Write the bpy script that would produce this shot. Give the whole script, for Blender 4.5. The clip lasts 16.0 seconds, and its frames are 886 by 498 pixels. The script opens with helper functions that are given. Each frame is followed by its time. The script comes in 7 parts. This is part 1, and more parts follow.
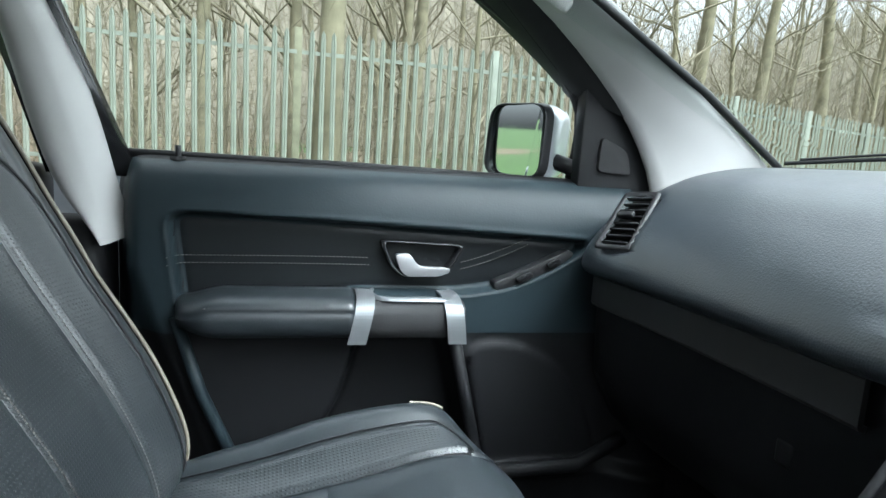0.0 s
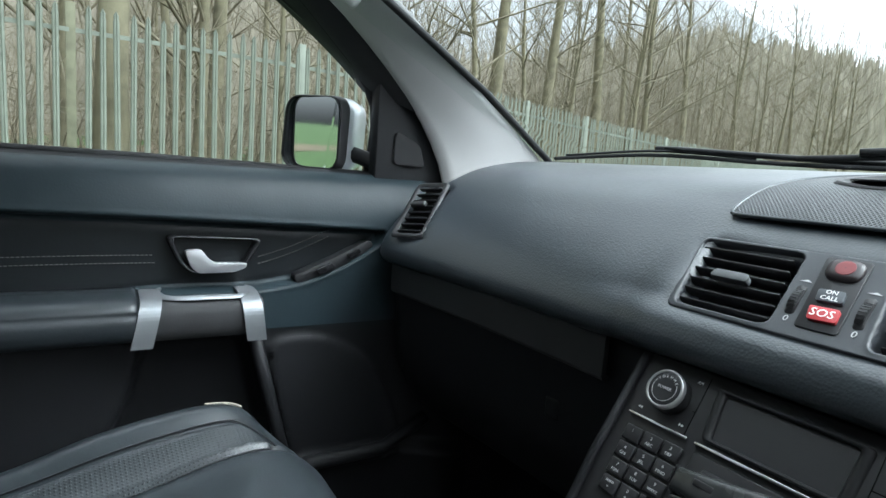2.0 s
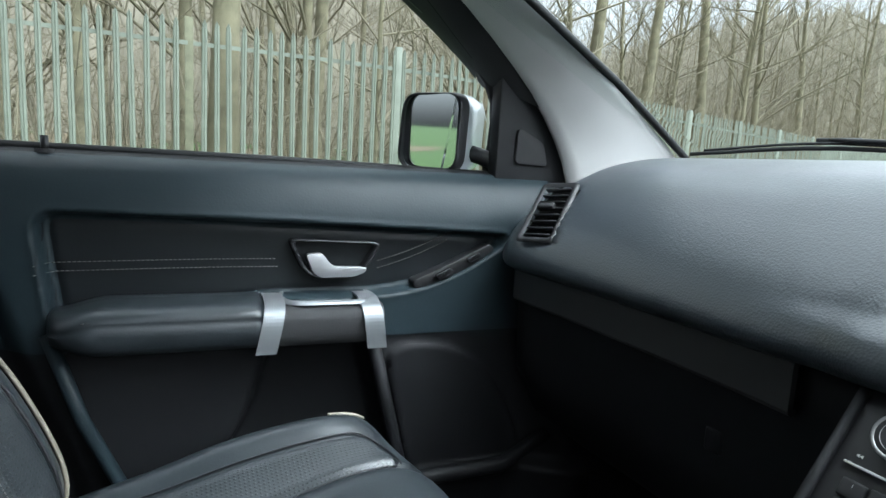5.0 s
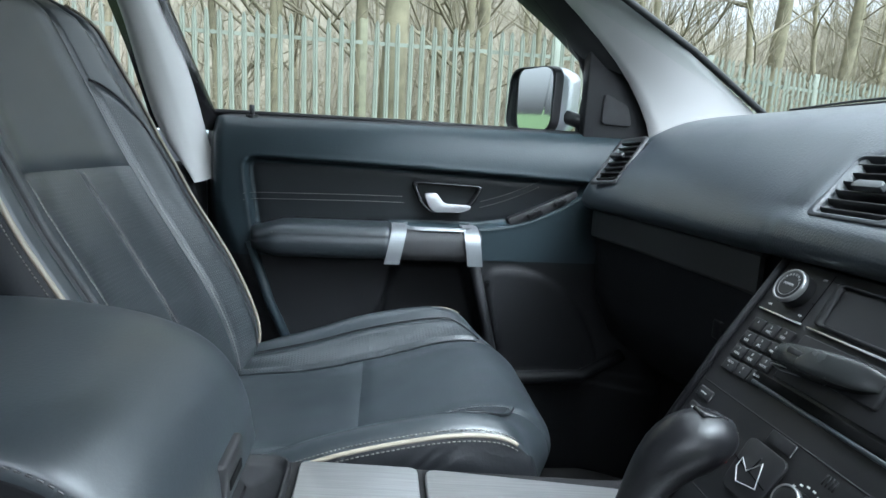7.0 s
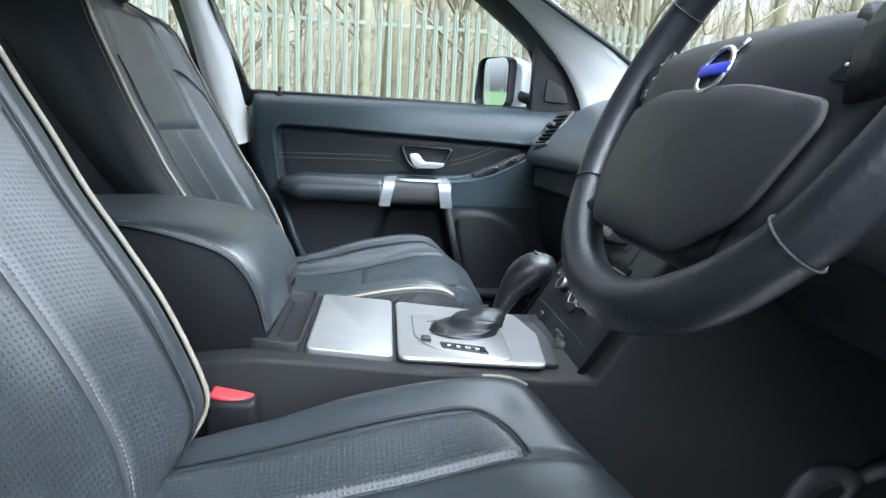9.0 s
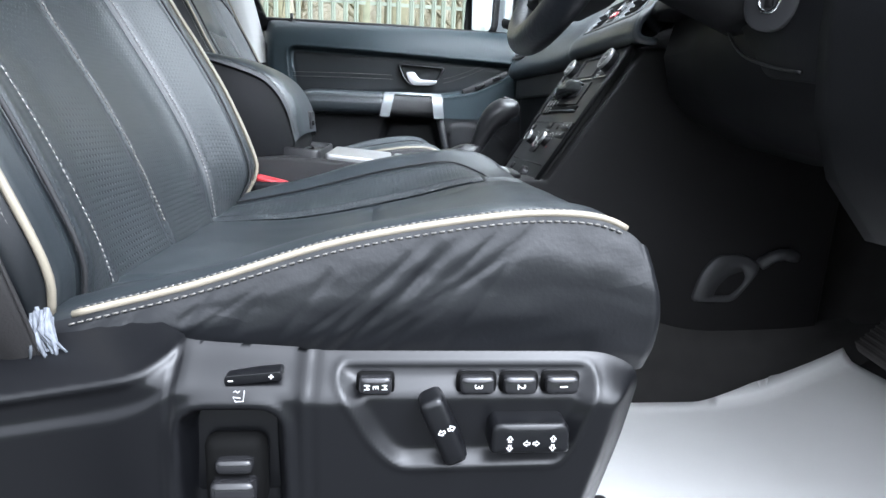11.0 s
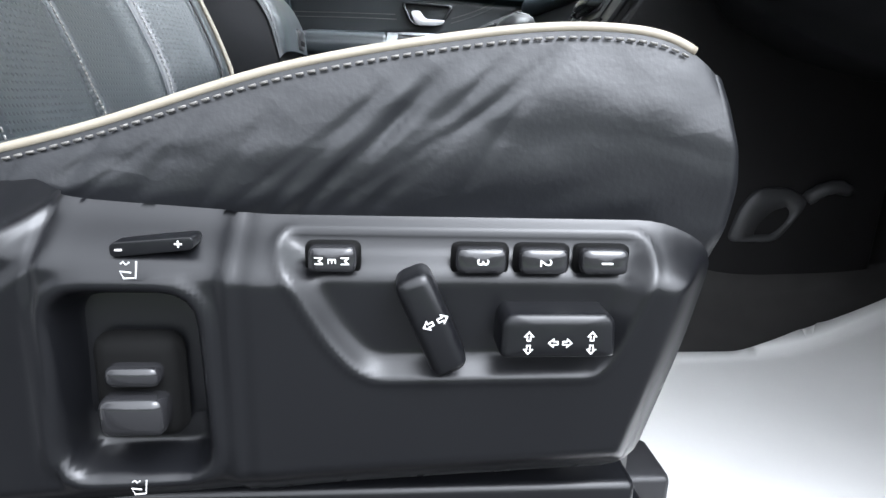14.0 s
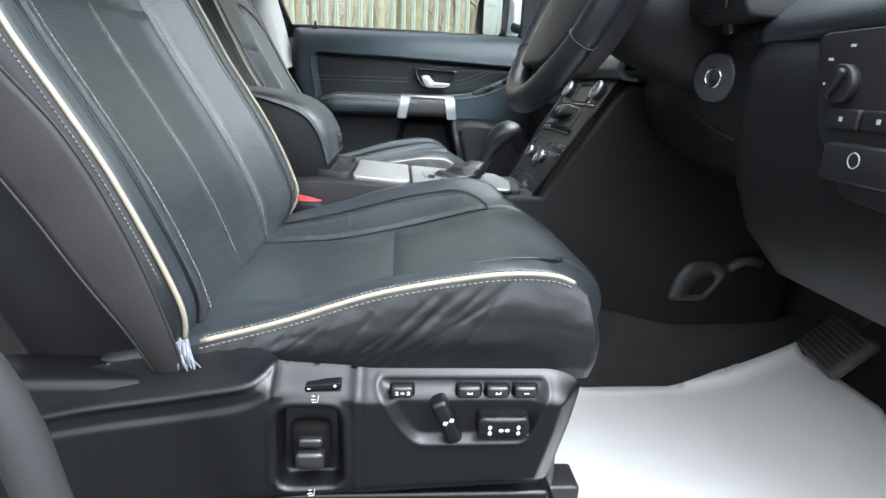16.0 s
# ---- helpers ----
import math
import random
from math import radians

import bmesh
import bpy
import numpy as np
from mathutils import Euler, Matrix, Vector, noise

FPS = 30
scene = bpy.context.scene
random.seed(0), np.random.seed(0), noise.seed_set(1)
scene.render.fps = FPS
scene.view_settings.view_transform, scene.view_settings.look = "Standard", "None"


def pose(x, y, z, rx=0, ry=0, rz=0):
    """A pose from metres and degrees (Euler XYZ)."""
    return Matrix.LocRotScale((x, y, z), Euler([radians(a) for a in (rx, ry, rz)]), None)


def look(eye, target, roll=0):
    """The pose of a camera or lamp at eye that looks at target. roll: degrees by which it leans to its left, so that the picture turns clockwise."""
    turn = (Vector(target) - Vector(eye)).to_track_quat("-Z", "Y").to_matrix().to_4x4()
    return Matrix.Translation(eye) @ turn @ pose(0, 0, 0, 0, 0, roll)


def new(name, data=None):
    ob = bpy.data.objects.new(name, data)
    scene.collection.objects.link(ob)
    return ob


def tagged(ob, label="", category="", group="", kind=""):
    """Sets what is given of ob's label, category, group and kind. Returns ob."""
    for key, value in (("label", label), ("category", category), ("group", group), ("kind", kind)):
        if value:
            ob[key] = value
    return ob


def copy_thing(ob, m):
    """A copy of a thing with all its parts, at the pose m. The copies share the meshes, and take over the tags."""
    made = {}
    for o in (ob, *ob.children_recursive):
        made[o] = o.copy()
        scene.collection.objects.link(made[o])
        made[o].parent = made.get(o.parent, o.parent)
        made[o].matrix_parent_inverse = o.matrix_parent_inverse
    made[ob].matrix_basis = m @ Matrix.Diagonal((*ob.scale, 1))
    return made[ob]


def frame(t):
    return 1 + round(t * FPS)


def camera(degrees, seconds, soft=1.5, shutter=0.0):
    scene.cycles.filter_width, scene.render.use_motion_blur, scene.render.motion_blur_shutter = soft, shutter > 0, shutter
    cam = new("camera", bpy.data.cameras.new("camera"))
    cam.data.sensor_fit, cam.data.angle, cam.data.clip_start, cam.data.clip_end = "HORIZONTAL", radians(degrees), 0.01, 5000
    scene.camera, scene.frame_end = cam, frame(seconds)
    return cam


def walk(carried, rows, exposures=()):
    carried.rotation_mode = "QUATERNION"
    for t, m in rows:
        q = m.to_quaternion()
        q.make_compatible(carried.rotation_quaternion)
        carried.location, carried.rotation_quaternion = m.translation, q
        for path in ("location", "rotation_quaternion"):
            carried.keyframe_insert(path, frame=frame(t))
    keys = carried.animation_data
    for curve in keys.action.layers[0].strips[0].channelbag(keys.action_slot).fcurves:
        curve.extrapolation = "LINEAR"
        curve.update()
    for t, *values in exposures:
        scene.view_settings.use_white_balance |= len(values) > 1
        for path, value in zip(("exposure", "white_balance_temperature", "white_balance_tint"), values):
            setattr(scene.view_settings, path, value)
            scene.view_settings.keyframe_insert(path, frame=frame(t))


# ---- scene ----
cam = camera(73.9, 16.0)
PATH = [
    (0, (0.127, -0.157, 1.166), (0.563, 1.773, 0.873), 3.6),
    (0.5, (0.144, -0.173, 1.165), (0.831, 1.685, 0.888), 3.8),
    (1, (0.148, -0.174, 1.163), (1.022, 1.605, 0.895), 3.9),
    (1.5, (0.148, -0.174, 1.165), (1.105, 1.562, 0.901), 4.0),
    (2, (0.146, -0.18, 1.16), (1.155, 1.527, 0.898), 4.0),
    (2.5, (0.142, -0.2, 1.148), (1.178, 1.491, 0.888), 4.0),
    (3, (0.148, -0.214, 1.143), (1.198, 1.468, 0.882), 3.9),
    (3.5, (0.152, -0.201, 1.151), (1.215, 1.473, 0.89), 3.9),
    (4, (0.153, -0.162, 1.16), (1.217, 1.512, 0.898), 3.8),
    (4.5, (0.138, -0.129, 1.168), (1.115, 1.595, 0.898), 3.6),
    (5, (0.127, -0.107, 1.157), (0.861, 1.731, 0.874), 3.2),
    (5.2, (0.121, -0.102, 1.156), (0.724, 1.783, 0.867), 3.3),
    (7.3, (0.179, -0.409, 1.104), (0.384, 1.55, 0.759), 2.7),
    (7.5, (0.184, -0.44, 1.107), (0.381, 1.518, 0.751), 2.6),
    (8, (0.199, -0.527, 1.102), (0.393, 1.429, 0.733), 2.5),
    (8.5, (0.198, -0.636, 1.118), (0.4, 1.315, 0.726), 2.7),
    (9, (0.193, -0.725, 1.092), (0.397, 1.223, 0.686), 3.0),
    (9.5, (0.183, -0.849, 1.048), (0.379, 1.098, 0.635), 2.9),
    (10, (0.186, -0.929, 1.008), (0.384, 1.015, 0.584), 2.8),
    (10.2, (0.191, -0.951, 0.983), (0.392, 0.994, 0.562), 2.8),
    (12.3, (0.208, -0.98, 0.859), (0.394, 0.948, 0.362), 1.7),
    (12.5, (0.215, -0.954, 0.856), (0.399, 0.971, 0.348), 2.0),
    (13, (0.222, -0.908, 0.838), (0.403, 1.016, 0.322), 2.0),
    (13.5, (0.221, -0.892, 0.828), (0.393, 1.033, 0.312), 1.8),
    (14, (0.218, -0.895, 0.831), (0.378, 1.029, 0.313), 1.9),
    (14.5, (0.212, -0.907, 0.838), (0.358, 1.019, 0.319), 2.0),
    (15, (0.219, -0.961, 0.866), (0.356, 0.965, 0.346), 2.0),
    (15.5, (0.205, -1.027, 0.925), (0.343, 0.897, 0.397), 2.1),
    (16, (0.191, -1.104, 1.002), (0.343, 0.816, 0.464), 2.3),
]
walk(cam, [(t, look(eye, target, roll)) for t, eye, target, roll in PATH], [(0, 1.75, 5750, 4), (0.8, 1.5, 5750, 4), (1.8, 1.25, 5750, 5), (4.2, 1.25, 5750, 5), (5.2, 1.5, 5700, 5), (7.5, 1.8, 5500, 6), (9.5, 2.32, 5550, 8), (12.5, 2.25, 5850, 12), (16, 2.25, 5900, 8)])

# ---- light ----
world = bpy.data.worlds.new("sky")
scene.world = world
world.use_nodes = True
wn = world.node_tree.nodes
sky = wn.new("ShaderNodeTexSky")
sky.sky_type, sky.sun_disc = "NISHITA", False
sky.sun_elevation, sky.sun_rotation = radians(57), radians(139)
sky.air_density, sky.dust_density, sky.ozone_density = 1.0, 6.0, 1.0
hsv = wn.new("ShaderNodeHueSaturation")
hsv.inputs["Saturation"].default_value = 0.06
world.node_tree.links.new(sky.outputs[0], hsv.inputs["Color"])
world.node_tree.links.new(hsv.outputs[0], wn["Background"].inputs["Color"])
wn["Background"].inputs["Strength"].default_value = 0.15
sun = new("sun", bpy.data.lights.new("sun", "SUN"))
sun.data.energy, sun.data.angle, sun.data.color = 1.5, radians(140), (1.0, 0.985, 0.96)
sun.matrix_world = look((3.0, -2.6, 7.0), (0, 0, 1))

# ---- materials ----


def mat(name, color, rough=0.5, metal=0.0, grain=0.0, grain_size=400.0, tone=0.12, tone_size=6.0, coat=0.0, spec=0.5, stretch=(1, 1, 1), cells=False, crease=None):
    """A surface with tonal variation at large size and a fine grain bump; sizes in cycles per metre."""
    m = bpy.data.materials.new(name)
    m.use_nodes = True
    t = m.node_tree
    n, l = t.nodes, t.links
    b = n["Principled BSDF"]
    b.inputs["Roughness"].default_value, b.inputs["Metallic"].default_value = rough, metal
    b.inputs["Coat Weight"].default_value = coat
    b.inputs["Specular IOR Level"].default_value = spec
    co = n.new("ShaderNodeTexCoord")
    big = n.new("ShaderNodeTexNoise")
    big.inputs["Scale"].default_value, big.inputs["Detail"].default_value = tone_size, 5
    sv = n.new("ShaderNodeVectorMath")
    sv.operation = "MULTIPLY"
    sv.inputs[1].default_value = stretch
    l.new(co.outputs["Object"], sv.inputs[0])
    l.new(sv.outputs[0], big.inputs["Vector"])
    ramp = n.new("ShaderNodeMapRange")
    ramp.inputs["From Min"].default_value, ramp.inputs["From Max"].default_value = 0.0, 1.0
    ramp.inputs["To Min"].default_value, ramp.inputs["To Max"].default_value = 1 - 2 * tone, 1 + 2 * tone
    l.new(big.outputs["Fac"], ramp.inputs["Value"])
    mix = n.new("ShaderNodeVectorMath")
    mix.operation = "SCALE"
    mix.inputs[0].default_value = color
    l.new(ramp.outputs["Result"], mix.inputs["Scale"])
    l.new(mix.outputs[0], b.inputs["Base Color"])
    rr = n.new("ShaderNodeMapRange")
    rr.inputs["From Min"].default_value, rr.inputs["From Max"].default_value = 0.0, 1.0
    rr.inputs["To Min"].default_value, rr.inputs["To Max"].default_value = max(0.01, rough - 0.04), min(1, rough + 0.04)
    fine = n.new("ShaderNodeTexNoise")
    fine.inputs["Scale"].default_value, fine.inputs["Detail"].default_value = tone_size * 4, 4
    l.new(co.outputs["Object"], fine.inputs["Vector"])
    l.new(fine.outputs["Fac"], rr.inputs["Value"])
    l.new(rr.outputs["Result"], b.inputs["Roughness"])
    if grain:
        v = n.new("ShaderNodeTexVoronoi" if cells else "ShaderNodeTexNoise")
        v.inputs["Scale"].default_value = grain_size
        l.new(co.outputs["Object"], v.inputs["Vector"])
        bu = n.new("ShaderNodeBump")
        bu.inputs["Strength"].default_value, bu.inputs["Distance"].default_value = grain, 0.25 / grain_size
        l.new(v.outputs[0], bu.inputs["Height"])
        l.new(bu.outputs["Normal"], b.inputs["Normal"])
    if crease:
        # a net of worn creases: size in cycles per metre, strength, direction stretch
        size, strength, pull = crease
        wob = n.new("ShaderNodeTexNoise")
        wob.inputs["Scale"].default_value, wob.inputs["Detail"].default_value = size * 0.35, 3
        l.new(co.outputs["Object"], wob.inputs["Vector"])
        ws = n.new("ShaderNodeVectorMath")
        ws.operation = "MULTIPLY_ADD"
        ws.inputs[1].default_value = (1.6 / size,) * 3
        l.new(wob.outputs["Color"], ws.inputs[0])
        l.new(co.outputs["Object"], ws.inputs[2])
        mp = n.new("ShaderNodeMapping")
        mp.inputs["Rotation"].default_value = (0, radians(38), 0)
        mp.inputs["Scale"].default_value = pull
        l.new(ws.outputs[0], mp.inputs["Vector"])
        cell = n.new("ShaderNodeTexVoronoi")
        cell.feature = "DISTANCE_TO_EDGE"
        cell.inputs["Scale"].default_value = size
        l.new(mp.outputs["Vector"], cell.inputs["Vector"])
        groove = n.new("ShaderNodeMapRange")
        groove.interpolation_type = "SMOOTHSTEP"
        groove.inputs["From Max"].default_value = 0.32
        l.new(cell.outputs["Distance"], groove.inputs["Value"])
        swell = n.new("ShaderNodeMath")
        swell.operation = "MULTIPLY_ADD"
        swell.inputs[1].default_value = 1.6
        l.new(wob.outputs["Fac"], swell.inputs[0])
        l.new(groove.outputs["Result"], swell.inputs[2])
        cb = n.new("ShaderNodeBump")
        cb.inputs["Strength"].default_value, cb.inputs["Distance"].default_value = strength, 0.0022
        l.new(swell.outputs[0], cb.inputs["Height"])
        if grain:
            l.new(bu.outputs["Normal"], cb.inputs["Normal"])
        l.new(cb.outputs["Normal"], b.inputs["Normal"])
    return m


def perforated(name, color, rough, pitch):
    """Leather with a regular grid of small punched holes."""
    m = mat(name, color, rough, grain=0.12, grain_size=500, spec=0.8)
    t = m.node_tree
    n, l = t.nodes, t.links
    b = n["Principled BSDF"]
    uv = n.new("ShaderNodeUVMap")
    sc = n.new("ShaderNodeVectorMath")
    sc.operation = "SCALE"
    sc.inputs["Scale"].default_value = 1 / pitch
    l.new(uv.outputs[0], sc.inputs[0])
    fr = n.new("ShaderNodeVectorMath")
    fr.operation = "FRACTION"
    l.new(sc.outputs[0], fr.inputs[0])
    d = n.new("ShaderNodeVectorMath")
    d.operation = "DISTANCE"
    d.inputs[1].default_value = (0.5, 0.5, 0)
    l.new(fr.outputs[0], d.inputs[0])
    hole = n.new("ShaderNodeMapRange")
    hole.interpolation_type = "SMOOTHSTEP"
    hole.inputs["From Min"].default_value, hole.inputs["From Max"].default_value = 0.17, 0.29
    hole.inputs["To Min"].default_value, hole.inputs["To Max"].default_value = 0.3, 1.0
    l.new(d.outputs["Value"], hole.inputs["Value"])
    old = b.inputs["Base Color"].links[0].from_socket
    mul = n.new("ShaderNodeVectorMath")
    mul.operation = "SCALE"
    l.new(old, mul.inputs[0])
    l.new(hole.outputs["Result"], mul.inputs["Scale"])
    l.new(mul.outputs[0], b.inputs["Base Color"])
    bu = n.new("ShaderNodeBump")
    bu.inputs["Strength"].default_value, bu.inputs["Distance"].default_value = 0.6, 0.0008
    l.new(hole.outputs["Result"], bu.inputs["Height"])
    l.new(b.inputs["Normal"].links[0].from_socket, bu.inputs["Normal"])
    l.new(bu.outputs["Normal"], b.inputs["Normal"])
    return m


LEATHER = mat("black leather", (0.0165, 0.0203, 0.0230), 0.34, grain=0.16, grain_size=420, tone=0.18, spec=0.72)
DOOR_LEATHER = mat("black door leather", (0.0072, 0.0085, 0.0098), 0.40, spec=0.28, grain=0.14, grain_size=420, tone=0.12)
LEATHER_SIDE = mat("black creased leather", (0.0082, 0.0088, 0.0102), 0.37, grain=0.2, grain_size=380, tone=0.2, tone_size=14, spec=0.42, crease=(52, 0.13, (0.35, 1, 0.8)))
PERF = perforated("perforated black leather", (0.0185, 0.0222, 0.0248), 0.33, 0.0047)
PIPING = mat("cream piping", (0.22, 0.195, 0.15), 0.5, grain=0.2, grain_size=600, tone=0.1, tone_size=30)
SEAM = mat("grey seam thread", (0.22, 0.21, 0.20), 0.7, tone=0.1, tone_size=60)
THREAD = mat("pale thread", (0.12, 0.115, 0.105), 0.7, tone=0.1, tone_size=60)
LEATHER_THREAD = mat("dark grey thread", (0.045, 0.045, 0.045), 0.7, tone=0.1, tone_size=60)
VINYL = mat("charcoal dash vinyl", (0.0180, 0.0228, 0.0272), 0.33, cells=True, grain=0.38, grain_size=460, tone=0.08, spec=1.0)
VINYL_DARK = mat("dark door vinyl", (0.0080, 0.0082, 0.0092), 0.55, grain=0.15, grain_size=420, tone=0.1, spec=0.22)
BELT = mat("slate door top vinyl", (0.0120, 0.0195, 0.0235), 0.45, spec=0.30, grain=0.2, grain_size=350, tone=0.08)
PLASTIC = mat("black moulded plastic", (0.013, 0.013, 0.014), 0.42, grain=0.12, grain_size=900, tone=0.1, spec=0.4)
SHIELD = mat("satin black seat plastic", (0.0036, 0.0038, 0.0046), 0.31, grain=0.06, grain_size=1100, tone=0.1, spec=0.34)
GLOSS = mat("gloss black plastic", (0.012, 0.012, 0.013), 0.18, tone=0.1)
RUBBER = mat("black rubber", (0.013, 0.013, 0.014), 0.75, grain=0.3, grain_size=500)
CARPET = mat("black carpet", (0.026, 0.0245, 0.024), 0.95, grain=1.0, grain_size=700, tone=0.25, tone_size=25)
KNOB = mat("polished black leather", (0.006, 0.006, 0.007), 0.33, grain=0.2, grain_size=420, tone=0.15)
GAITER = mat("crumpled black leather", (0.005, 0.005, 0.006), 0.36, grain=0.2, grain_size=420, tone=0.15, spec=0.4, crease=(38, 0.16, (1, 1, 1)))
# near-black: paints the shade in throats, slots and recesses; also the lumbar switch body
SHADE_BLACK = mat("shade and switch black", (0.003, 0.003, 0.003), 0.8, tone=0.05, spec=0.1)
SILVERED = mat("bright silvered plastic", (0.38, 0.38, 0.38), 0.35, 0.85, tone=0.03)
ALU = mat("satin aluminium", (0.42, 0.42, 0.42), 0.38, 0.9, tone=0.16, tone_size=12, stretch=(1.5, 45, 1.5))
CHROME = mat("bright chrome", (0.75, 0.75, 0.75), 0.15, 1.0, tone=0.04)
PILLAR = mat("light grey pillar trim", (0.50, 0.495, 0.485), 0.6, grain=0.3, grain_size=700, tone=0.05)
ROOFLINING = mat("pale grey roof lining", (0.5, 0.5, 0.48), 0.9, grain=0.3, grain_size=900, tone=0.05)
SILVER = mat("silver car paint", (0.52, 0.55, 0.58), 0.3, 0.6, tone=0.04, coat=0.6)
PAPER = mat("white paper floor cover", (0.82, 0.81, 0.79), 0.7, tone=0.04, tone_size=8)
RED = mat("red plastic", (0.36, 0.03, 0.035), 0.4, tone=0.08)
WHITE = mat("white print", (0.75, 0.75, 0.73), 0.6, tone=0.03)
GREY_PRINT = mat("grey print", (0.42, 0.42, 0.42), 0.6, tone=0.03)
SCREEN = mat("dark display", (0.02, 0.025, 0.022), 0.12, tone=0.05)
MIRROR = mat("mirror glass", (0.82, 0.84, 0.84), 0.02, 1.0, tone=0.01)
GRASS = mat("grass", (0.045, 0.085, 0.018), 0.9, tone=0.35, tone_size=3)
GALV = mat("galvanised steel", (0.205, 0.222, 0.180), 0.6, 0.15, tone=0.2, tone_size=3)
BARK = mat("grey green bark", (0.19, 0.17, 0.108), 0.9, grain=0.8, grain_size=40, tone=0.35, tone_size=4)
POSTWOOD = mat("weathered post", (0.165, 0.16, 0.105), 0.85, grain=0.5, grain_size=60, tone=0.3, tone_size=6)
TWIG = mat("bare twigs", (0.215, 0.19, 0.13), 0.9, tone=0.35, tone_size=1.5)
ASPHALT = mat("worn asphalt", (0.065, 0.065, 0.066), 0.9, grain=0.6, grain_size=80, tone=0.2, tone_size=2)
LEAFLITTER = mat("leaf litter", (0.13, 0.10, 0.06), 0.95, tone=0.45, tone_size=5)

GLASS = bpy.data.materials.new("car glass")
GLASS.use_nodes = True
g = GLASS.node_tree.nodes["Principled BSDF"]
g.inputs["Base Color"].default_value = (0.93, 0.97, 0.95, 1)
g.inputs["Roughness"].default_value, g.inputs["IOR"].default_value = 0.0, 1.02
g.inputs["Transmission Weight"].default_value = 1.0

# ---- building helpers ----


def smoothstep(a, b, v):
    t = min(1.0, max(0.0, (v - a) / (b - a)))
    return t * t * (3 - 2 * t)


def lerp_table(table, v):
    """Smooth value of a sorted table of pairs at v."""
    if v <= table[0][0]:
        return table[0][1]
    for i in range(len(table) - 1):
        (a, fa), (b, fb) = table[i], table[i + 1]
        if v <= b:
            pa = table[i - 1] if i else table[i]
            pb = table[i + 2] if i + 2 < len(table) else table[i + 1]
            ma = (fb - pa[1]) / (b - pa[0])
            mb = (pb[1] - fa) / (pb[0] - a)
            h = b - a
            t = (v - a) / h
            return (2 * t**3 - 3 * t**2 + 1) * fa + (t**3 - 2 * t**2 + t) * h * ma + (3 * t**2 - 2 * t**3) * fb + (t**3 - t**2) * h * mb
    return table[-1][1]


def mesh_of(bm, material, smooth=True):
    me = bpy.data.meshes.new("mesh")
    bm.normal_update()
    bm.to_mesh(me)
    bm.free()
    me.materials.append(material)
    if smooth:
        me.polygons.foreach_set("use_smooth", [True] * len(me.polygons))
    return me


def part(name, bm, material, parent=None, label="", smooth=True):
    ob = new(name, mesh_of(bm, material, smooth))
    ob.parent = parent
    return tagged(ob, label)


def thing(name, label, category, group="", kind=""):
    return tagged(new(name), label, category, group, kind)


def add(bm, other):
    me = bpy.data.meshes.new("tmp")
    other.to_mesh(me)
    other.free()
    bm.from_mesh(me)
    bpy.data.meshes.remove(me)
    return bm


def box(x0, x1, y0, y1, z0, z1, bevel=0.0, segments=2):
    bm = bmesh.new()
    bmesh.ops.create_cube(bm, size=1)
    for v in bm.verts:
        v.co = Vector(((x0 + x1) / 2 + v.co.x * (x1 - x0), (y0 + y1) / 2 + v.co.y * (y1 - y0), (z0 + z1) / 2 + v.co.z * (z1 - z0)))
    if bevel:
        bmesh.ops.bevel(bm, geom=bm.edges[:], offset=bevel, segments=segments, profile=0.5, affect="EDGES", clamp_overlap=True)
    return bm


def moved(bm, m):
    bm.transform(m)
    return bm


def sheet(points, close_u=False):
    """A mesh from rows of points (all rows of one length), with UVs in metres along the rows."""
    bm = bmesh.new()
    uv = bm.loops.layers.uv.new("UVMap")
    rows = [[bm.verts.new(p) for p in row] for row in points]
    coord = {}
    for i, row in enumerate(rows):
        along = 0.0
        for j, v in enumerate(row):
            if j:
                along += (v.co - row[j - 1].co).length
            coord[v] = [0.0, along]
    for j in range(len(rows[0])):
        up = 0.0
        for i in range(len(rows)):
            if i:
                up += (rows[i][j].co - rows[i - 1][j].co).length
            coord[rows[i][j]][0] = up
    for i in range(len(rows) - 1):
        n = len(rows[i])
        for j in range(n if close_u else n - 1):
            vs = (rows[i][j], rows[i][(j + 1) % n], rows[i + 1][(j + 1) % n], rows[i + 1][j])
            f = bm.faces.new(vs)
            for lo in f.loops:
                lo[uv].uv = coord[lo.vert]
    return bm


def solid(bm, thick):
    """Give an open sheet thickness behind it."""
    bm.normal_update()
    bmesh.ops.solidify(bm, geom=bm.faces[:], thickness=thick)
    return bm


def tube(points, radius, sides=8, closed=False):
    """A round bar along points; radius: a number or one for each point."""
    pts = [Vector(p) for p in points]
    n = len(pts)
    rad = [radius] * n if isinstance(radius, (int, float)) else list(radius)
    rows = []
    up = Vector((0.12, 0.31, 0.94)).normalized()
    for i, p in enumerate(pts):
        a, b = pts[i - 1] if (i or closed) else p, pts[(i + 1) % n] if (i < n - 1 or closed) else p
        d = (b - a).normalized()
        s = d.cross(up)
        s = s.normalized() if s.length > 1e-4 else Vector((1, 0, 0))
        u = s.cross(d)
        rows.append([p + rad[i] * (math.cos(k * 2 * math.pi / sides) * s + math.sin(k * 2 * math.pi / sides) * u) for k in range(sides)])
    if closed:
        rows.append(rows[0])
    bm = sheet(rows, close_u=True)
    if closed:
        bmesh.ops.remove_doubles(bm, verts=bm.verts[:], dist=1e-6)
    else:
        bmesh.ops.holes_fill(bm, edges=[e for e in bm.edges if e.is_boundary], sides=0)
    return bm


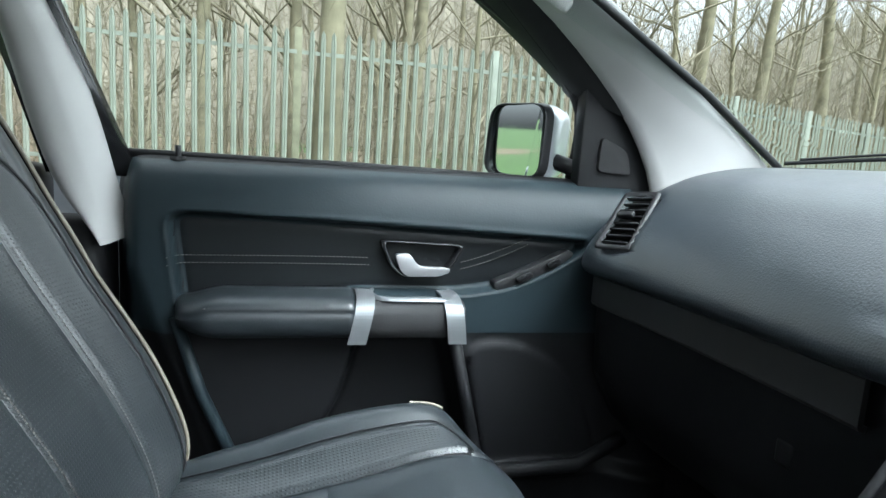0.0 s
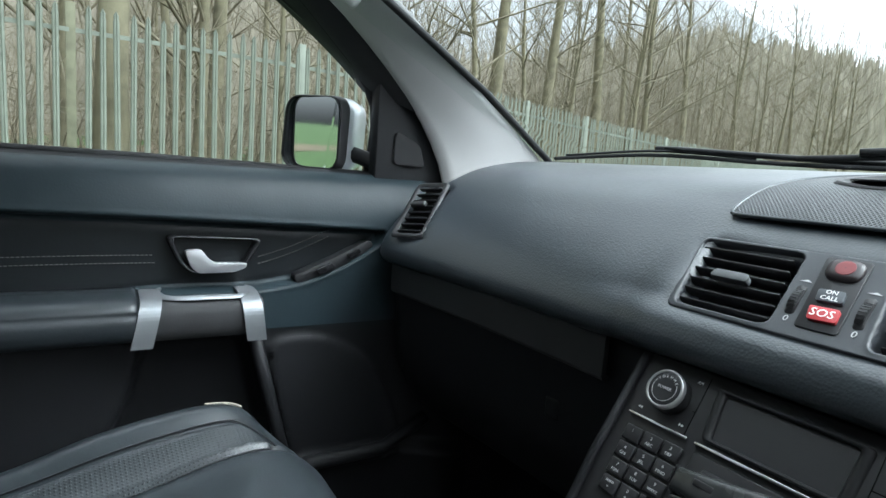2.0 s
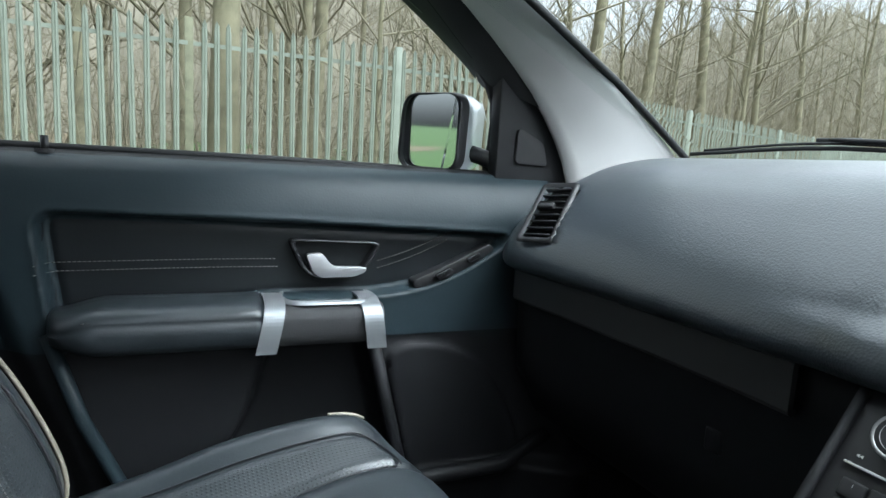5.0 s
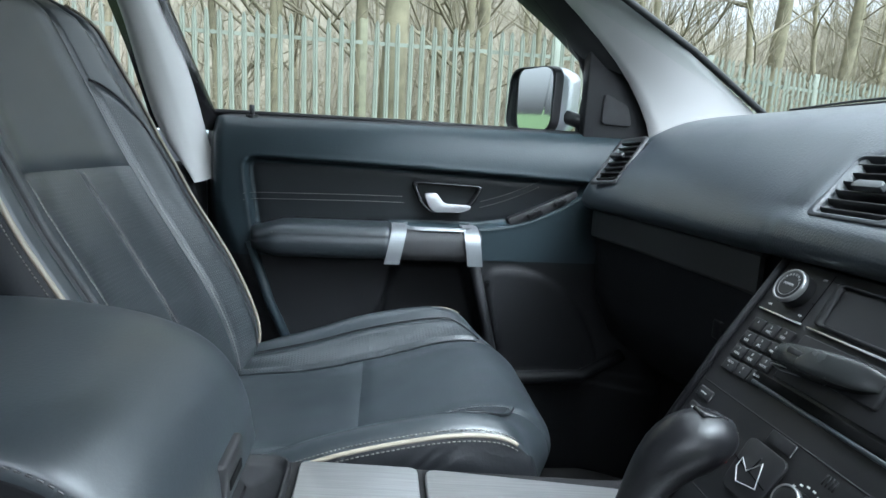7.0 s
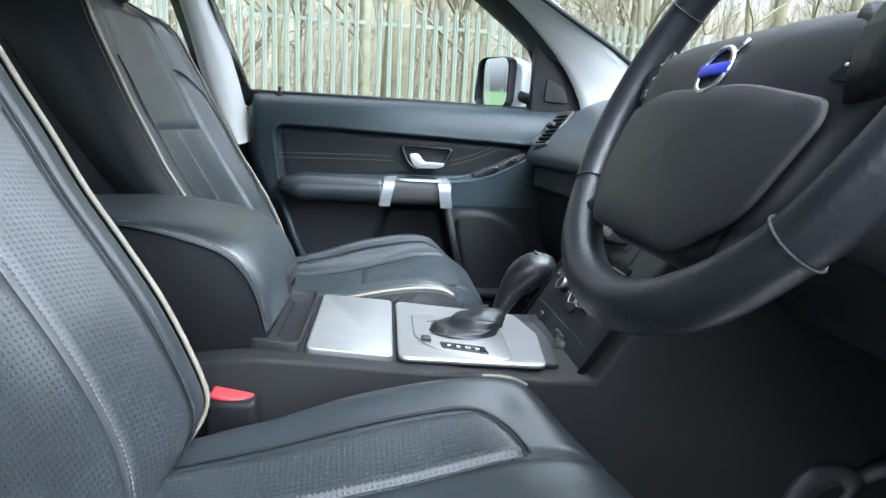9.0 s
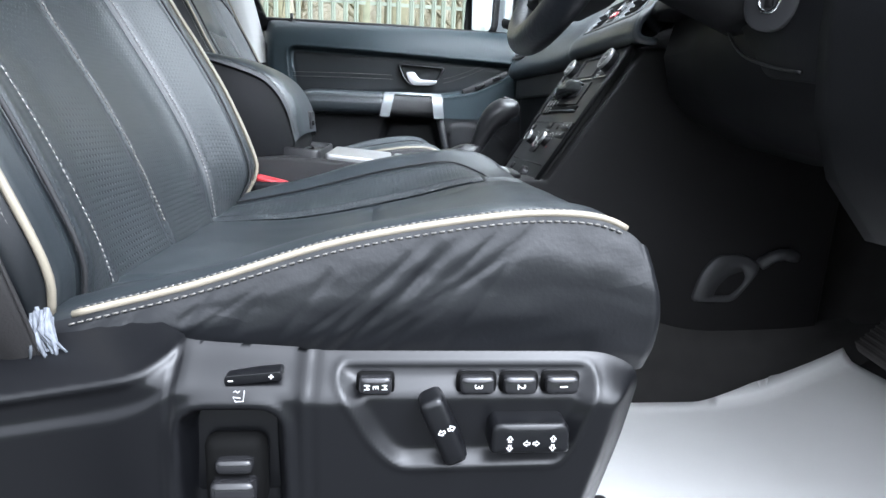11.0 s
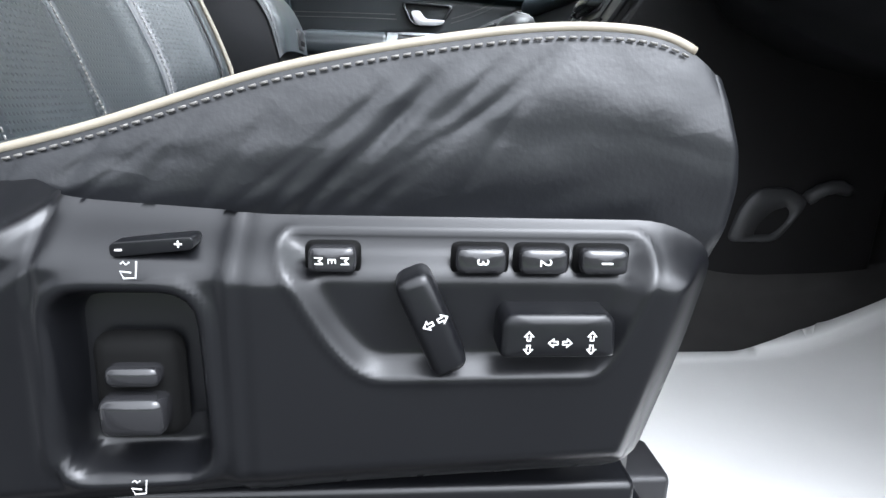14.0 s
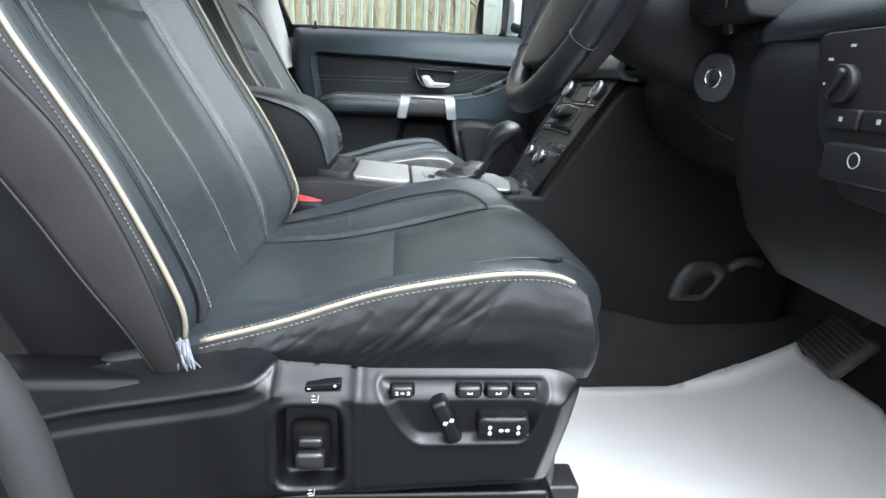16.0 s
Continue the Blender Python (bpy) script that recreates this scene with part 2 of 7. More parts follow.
def curve_points(points, n):
    """n points along a smooth curve through points."""
    pts = [Vector(p) for p in points]
    table = [[(i, p[k]) for i, p in enumerate(pts)] for k in range(3)]
    return [Vector([lerp_table(table[k], i * (len(pts) - 1) / (n - 1)) for k in range(3)]) for i in range(n)]


def prism(outline, depth, axis="y", at=0.0, bevel=0.0, segments=2):
    """A plate with an outline of pairs, extruded by depth along an axis from at. Pairs: xz for y, yz for x, xy for z."""
    bm = bmesh.new()
    place = {"y": lambda a, b, d: (a, d, b), "x": lambda a, b, d: (d, a, b), "z": lambda a, b, d: (a, b, d)}[axis]
    lo = [bm.verts.new(place(a, b, at)) for a, b in outline]
    hi = [bm.verts.new(place(a, b, at + depth)) for a, b in outline]
    n = len(outline)
    bm.faces.new(lo)
    bm.faces.new(hi[::-1])
    for i in range(n):
        bm.faces.new((lo[i], hi[i], hi[(i + 1) % n], lo[(i + 1) % n]))
    bmesh.ops.recalc_face_normals(bm, faces=bm.faces[:])
    if bevel:
        bmesh.ops.bevel(bm, geom=bm.edges[:], offset=bevel, segments=segments, profile=0.5, affect="EDGES", clamp_overlap=True)
    return bm


def rounded(outline, r, n=5):
    """The outline with its corners rounded."""
    out = []
    m = len(outline)
    for i in range(m):
        p = Vector(outline[i])
        a, b = Vector(outline[i - 1]) - p, Vector(outline[(i + 1) % m]) - p
        k = min(r, a.length * 0.45, b.length * 0.45)
        a, b = p + a.normalized() * k, p + b.normalized() * k
        for j in range(n):
            t = j / (n - 1)
            q = (1 - t) ** 2 * a + 2 * t * (1 - t) * p + t * t * b
            out.append((q.x, q.y))
    return out


def outline_distance(outline, x, z):
    """Signed distance to a polygon, negative inside."""
    best, inside = 1e9, False
    m = len(outline)
    for i in range(m):
        ax, az = outline[i - 1]
        bx, bz = outline[i]
        ex, ez = bx - ax, bz - az
        t = max(0.0, min(1.0, ((x - ax) * ex + (z - az) * ez) / (ex * ex + ez * ez + 1e-12)))
        best = min(best, (x - ax - t * ex) ** 2 + (z - az - t * ez) ** 2)
        if (az > z) != (bz > z) and x < (bx - ax) * (z - az) / (bz - az) + ax:
            inside = not inside
    return -math.sqrt(best) if inside else math.sqrt(best)


def stitches(points, length=0.004, gap=0.0022, radius=0.0007):
    """Short threads along a line, joined."""
    bm = bmesh.new()
    pts = [Vector(p) for p in points]
    marks = [0.0]
    for a, c in zip(pts, pts[1:]):
        marks.append(marks[-1] + (c - a).length)

    def at(s):
        k = 0
        while k < len(pts) - 2 and marks[k + 1] < s:
            k += 1
        return pts[k].lerp(pts[k + 1], min(1.0, (s - marks[k]) / (marks[k + 1] - marks[k] + 1e-9)))

    s = 0.0
    while s + length < marks[-1]:
        p, q = at(s), at(s + length)
        d = q - p
        a = d.cross(Vector((0.3, 0.2, 1))).normalized() * radius
        u = a.cross(d).normalized() * radius
        vs = [bm.verts.new(w) for w in (p + a, p + u, p - a, p - u, q + a, q + u, q - a, q - u)]
        for k in range(4):
            bm.faces.new((vs[k], vs[(k + 1) % 4], vs[4 + (k + 1) % 4], vs[4 + k]))
        bm.faces.new(vs[3::-1])
        bm.faces.new(vs[4:])
        s += length + gap
    return bm


def words(text, size, material, m, name="writing", parent=None, label=""):
    """Flat lettering as a thin mesh, centred on the pose m."""
    cu = bpy.data.curves.new("text", "FONT")
    cu.body, cu.size, cu.align_x, cu.align_y, cu.extrude = text, size, "CENTER", "CENTER", 0.00012
    cu.resolution_u = 2
    ob = bpy.data.objects.new("text", cu)
    scene.collection.objects.link(ob)
    bpy.context.view_layer.update()
    me = bpy.data.meshes.new_from_object(ob)
    bpy.data.objects.remove(ob)
    me.materials.clear()
    me.materials.append(material)
    me.transform(m)
    out = new(name, me)
    out.parent = parent
    return tagged(out, label)


def disc(r, h, n=32):
    rows = [[(q * math.cos(a), q * math.sin(a), z) for a in [2 * math.pi * i / n for i in range(n)]] for q, z in ((r, 0.0), (r, h * 0.9), (r * 0.93, h), (r * 0.5, h), (0.0005, h))]
    return sheet(rows, close_u=True)

# ---- outdoors: ground, fence, wood ----


def ground_height(x, y):
    bank = 0.40 * smoothstep(3.0, 8.0, y) + 0.05 * (y - 8.5 if y > 8.5 else 0)
    return bank + 0.03 * math.sin(x * 0.7 + y * 0.5)


FENCE = [(-30, 6.6), (-16, 7.3), (-8, 7.75), (-3, 8.0), (0, 8.1), (2.75, 8.28), (5.4, 9.0), (8.0, 10.1), (14, 12.4), (22, 15.2), (34, 18.5), (60, 24)]


def fence_y(x):
    return lerp_table(FENCE, x)


xs = [-400, -120, -60] + [-40 + 2 * i for i in range(51)] + [80, 150, 400]
ys = [-400, -120, -40, -15, -6, -3] + [-1.5 + 0.75 * i for i in range(24)] + [18, 22, 28, 40, 80, 150, 400]
bm = sheet([[(x, y, ground_height(x, y)) for y in ys] for x in xs])
ground = part("ground", bm, GRASS)
tagged(ground, "mown green grass verge sloping up to the fence", "ground", kind="structure")
bm = sheet([[(x, y, 0.05) for y in (-7, -4, -1, 0.5, 1.6)] for x in range(-60, 61, 6)])
tagged(part("road", bm, ASPHALT), "worn grey asphalt lane under the car", "road", kind="structure")
bm = sheet([[(x, fence_y(x) + 0.6 + d, ground_height(x, fence_y(x) + 0.6 + d) + 0.02 + 0.02 * math.sin(3 * x + 5 * d)) for d in (0, 1, 2.5, 5, 9, 15, 25, 40)] for x in range(-30, 61, 2)])
litter = part("woodland_floor", bm, LEAFLITTER)
tagged(litter, "brown leaf litter under the bare trees", "ground", kind="structure")

RAIL_Z, TIP_Z = 2.47, 2.76


def pale_mesh():
    """One palisade pale: a W-section strip with a split, pointed tip."""
    h = TIP_Z - 0.35
    rows = []
    prof = [(-0.034, 0.012), (-0.024, -0.004), (-0.010, -0.008), (0, 0.004), (0.010, -0.008), (0.024, -0.004), (0.034, 0.012)]
    for z, k in ((0, 1), (h - 0.12, 1), (h - 0.09, 0.75), (h - 0.055, 0.9), (h, 0.08)):
        rows.append([(a * k, d, z) for a, d in prof])
    bm = sheet(rows)
    solid(bm, 0.003)
    return mesh_of(bm, GALV, smooth=False)


fence = thing("palisade_fence", "galvanised steel palisade fence along the wood", "fence")
pale = pale_mesh()
x = -14.0
posts = [-0.12 + 2.75 * i for i in range(-5, 14)]
while x < 36:
    y = fence_y(x)
    slope = math.atan2(fence_y(x + 0.05) - fence_y(x - 0.05), 0.1)
    if x < 20 and min(abs(x - p) for p in posts) > 0.03:
        ob = new("pale", pale)
        ob.matrix_world = pose(x, y - 0.03, 0.35 + random.uniform(-0.01, 0.01), random.uniform(-0.6, 0.6), random.uniform(-0.5, 0.5), math.degrees(slope))
        ob.parent = fence
    x += 0.158 * math.cos(slope)
bm = bmesh.new()
x = 20.0
while x < 58:
    add(bm, box(x - 0.03, x + 0.03, fence_y(x) - 0.02, fence_y(x), 0.35, TIP_Z))
    x += 0.15
tagged(part("distant_pale_run", bm, GALV, fence, smooth=False), kind="stuff")
for z in (RAIL_Z, 0.95):
    pts = [(x * 0.5, fence_y(x * 0.5), z) for x in range(-28, 116)]
    rows = [[(px, py + dy, pz + dz) for dy, dz in ((0.0, -0.025), (0.0, 0.025), (0.045, 0.025), (0.045, 0.018), (0.008, 0.018), (0.008, -0.025))] for px, py, pz in pts]
    part("rail", sheet(rows, close_u=True), GALV, fence, smooth=False)
for i, p in enumerate(posts):
    bm = box(-0.05, 0.05, 0.0, 0.045, 0, TIP_Z - 0.33, 0.004)
    wood = i == 5
    ob = part("post", moved(bm, pose(p, fence_y(p) + 0.0, 0.35)), POSTWOOD if wood else GALV, fence, "greenish mossy post" if wood else "")



def branch(bm, start, way, length, radius, depth, rng):
    """A bending limb with smaller limbs off it."""
    pts, rad = [Vector(start)], [radius]
    d = Vector(way).normalized()
    n = 4 if depth else 3
    for i in range(n):
        d = (d + Vector((rng.uniform(-0.25, 0.25), rng.uniform(-0.25, 0.25), rng.uniform(-0.1, 0.22)))).normalized()
        pts.append(pts[-1] + d * length / n)
        rad.append(radius * (1 - 0.8 * (i + 1) / n))
    add_tube(bm, pts, rad, 4 if radius > 0.02 else 3)
    if depth:
        for k in range(3 + depth):
            i = rng.randint(1, n - 1)
            w = (d + Vector((rng.uniform(-1, 1), rng.uniform(-1, 1), rng.uniform(-0.3, 0.9)))).normalized()
            branch(bm, pts[i], w, length * rng.uniform(0.4, 0.65), rad[i] * 0.6, depth - 1, rng)


def add_tube(bm, pts, rad, sides):
    up = Vector((0.3, 0.25, 0.9)).normalized()
    last = None
    for i, p in enumerate(pts):
        d = (pts[min(i + 1, len(pts) - 1)] - pts[max(i - 1, 0)]).normalized()
        s = d.cross(up)
        s = s.normalized() if s.length > 1e-3 else Vector((1, 0, 0))
        u = s.cross(d)
        ring = [bm.verts.new(p + rad[i] * (math.cos(k * 2 * math.pi / sides) * s + math.sin(k * 2 * math.pi / sides) * u)) for k in range(sides)]
        if last:
            for k in range(sides):
                bm.faces.new((last[k], last[(k + 1) % sides], ring[(k + 1) % sides], ring[k]))
        last = ring


def tree(height, girth, seed, limbs, low):
    """A bare winter tree: a tapered, slightly bent trunk and a crown of bare limbs and twigs."""
    rng = random.Random(seed)
    root = thing("tree", "bare winter tree with a grey-green trunk", "tree", "trees behind the fence")
    pts, rad = [Vector((0, 0, -0.2))], [girth * 1.25]
    lean = Vector((rng.uniform(-0.05, 0.05), rng.uniform(-0.05, 0.05), 1))
    n = 10
    for i in range(n):
        lean += Vector((rng.uniform(-0.04, 0.04), rng.uniform(-0.04, 0.04), 0))
        pts.append(pts[-1] + lean.normalized() * height / n)
        rad.append(girth * max(0.03, 1 - 0.98 * ((i + 1) / n) ** 0.85))
    bm = bmesh.new()
    add_tube(bm, pts, rad, 10)
    part("trunk", bm, BARK, root)
    bm = bmesh.new()
    for k in range(limbs):
        f = rng.uniform(low, 0.98)
        i = min(n - 1, int(f * n))
        p = pts[i].lerp(pts[i + 1], f * n - i)
        a = rng.uniform(0, 2 * math.pi)
        way = Vector((math.cos(a), math.sin(a), rng.uniform(0.3, 1.3)))
        branch(bm, p, way, height * rng.uniform(0.18, 0.36) * (1.15 - 0.55 * f), min(0.035, rad[i] * 0.36) + 0.006, 2, rng)
    part("crown", bm, TWIG, root)
    return root


rng = random.Random(4)
kinds = [tree(13, 0.14, 1, 20, 0.15), tree(15, 0.20, 2, 20, 0.3), tree(11, 0.085, 3, 22, 0.1), tree(12, 0.11, 5, 24, 0.08)]
spots = [(-1.6, 9.6), (0.28, 8.75), (2.6, 9.3), (-4.2, 9.4), (5.6, 11.6), (8.8, 12.6), (10.2, 12.9), (13.5, 15.0)]
for i in range(86):
    x = rng.uniform(-14, 52)
    spots.append((x, fence_y(x) + 1.5 + 22 * rng.random() ** 1.5))
for i, (x, y) in enumerate(spots):
    m = pose(x, y, ground_height(x, y) + 0.05, 0, 0, rng.uniform(0, 360)) @ Matrix.Scale(rng.uniform(0.75, 1.15), 4)
    if i < 4:
        kinds[i].matrix_world = m
    else:
        t = copy_thing(kinds[i % 4], m)
        t.scale = m.to_scale()

# undergrowth between the trees, too fine to count
bm = bmesh.new()
for i in range(3600):
    x = rng.uniform(-12, 45)
    y = fence_y(x) + 0.7 + 16 * rng.random() ** 1.4
    h = rng.uniform(1.2, 4.2)
    p = Vector((x, y, ground_height(x, y)))
    d = Vector((rng.uniform(-0.5, 0.5), rng.uniform(-0.5, 0.5), 1)).normalized()
    q = p + d * h * 0.6
    r = q + Vector((rng.uniform(-0.6, 0.6), rng.uniform(-0.6, 0.6), 0.4)) * h * 0.5
    w = rng.uniform(0.004, 0.014)
    add_tube(bm, [p, q, r], [w, w * 0.7, w * 0.25], 3)
    for k in range(5):
        s = p.lerp(q, rng.uniform(0.2, 1))
        e = s + Vector((rng.uniform(-0.8, 0.8), rng.uniform(-0.8, 0.8), rng.uniform(-0.2, 0.5))) * h * 0.35
        add_tube(bm, [s, (s + e) / 2 + Vector((0, 0, 0.05)), e], [w * 0.6, w * 0.45, w * 0.2], 3)
for i in range(800):
    x = rng.uniform(-12, 48)
    y = fence_y(x) + 1.0 + 18 * rng.random() ** 1.3
    h = rng.uniform(3.0, 7.5)
    p = Vector((x, y, ground_height(x, y)))
    q = p + Vector((rng.uniform(-0.25, 0.25), rng.uniform(-0.2, 0.2), 1)) * h
    w = rng.uniform(0.010, 0.024)
    add_tube(bm, [p, (p + q) / 2 + Vector((rng.uniform(-0.2, 0.2), 0, 0)), q], [w, w * 0.7, w * 0.15], 3)
    for k in range(15):
        s = p.lerp(q, rng.uniform(0.25, 1))
        e = s + Vector((rng.uniform(-1, 1), rng.uniform(-1, 1), rng.uniform(0.0, 0.9))) * rng.uniform(0.5, 1.5)
        add_tube(bm, [s, (s + e) / 2 + Vector((0, 0, 0.08)), e], [w * 0.35, w * 0.25, w * 0.12], 3)
tagged(part("undergrowth", bm, TWIG), "tangle of bare brown shrubs and saplings", "undergrowth", kind="stuff")

# distance haze is put into this pale wood colour
HAZE_WOOD = mat("haze-paled far wood", (0.30, 0.27, 0.21), 0.95, tone=0.32, tone_size=2.2, stretch=(1, 1, 0.22))
CROWN = [(-30, 21), (2, 21), (9, 15), (16, 11), (26, 10.5), (36, 13), (48, 16.5), (60, 18), (75, 17), (110, 14)]
rows = []
for i in range(1400):
    a = -30 + i * 0.1
    px, py = a, fence_y(max(-30, min(60, a))) + 25 - max(0, a - 30) * 0.3
    top = lerp_table(CROWN, a) * (1 + 0.08 * noise.noise(Vector((a * 0.3, 0, 0))) + 0.05 * noise.noise(Vector((a * 1.3, 4, 0)))) + rng.uniform(-1.1, 0.5)
    rows.append([(px, py + 0.3 * noise.noise(Vector((a, z0 * 3, 2))), z0 * top) for z0 in (-0.05, 0.25, 0.5, 0.75, 1.0)])
bm = bmesh.new()
for i in range(2600):
    a = rng.uniform(4, 100)
    py = fence_y(max(-30, min(60, a))) + 24 - max(0, a - 30) * 0.3 - rng.uniform(0, 9)
    base = Vector((a, py, lerp_table(CROWN, a) * rng.uniform(0.45, 1.02)))
    lean = Vector((rng.uniform(-0.6, 0.6), rng.uniform(-0.3, 0.3), 1)).normalized()
    tip = base + lean * rng.uniform(1.0, 2.6)
    w = rng.uniform(0.012, 0.03)
    add_tube(bm, [base - lean * 1.5, base, tip], [w, w * 0.8, w * 0.2], 3)
    for k in range(6):
        q = base.lerp(tip, rng.uniform(-0.3, 0.9))
        e = q + Vector((rng.uniform(-1, 1), rng.uniform(-0.5, 0.5), rng.uniform(0.1, 1.0))) * rng.uniform(0.5, 1.3)
        add_tube(bm, [q, q.lerp(e, 0.5) + Vector((0, 0, 0.06)), e], [w * 0.5, w * 0.35, w * 0.15], 3)
tagged(part("far_twigs", bm, HAZE_WOOD), "fine bare crowns along the haze-paled far wood", "undergrowth", kind="stuff")
tagged(part("backdrop", sheet(rows), HAZE_WOOD), "far edge of the winter wood, coloured pale for haze", "backdrop", kind="structure")

# unseen screen, added to block low sky light from the driver's side
rows = []
for i in range(61):
    a = radians(180 + 2.9 * i)
    px, py = 70 * math.cos(a), 40 * math.sin(a)
    top = 9.0 + 1.2 * math.sin(i * 0.9) + 0.8 * math.sin(i * 2.3)
    rows.append([(px, py, z0 * top) for z0 in (-0.05, 0.25, 0.5, 0.75, 1.0)])
# kept dark so that little light bounces onto the driver's side
BLOCKER_DARK = mat("dark light-blocking screen", (0.105, 0.10, 0.07), 0.95, tone=0.35, tone_size=1.5, stretch=(1, 1, 0.22))
tagged(part("sky_light_blocker", sheet(rows), BLOCKER_DARK), "unseen dark screen added to block low sky light", "backdrop", kind="structure")

# ---- car shell ----
shell = thing("car_body", "silver car body with pale pillar trim and dark floor", "car body")
bm = box(-1.6, 0.66, -0.72, 0.80, 0.44, 0.50, 0.01)
part("floor_pan", bm, CARPET, shell, "black carpeted floor")
rows = [[(x, y, z) for y in (-0.72, -0.3, 0.1, 0.5, 0.80)] for x, z in ((0.60, 0.47), (0.74, 0.48), (0.86, 0.53), (0.98, 0.63), (1.08, 0.82), (1.10, 1.15))]
part("toe_board", sheet(rows), CARPET, shell)
part("far_kick_panel", box(0.60, 1.12, 0.705, 0.74, 0.44, 1.04, 0.01), CARPET, shell)
part("near_kick_panel", box(0.72, 1.12, -0.78, -0.74, 0.44, 1.12, 0.01), CARPET, shell)
# sill on the open driver's side
bm = prism([(-0.93, 0.40), (-0.93, 0.47), (-0.87, 0.50), (-0.76, 0.505), (-0.72, 0.49), (-0.70, 0.40)], 2.2, "x", -1.2, 0.004)
part("sill", bm, PLASTIC, shell)
# roof and lining
def roof_z(x, y):
    return 1.56 - 0.10 * (abs(y) / 0.68) ** 3 - 0.07 * ((x + 0.5) / 0.9) ** 2


rows = [[(x, y, roof_z(x, y)) for y in [-0.68 + 1.36 * k / 20 for k in range(21)]] for x in [-1.7 + 2.0 * k / 20 for k in range(21)]]
part("roof_lining", solid(sheet(rows), 0.02), ROOFLINING, shell, "pale grey roof lining")
# rear wall of the cabin
part("rear_bulkhead", box(-1.72, -1.66, -0.72, 0.8, 0.44, 1.1, 0.01), CARPET, shell)
part("rear_bench", box(-1.5, -0.95, -0.62, 0.62, 0.5, 0.82, 0.05, 3), LEATHER, shell)
part("rear_bench_back", box(-1.6, -1.42, -0.62, 0.62, 0.75, 1.3, 0.05, 3), LEATHER, shell)
# rear door panel on the far side
part("rear_door_panel", box(-1.6, -0.24, 0.74, 0.82, 0.46, 1.13, 0.02), VINYL_DARK, shell)


def pillar(name, inner, outer, material, depth=0.05, label=""):
    """A pillar between two edge lines of points, wrapped round at both sides."""
    rows = []
    for a, b in zip(curve_points(inner, 14), curve_points(outer, 14)):
        a, b = Vector(a), Vector(b)
        mid = (a + b) / 2
        inward = Vector((-0.35, -1.0, -0.15)).normalized()
        row = [a - inward * depth, a]
        for k in range(1, 8):
            t = k / 8
            row.append(a.lerp(b, t) + inward * 0.012 * math.sin(math.pi * t))
        row += [b, b - inward * depth]
        rows.append(row)
    return part(name, sheet(rows), material, shell, label)


# front pillar: from the dash end up to the roof
EDGE_IN = [(0.675, 0.715, 1.11), (0.655, 0.716, 1.174), (0.607, 0.715, 1.251), (0.531, 0.712, 1.33), (0.434, 0.70, 1.405), (0.28, 0.67, 1.49), (0.08, 0.64, 1.55)]
pillar("front_pillar_trim", EDGE_IN, [(0.85, 0.69, 1.165), (0.845, 0.675, 1.19), (0.742, 0.655, 1.256), (0.604, 0.635, 1.342), (0.505, 0.62, 1.405), (0.33, 0.59, 1.49), (0.12, 0.57, 1.55)], PILLAR, 0.05, "light grey pillar trim")
rows = [[a + Vector((0.004, 0.004, 0)), (a + Vector(b)) / 2 + Vector((0, -0.004, 0)), b, Vector(b) + Vector((0, 0.03, 0))] for a, b in zip(curve_points(EDGE_IN[2:], 16), curve_points([(0.542, 0.765, 1.285), (0.48, 0.758, 1.335), (0.37, 0.745, 1.41), (0.22, 0.715, 1.495), (0.02, 0.68, 1.55)], 16))]
part("pillar_seal", sheet(rows), RUBBER, shell, "black rubber door seal")
part("grab_handle_end", moved(box(-0.035, 0.03, -0.012, 0.012, -0.012, 0.012, 0.009, 4), pose(0.445, 0.655, 1.405, 0, 38, -8)), PILLAR, shell)
pillar("centre_pillar_trim", [(-0.145, 0.70, 1.03), (-0.195, 0.70, 1.10), (-0.225, 0.70, 1.18), (-0.262, 0.695, 1.32), (-0.32, 0.64, 1.52)], [(-0.137, 0.70, 1.03), (-0.157, 0.70, 1.11), (-0.180, 0.70, 1.198), (-0.224, 0.695, 1.335), (-0.29, 0.63, 1.52)], PILLAR, 0.05, "light grey centre pillar")
part("centre_pillar_base", box(-0.30, -0.150, 0.70, 0.80, 0.5, 1.06, 0.02), VINYL_DARK, shell)
part("driver_centre_pillar", moved(box(-0.06, 0.06, -0.05, 0.05, 0, 1.1, 0.02), pose(-0.36, -0.80, 0.48, 0, -8, 0)), PILLAR, shell)

# windscreen with its black border
WS_LOW = [(0.86, 0.68, 1.185), (0.95, 0.45, 1.185), (1.0, 0.15, 1.185), (1.0, -0.15, 1.185), (0.95, -0.45, 1.185), (0.86, -0.68, 1.185)]
WS_TOP = [(0.10, 0.58, 1.535), (0.16, 0.38, 1.55), (0.20, 0.12, 1.555), (0.20, -0.12, 1.555), (0.16, -0.38, 1.55), (0.10, -0.58, 1.535)]
low, top = curve_points(WS_LOW, 24), curve_points(WS_TOP, 24)
ws = part("windscreen", solid(sheet([low, top]), 0.004), GLASS, shell, "clear windscreen", smooth=False)
ws.visible_shadow = False
part("windscreen_seal", tube([p + Vector((0.004, 0, -0.002)) for p in low], 0.009), RUBBER, shell)
part("windscreen_side_seal", tube([Vector(WS_LOW[0]) + Vector((0, -0.012, 0.005)), Vector((0.70, 0.648, 1.29)), Vector((0.46, 0.608, 1.41)), Vector(WS_TOP[0])], 0.006), RUBBER, shell)
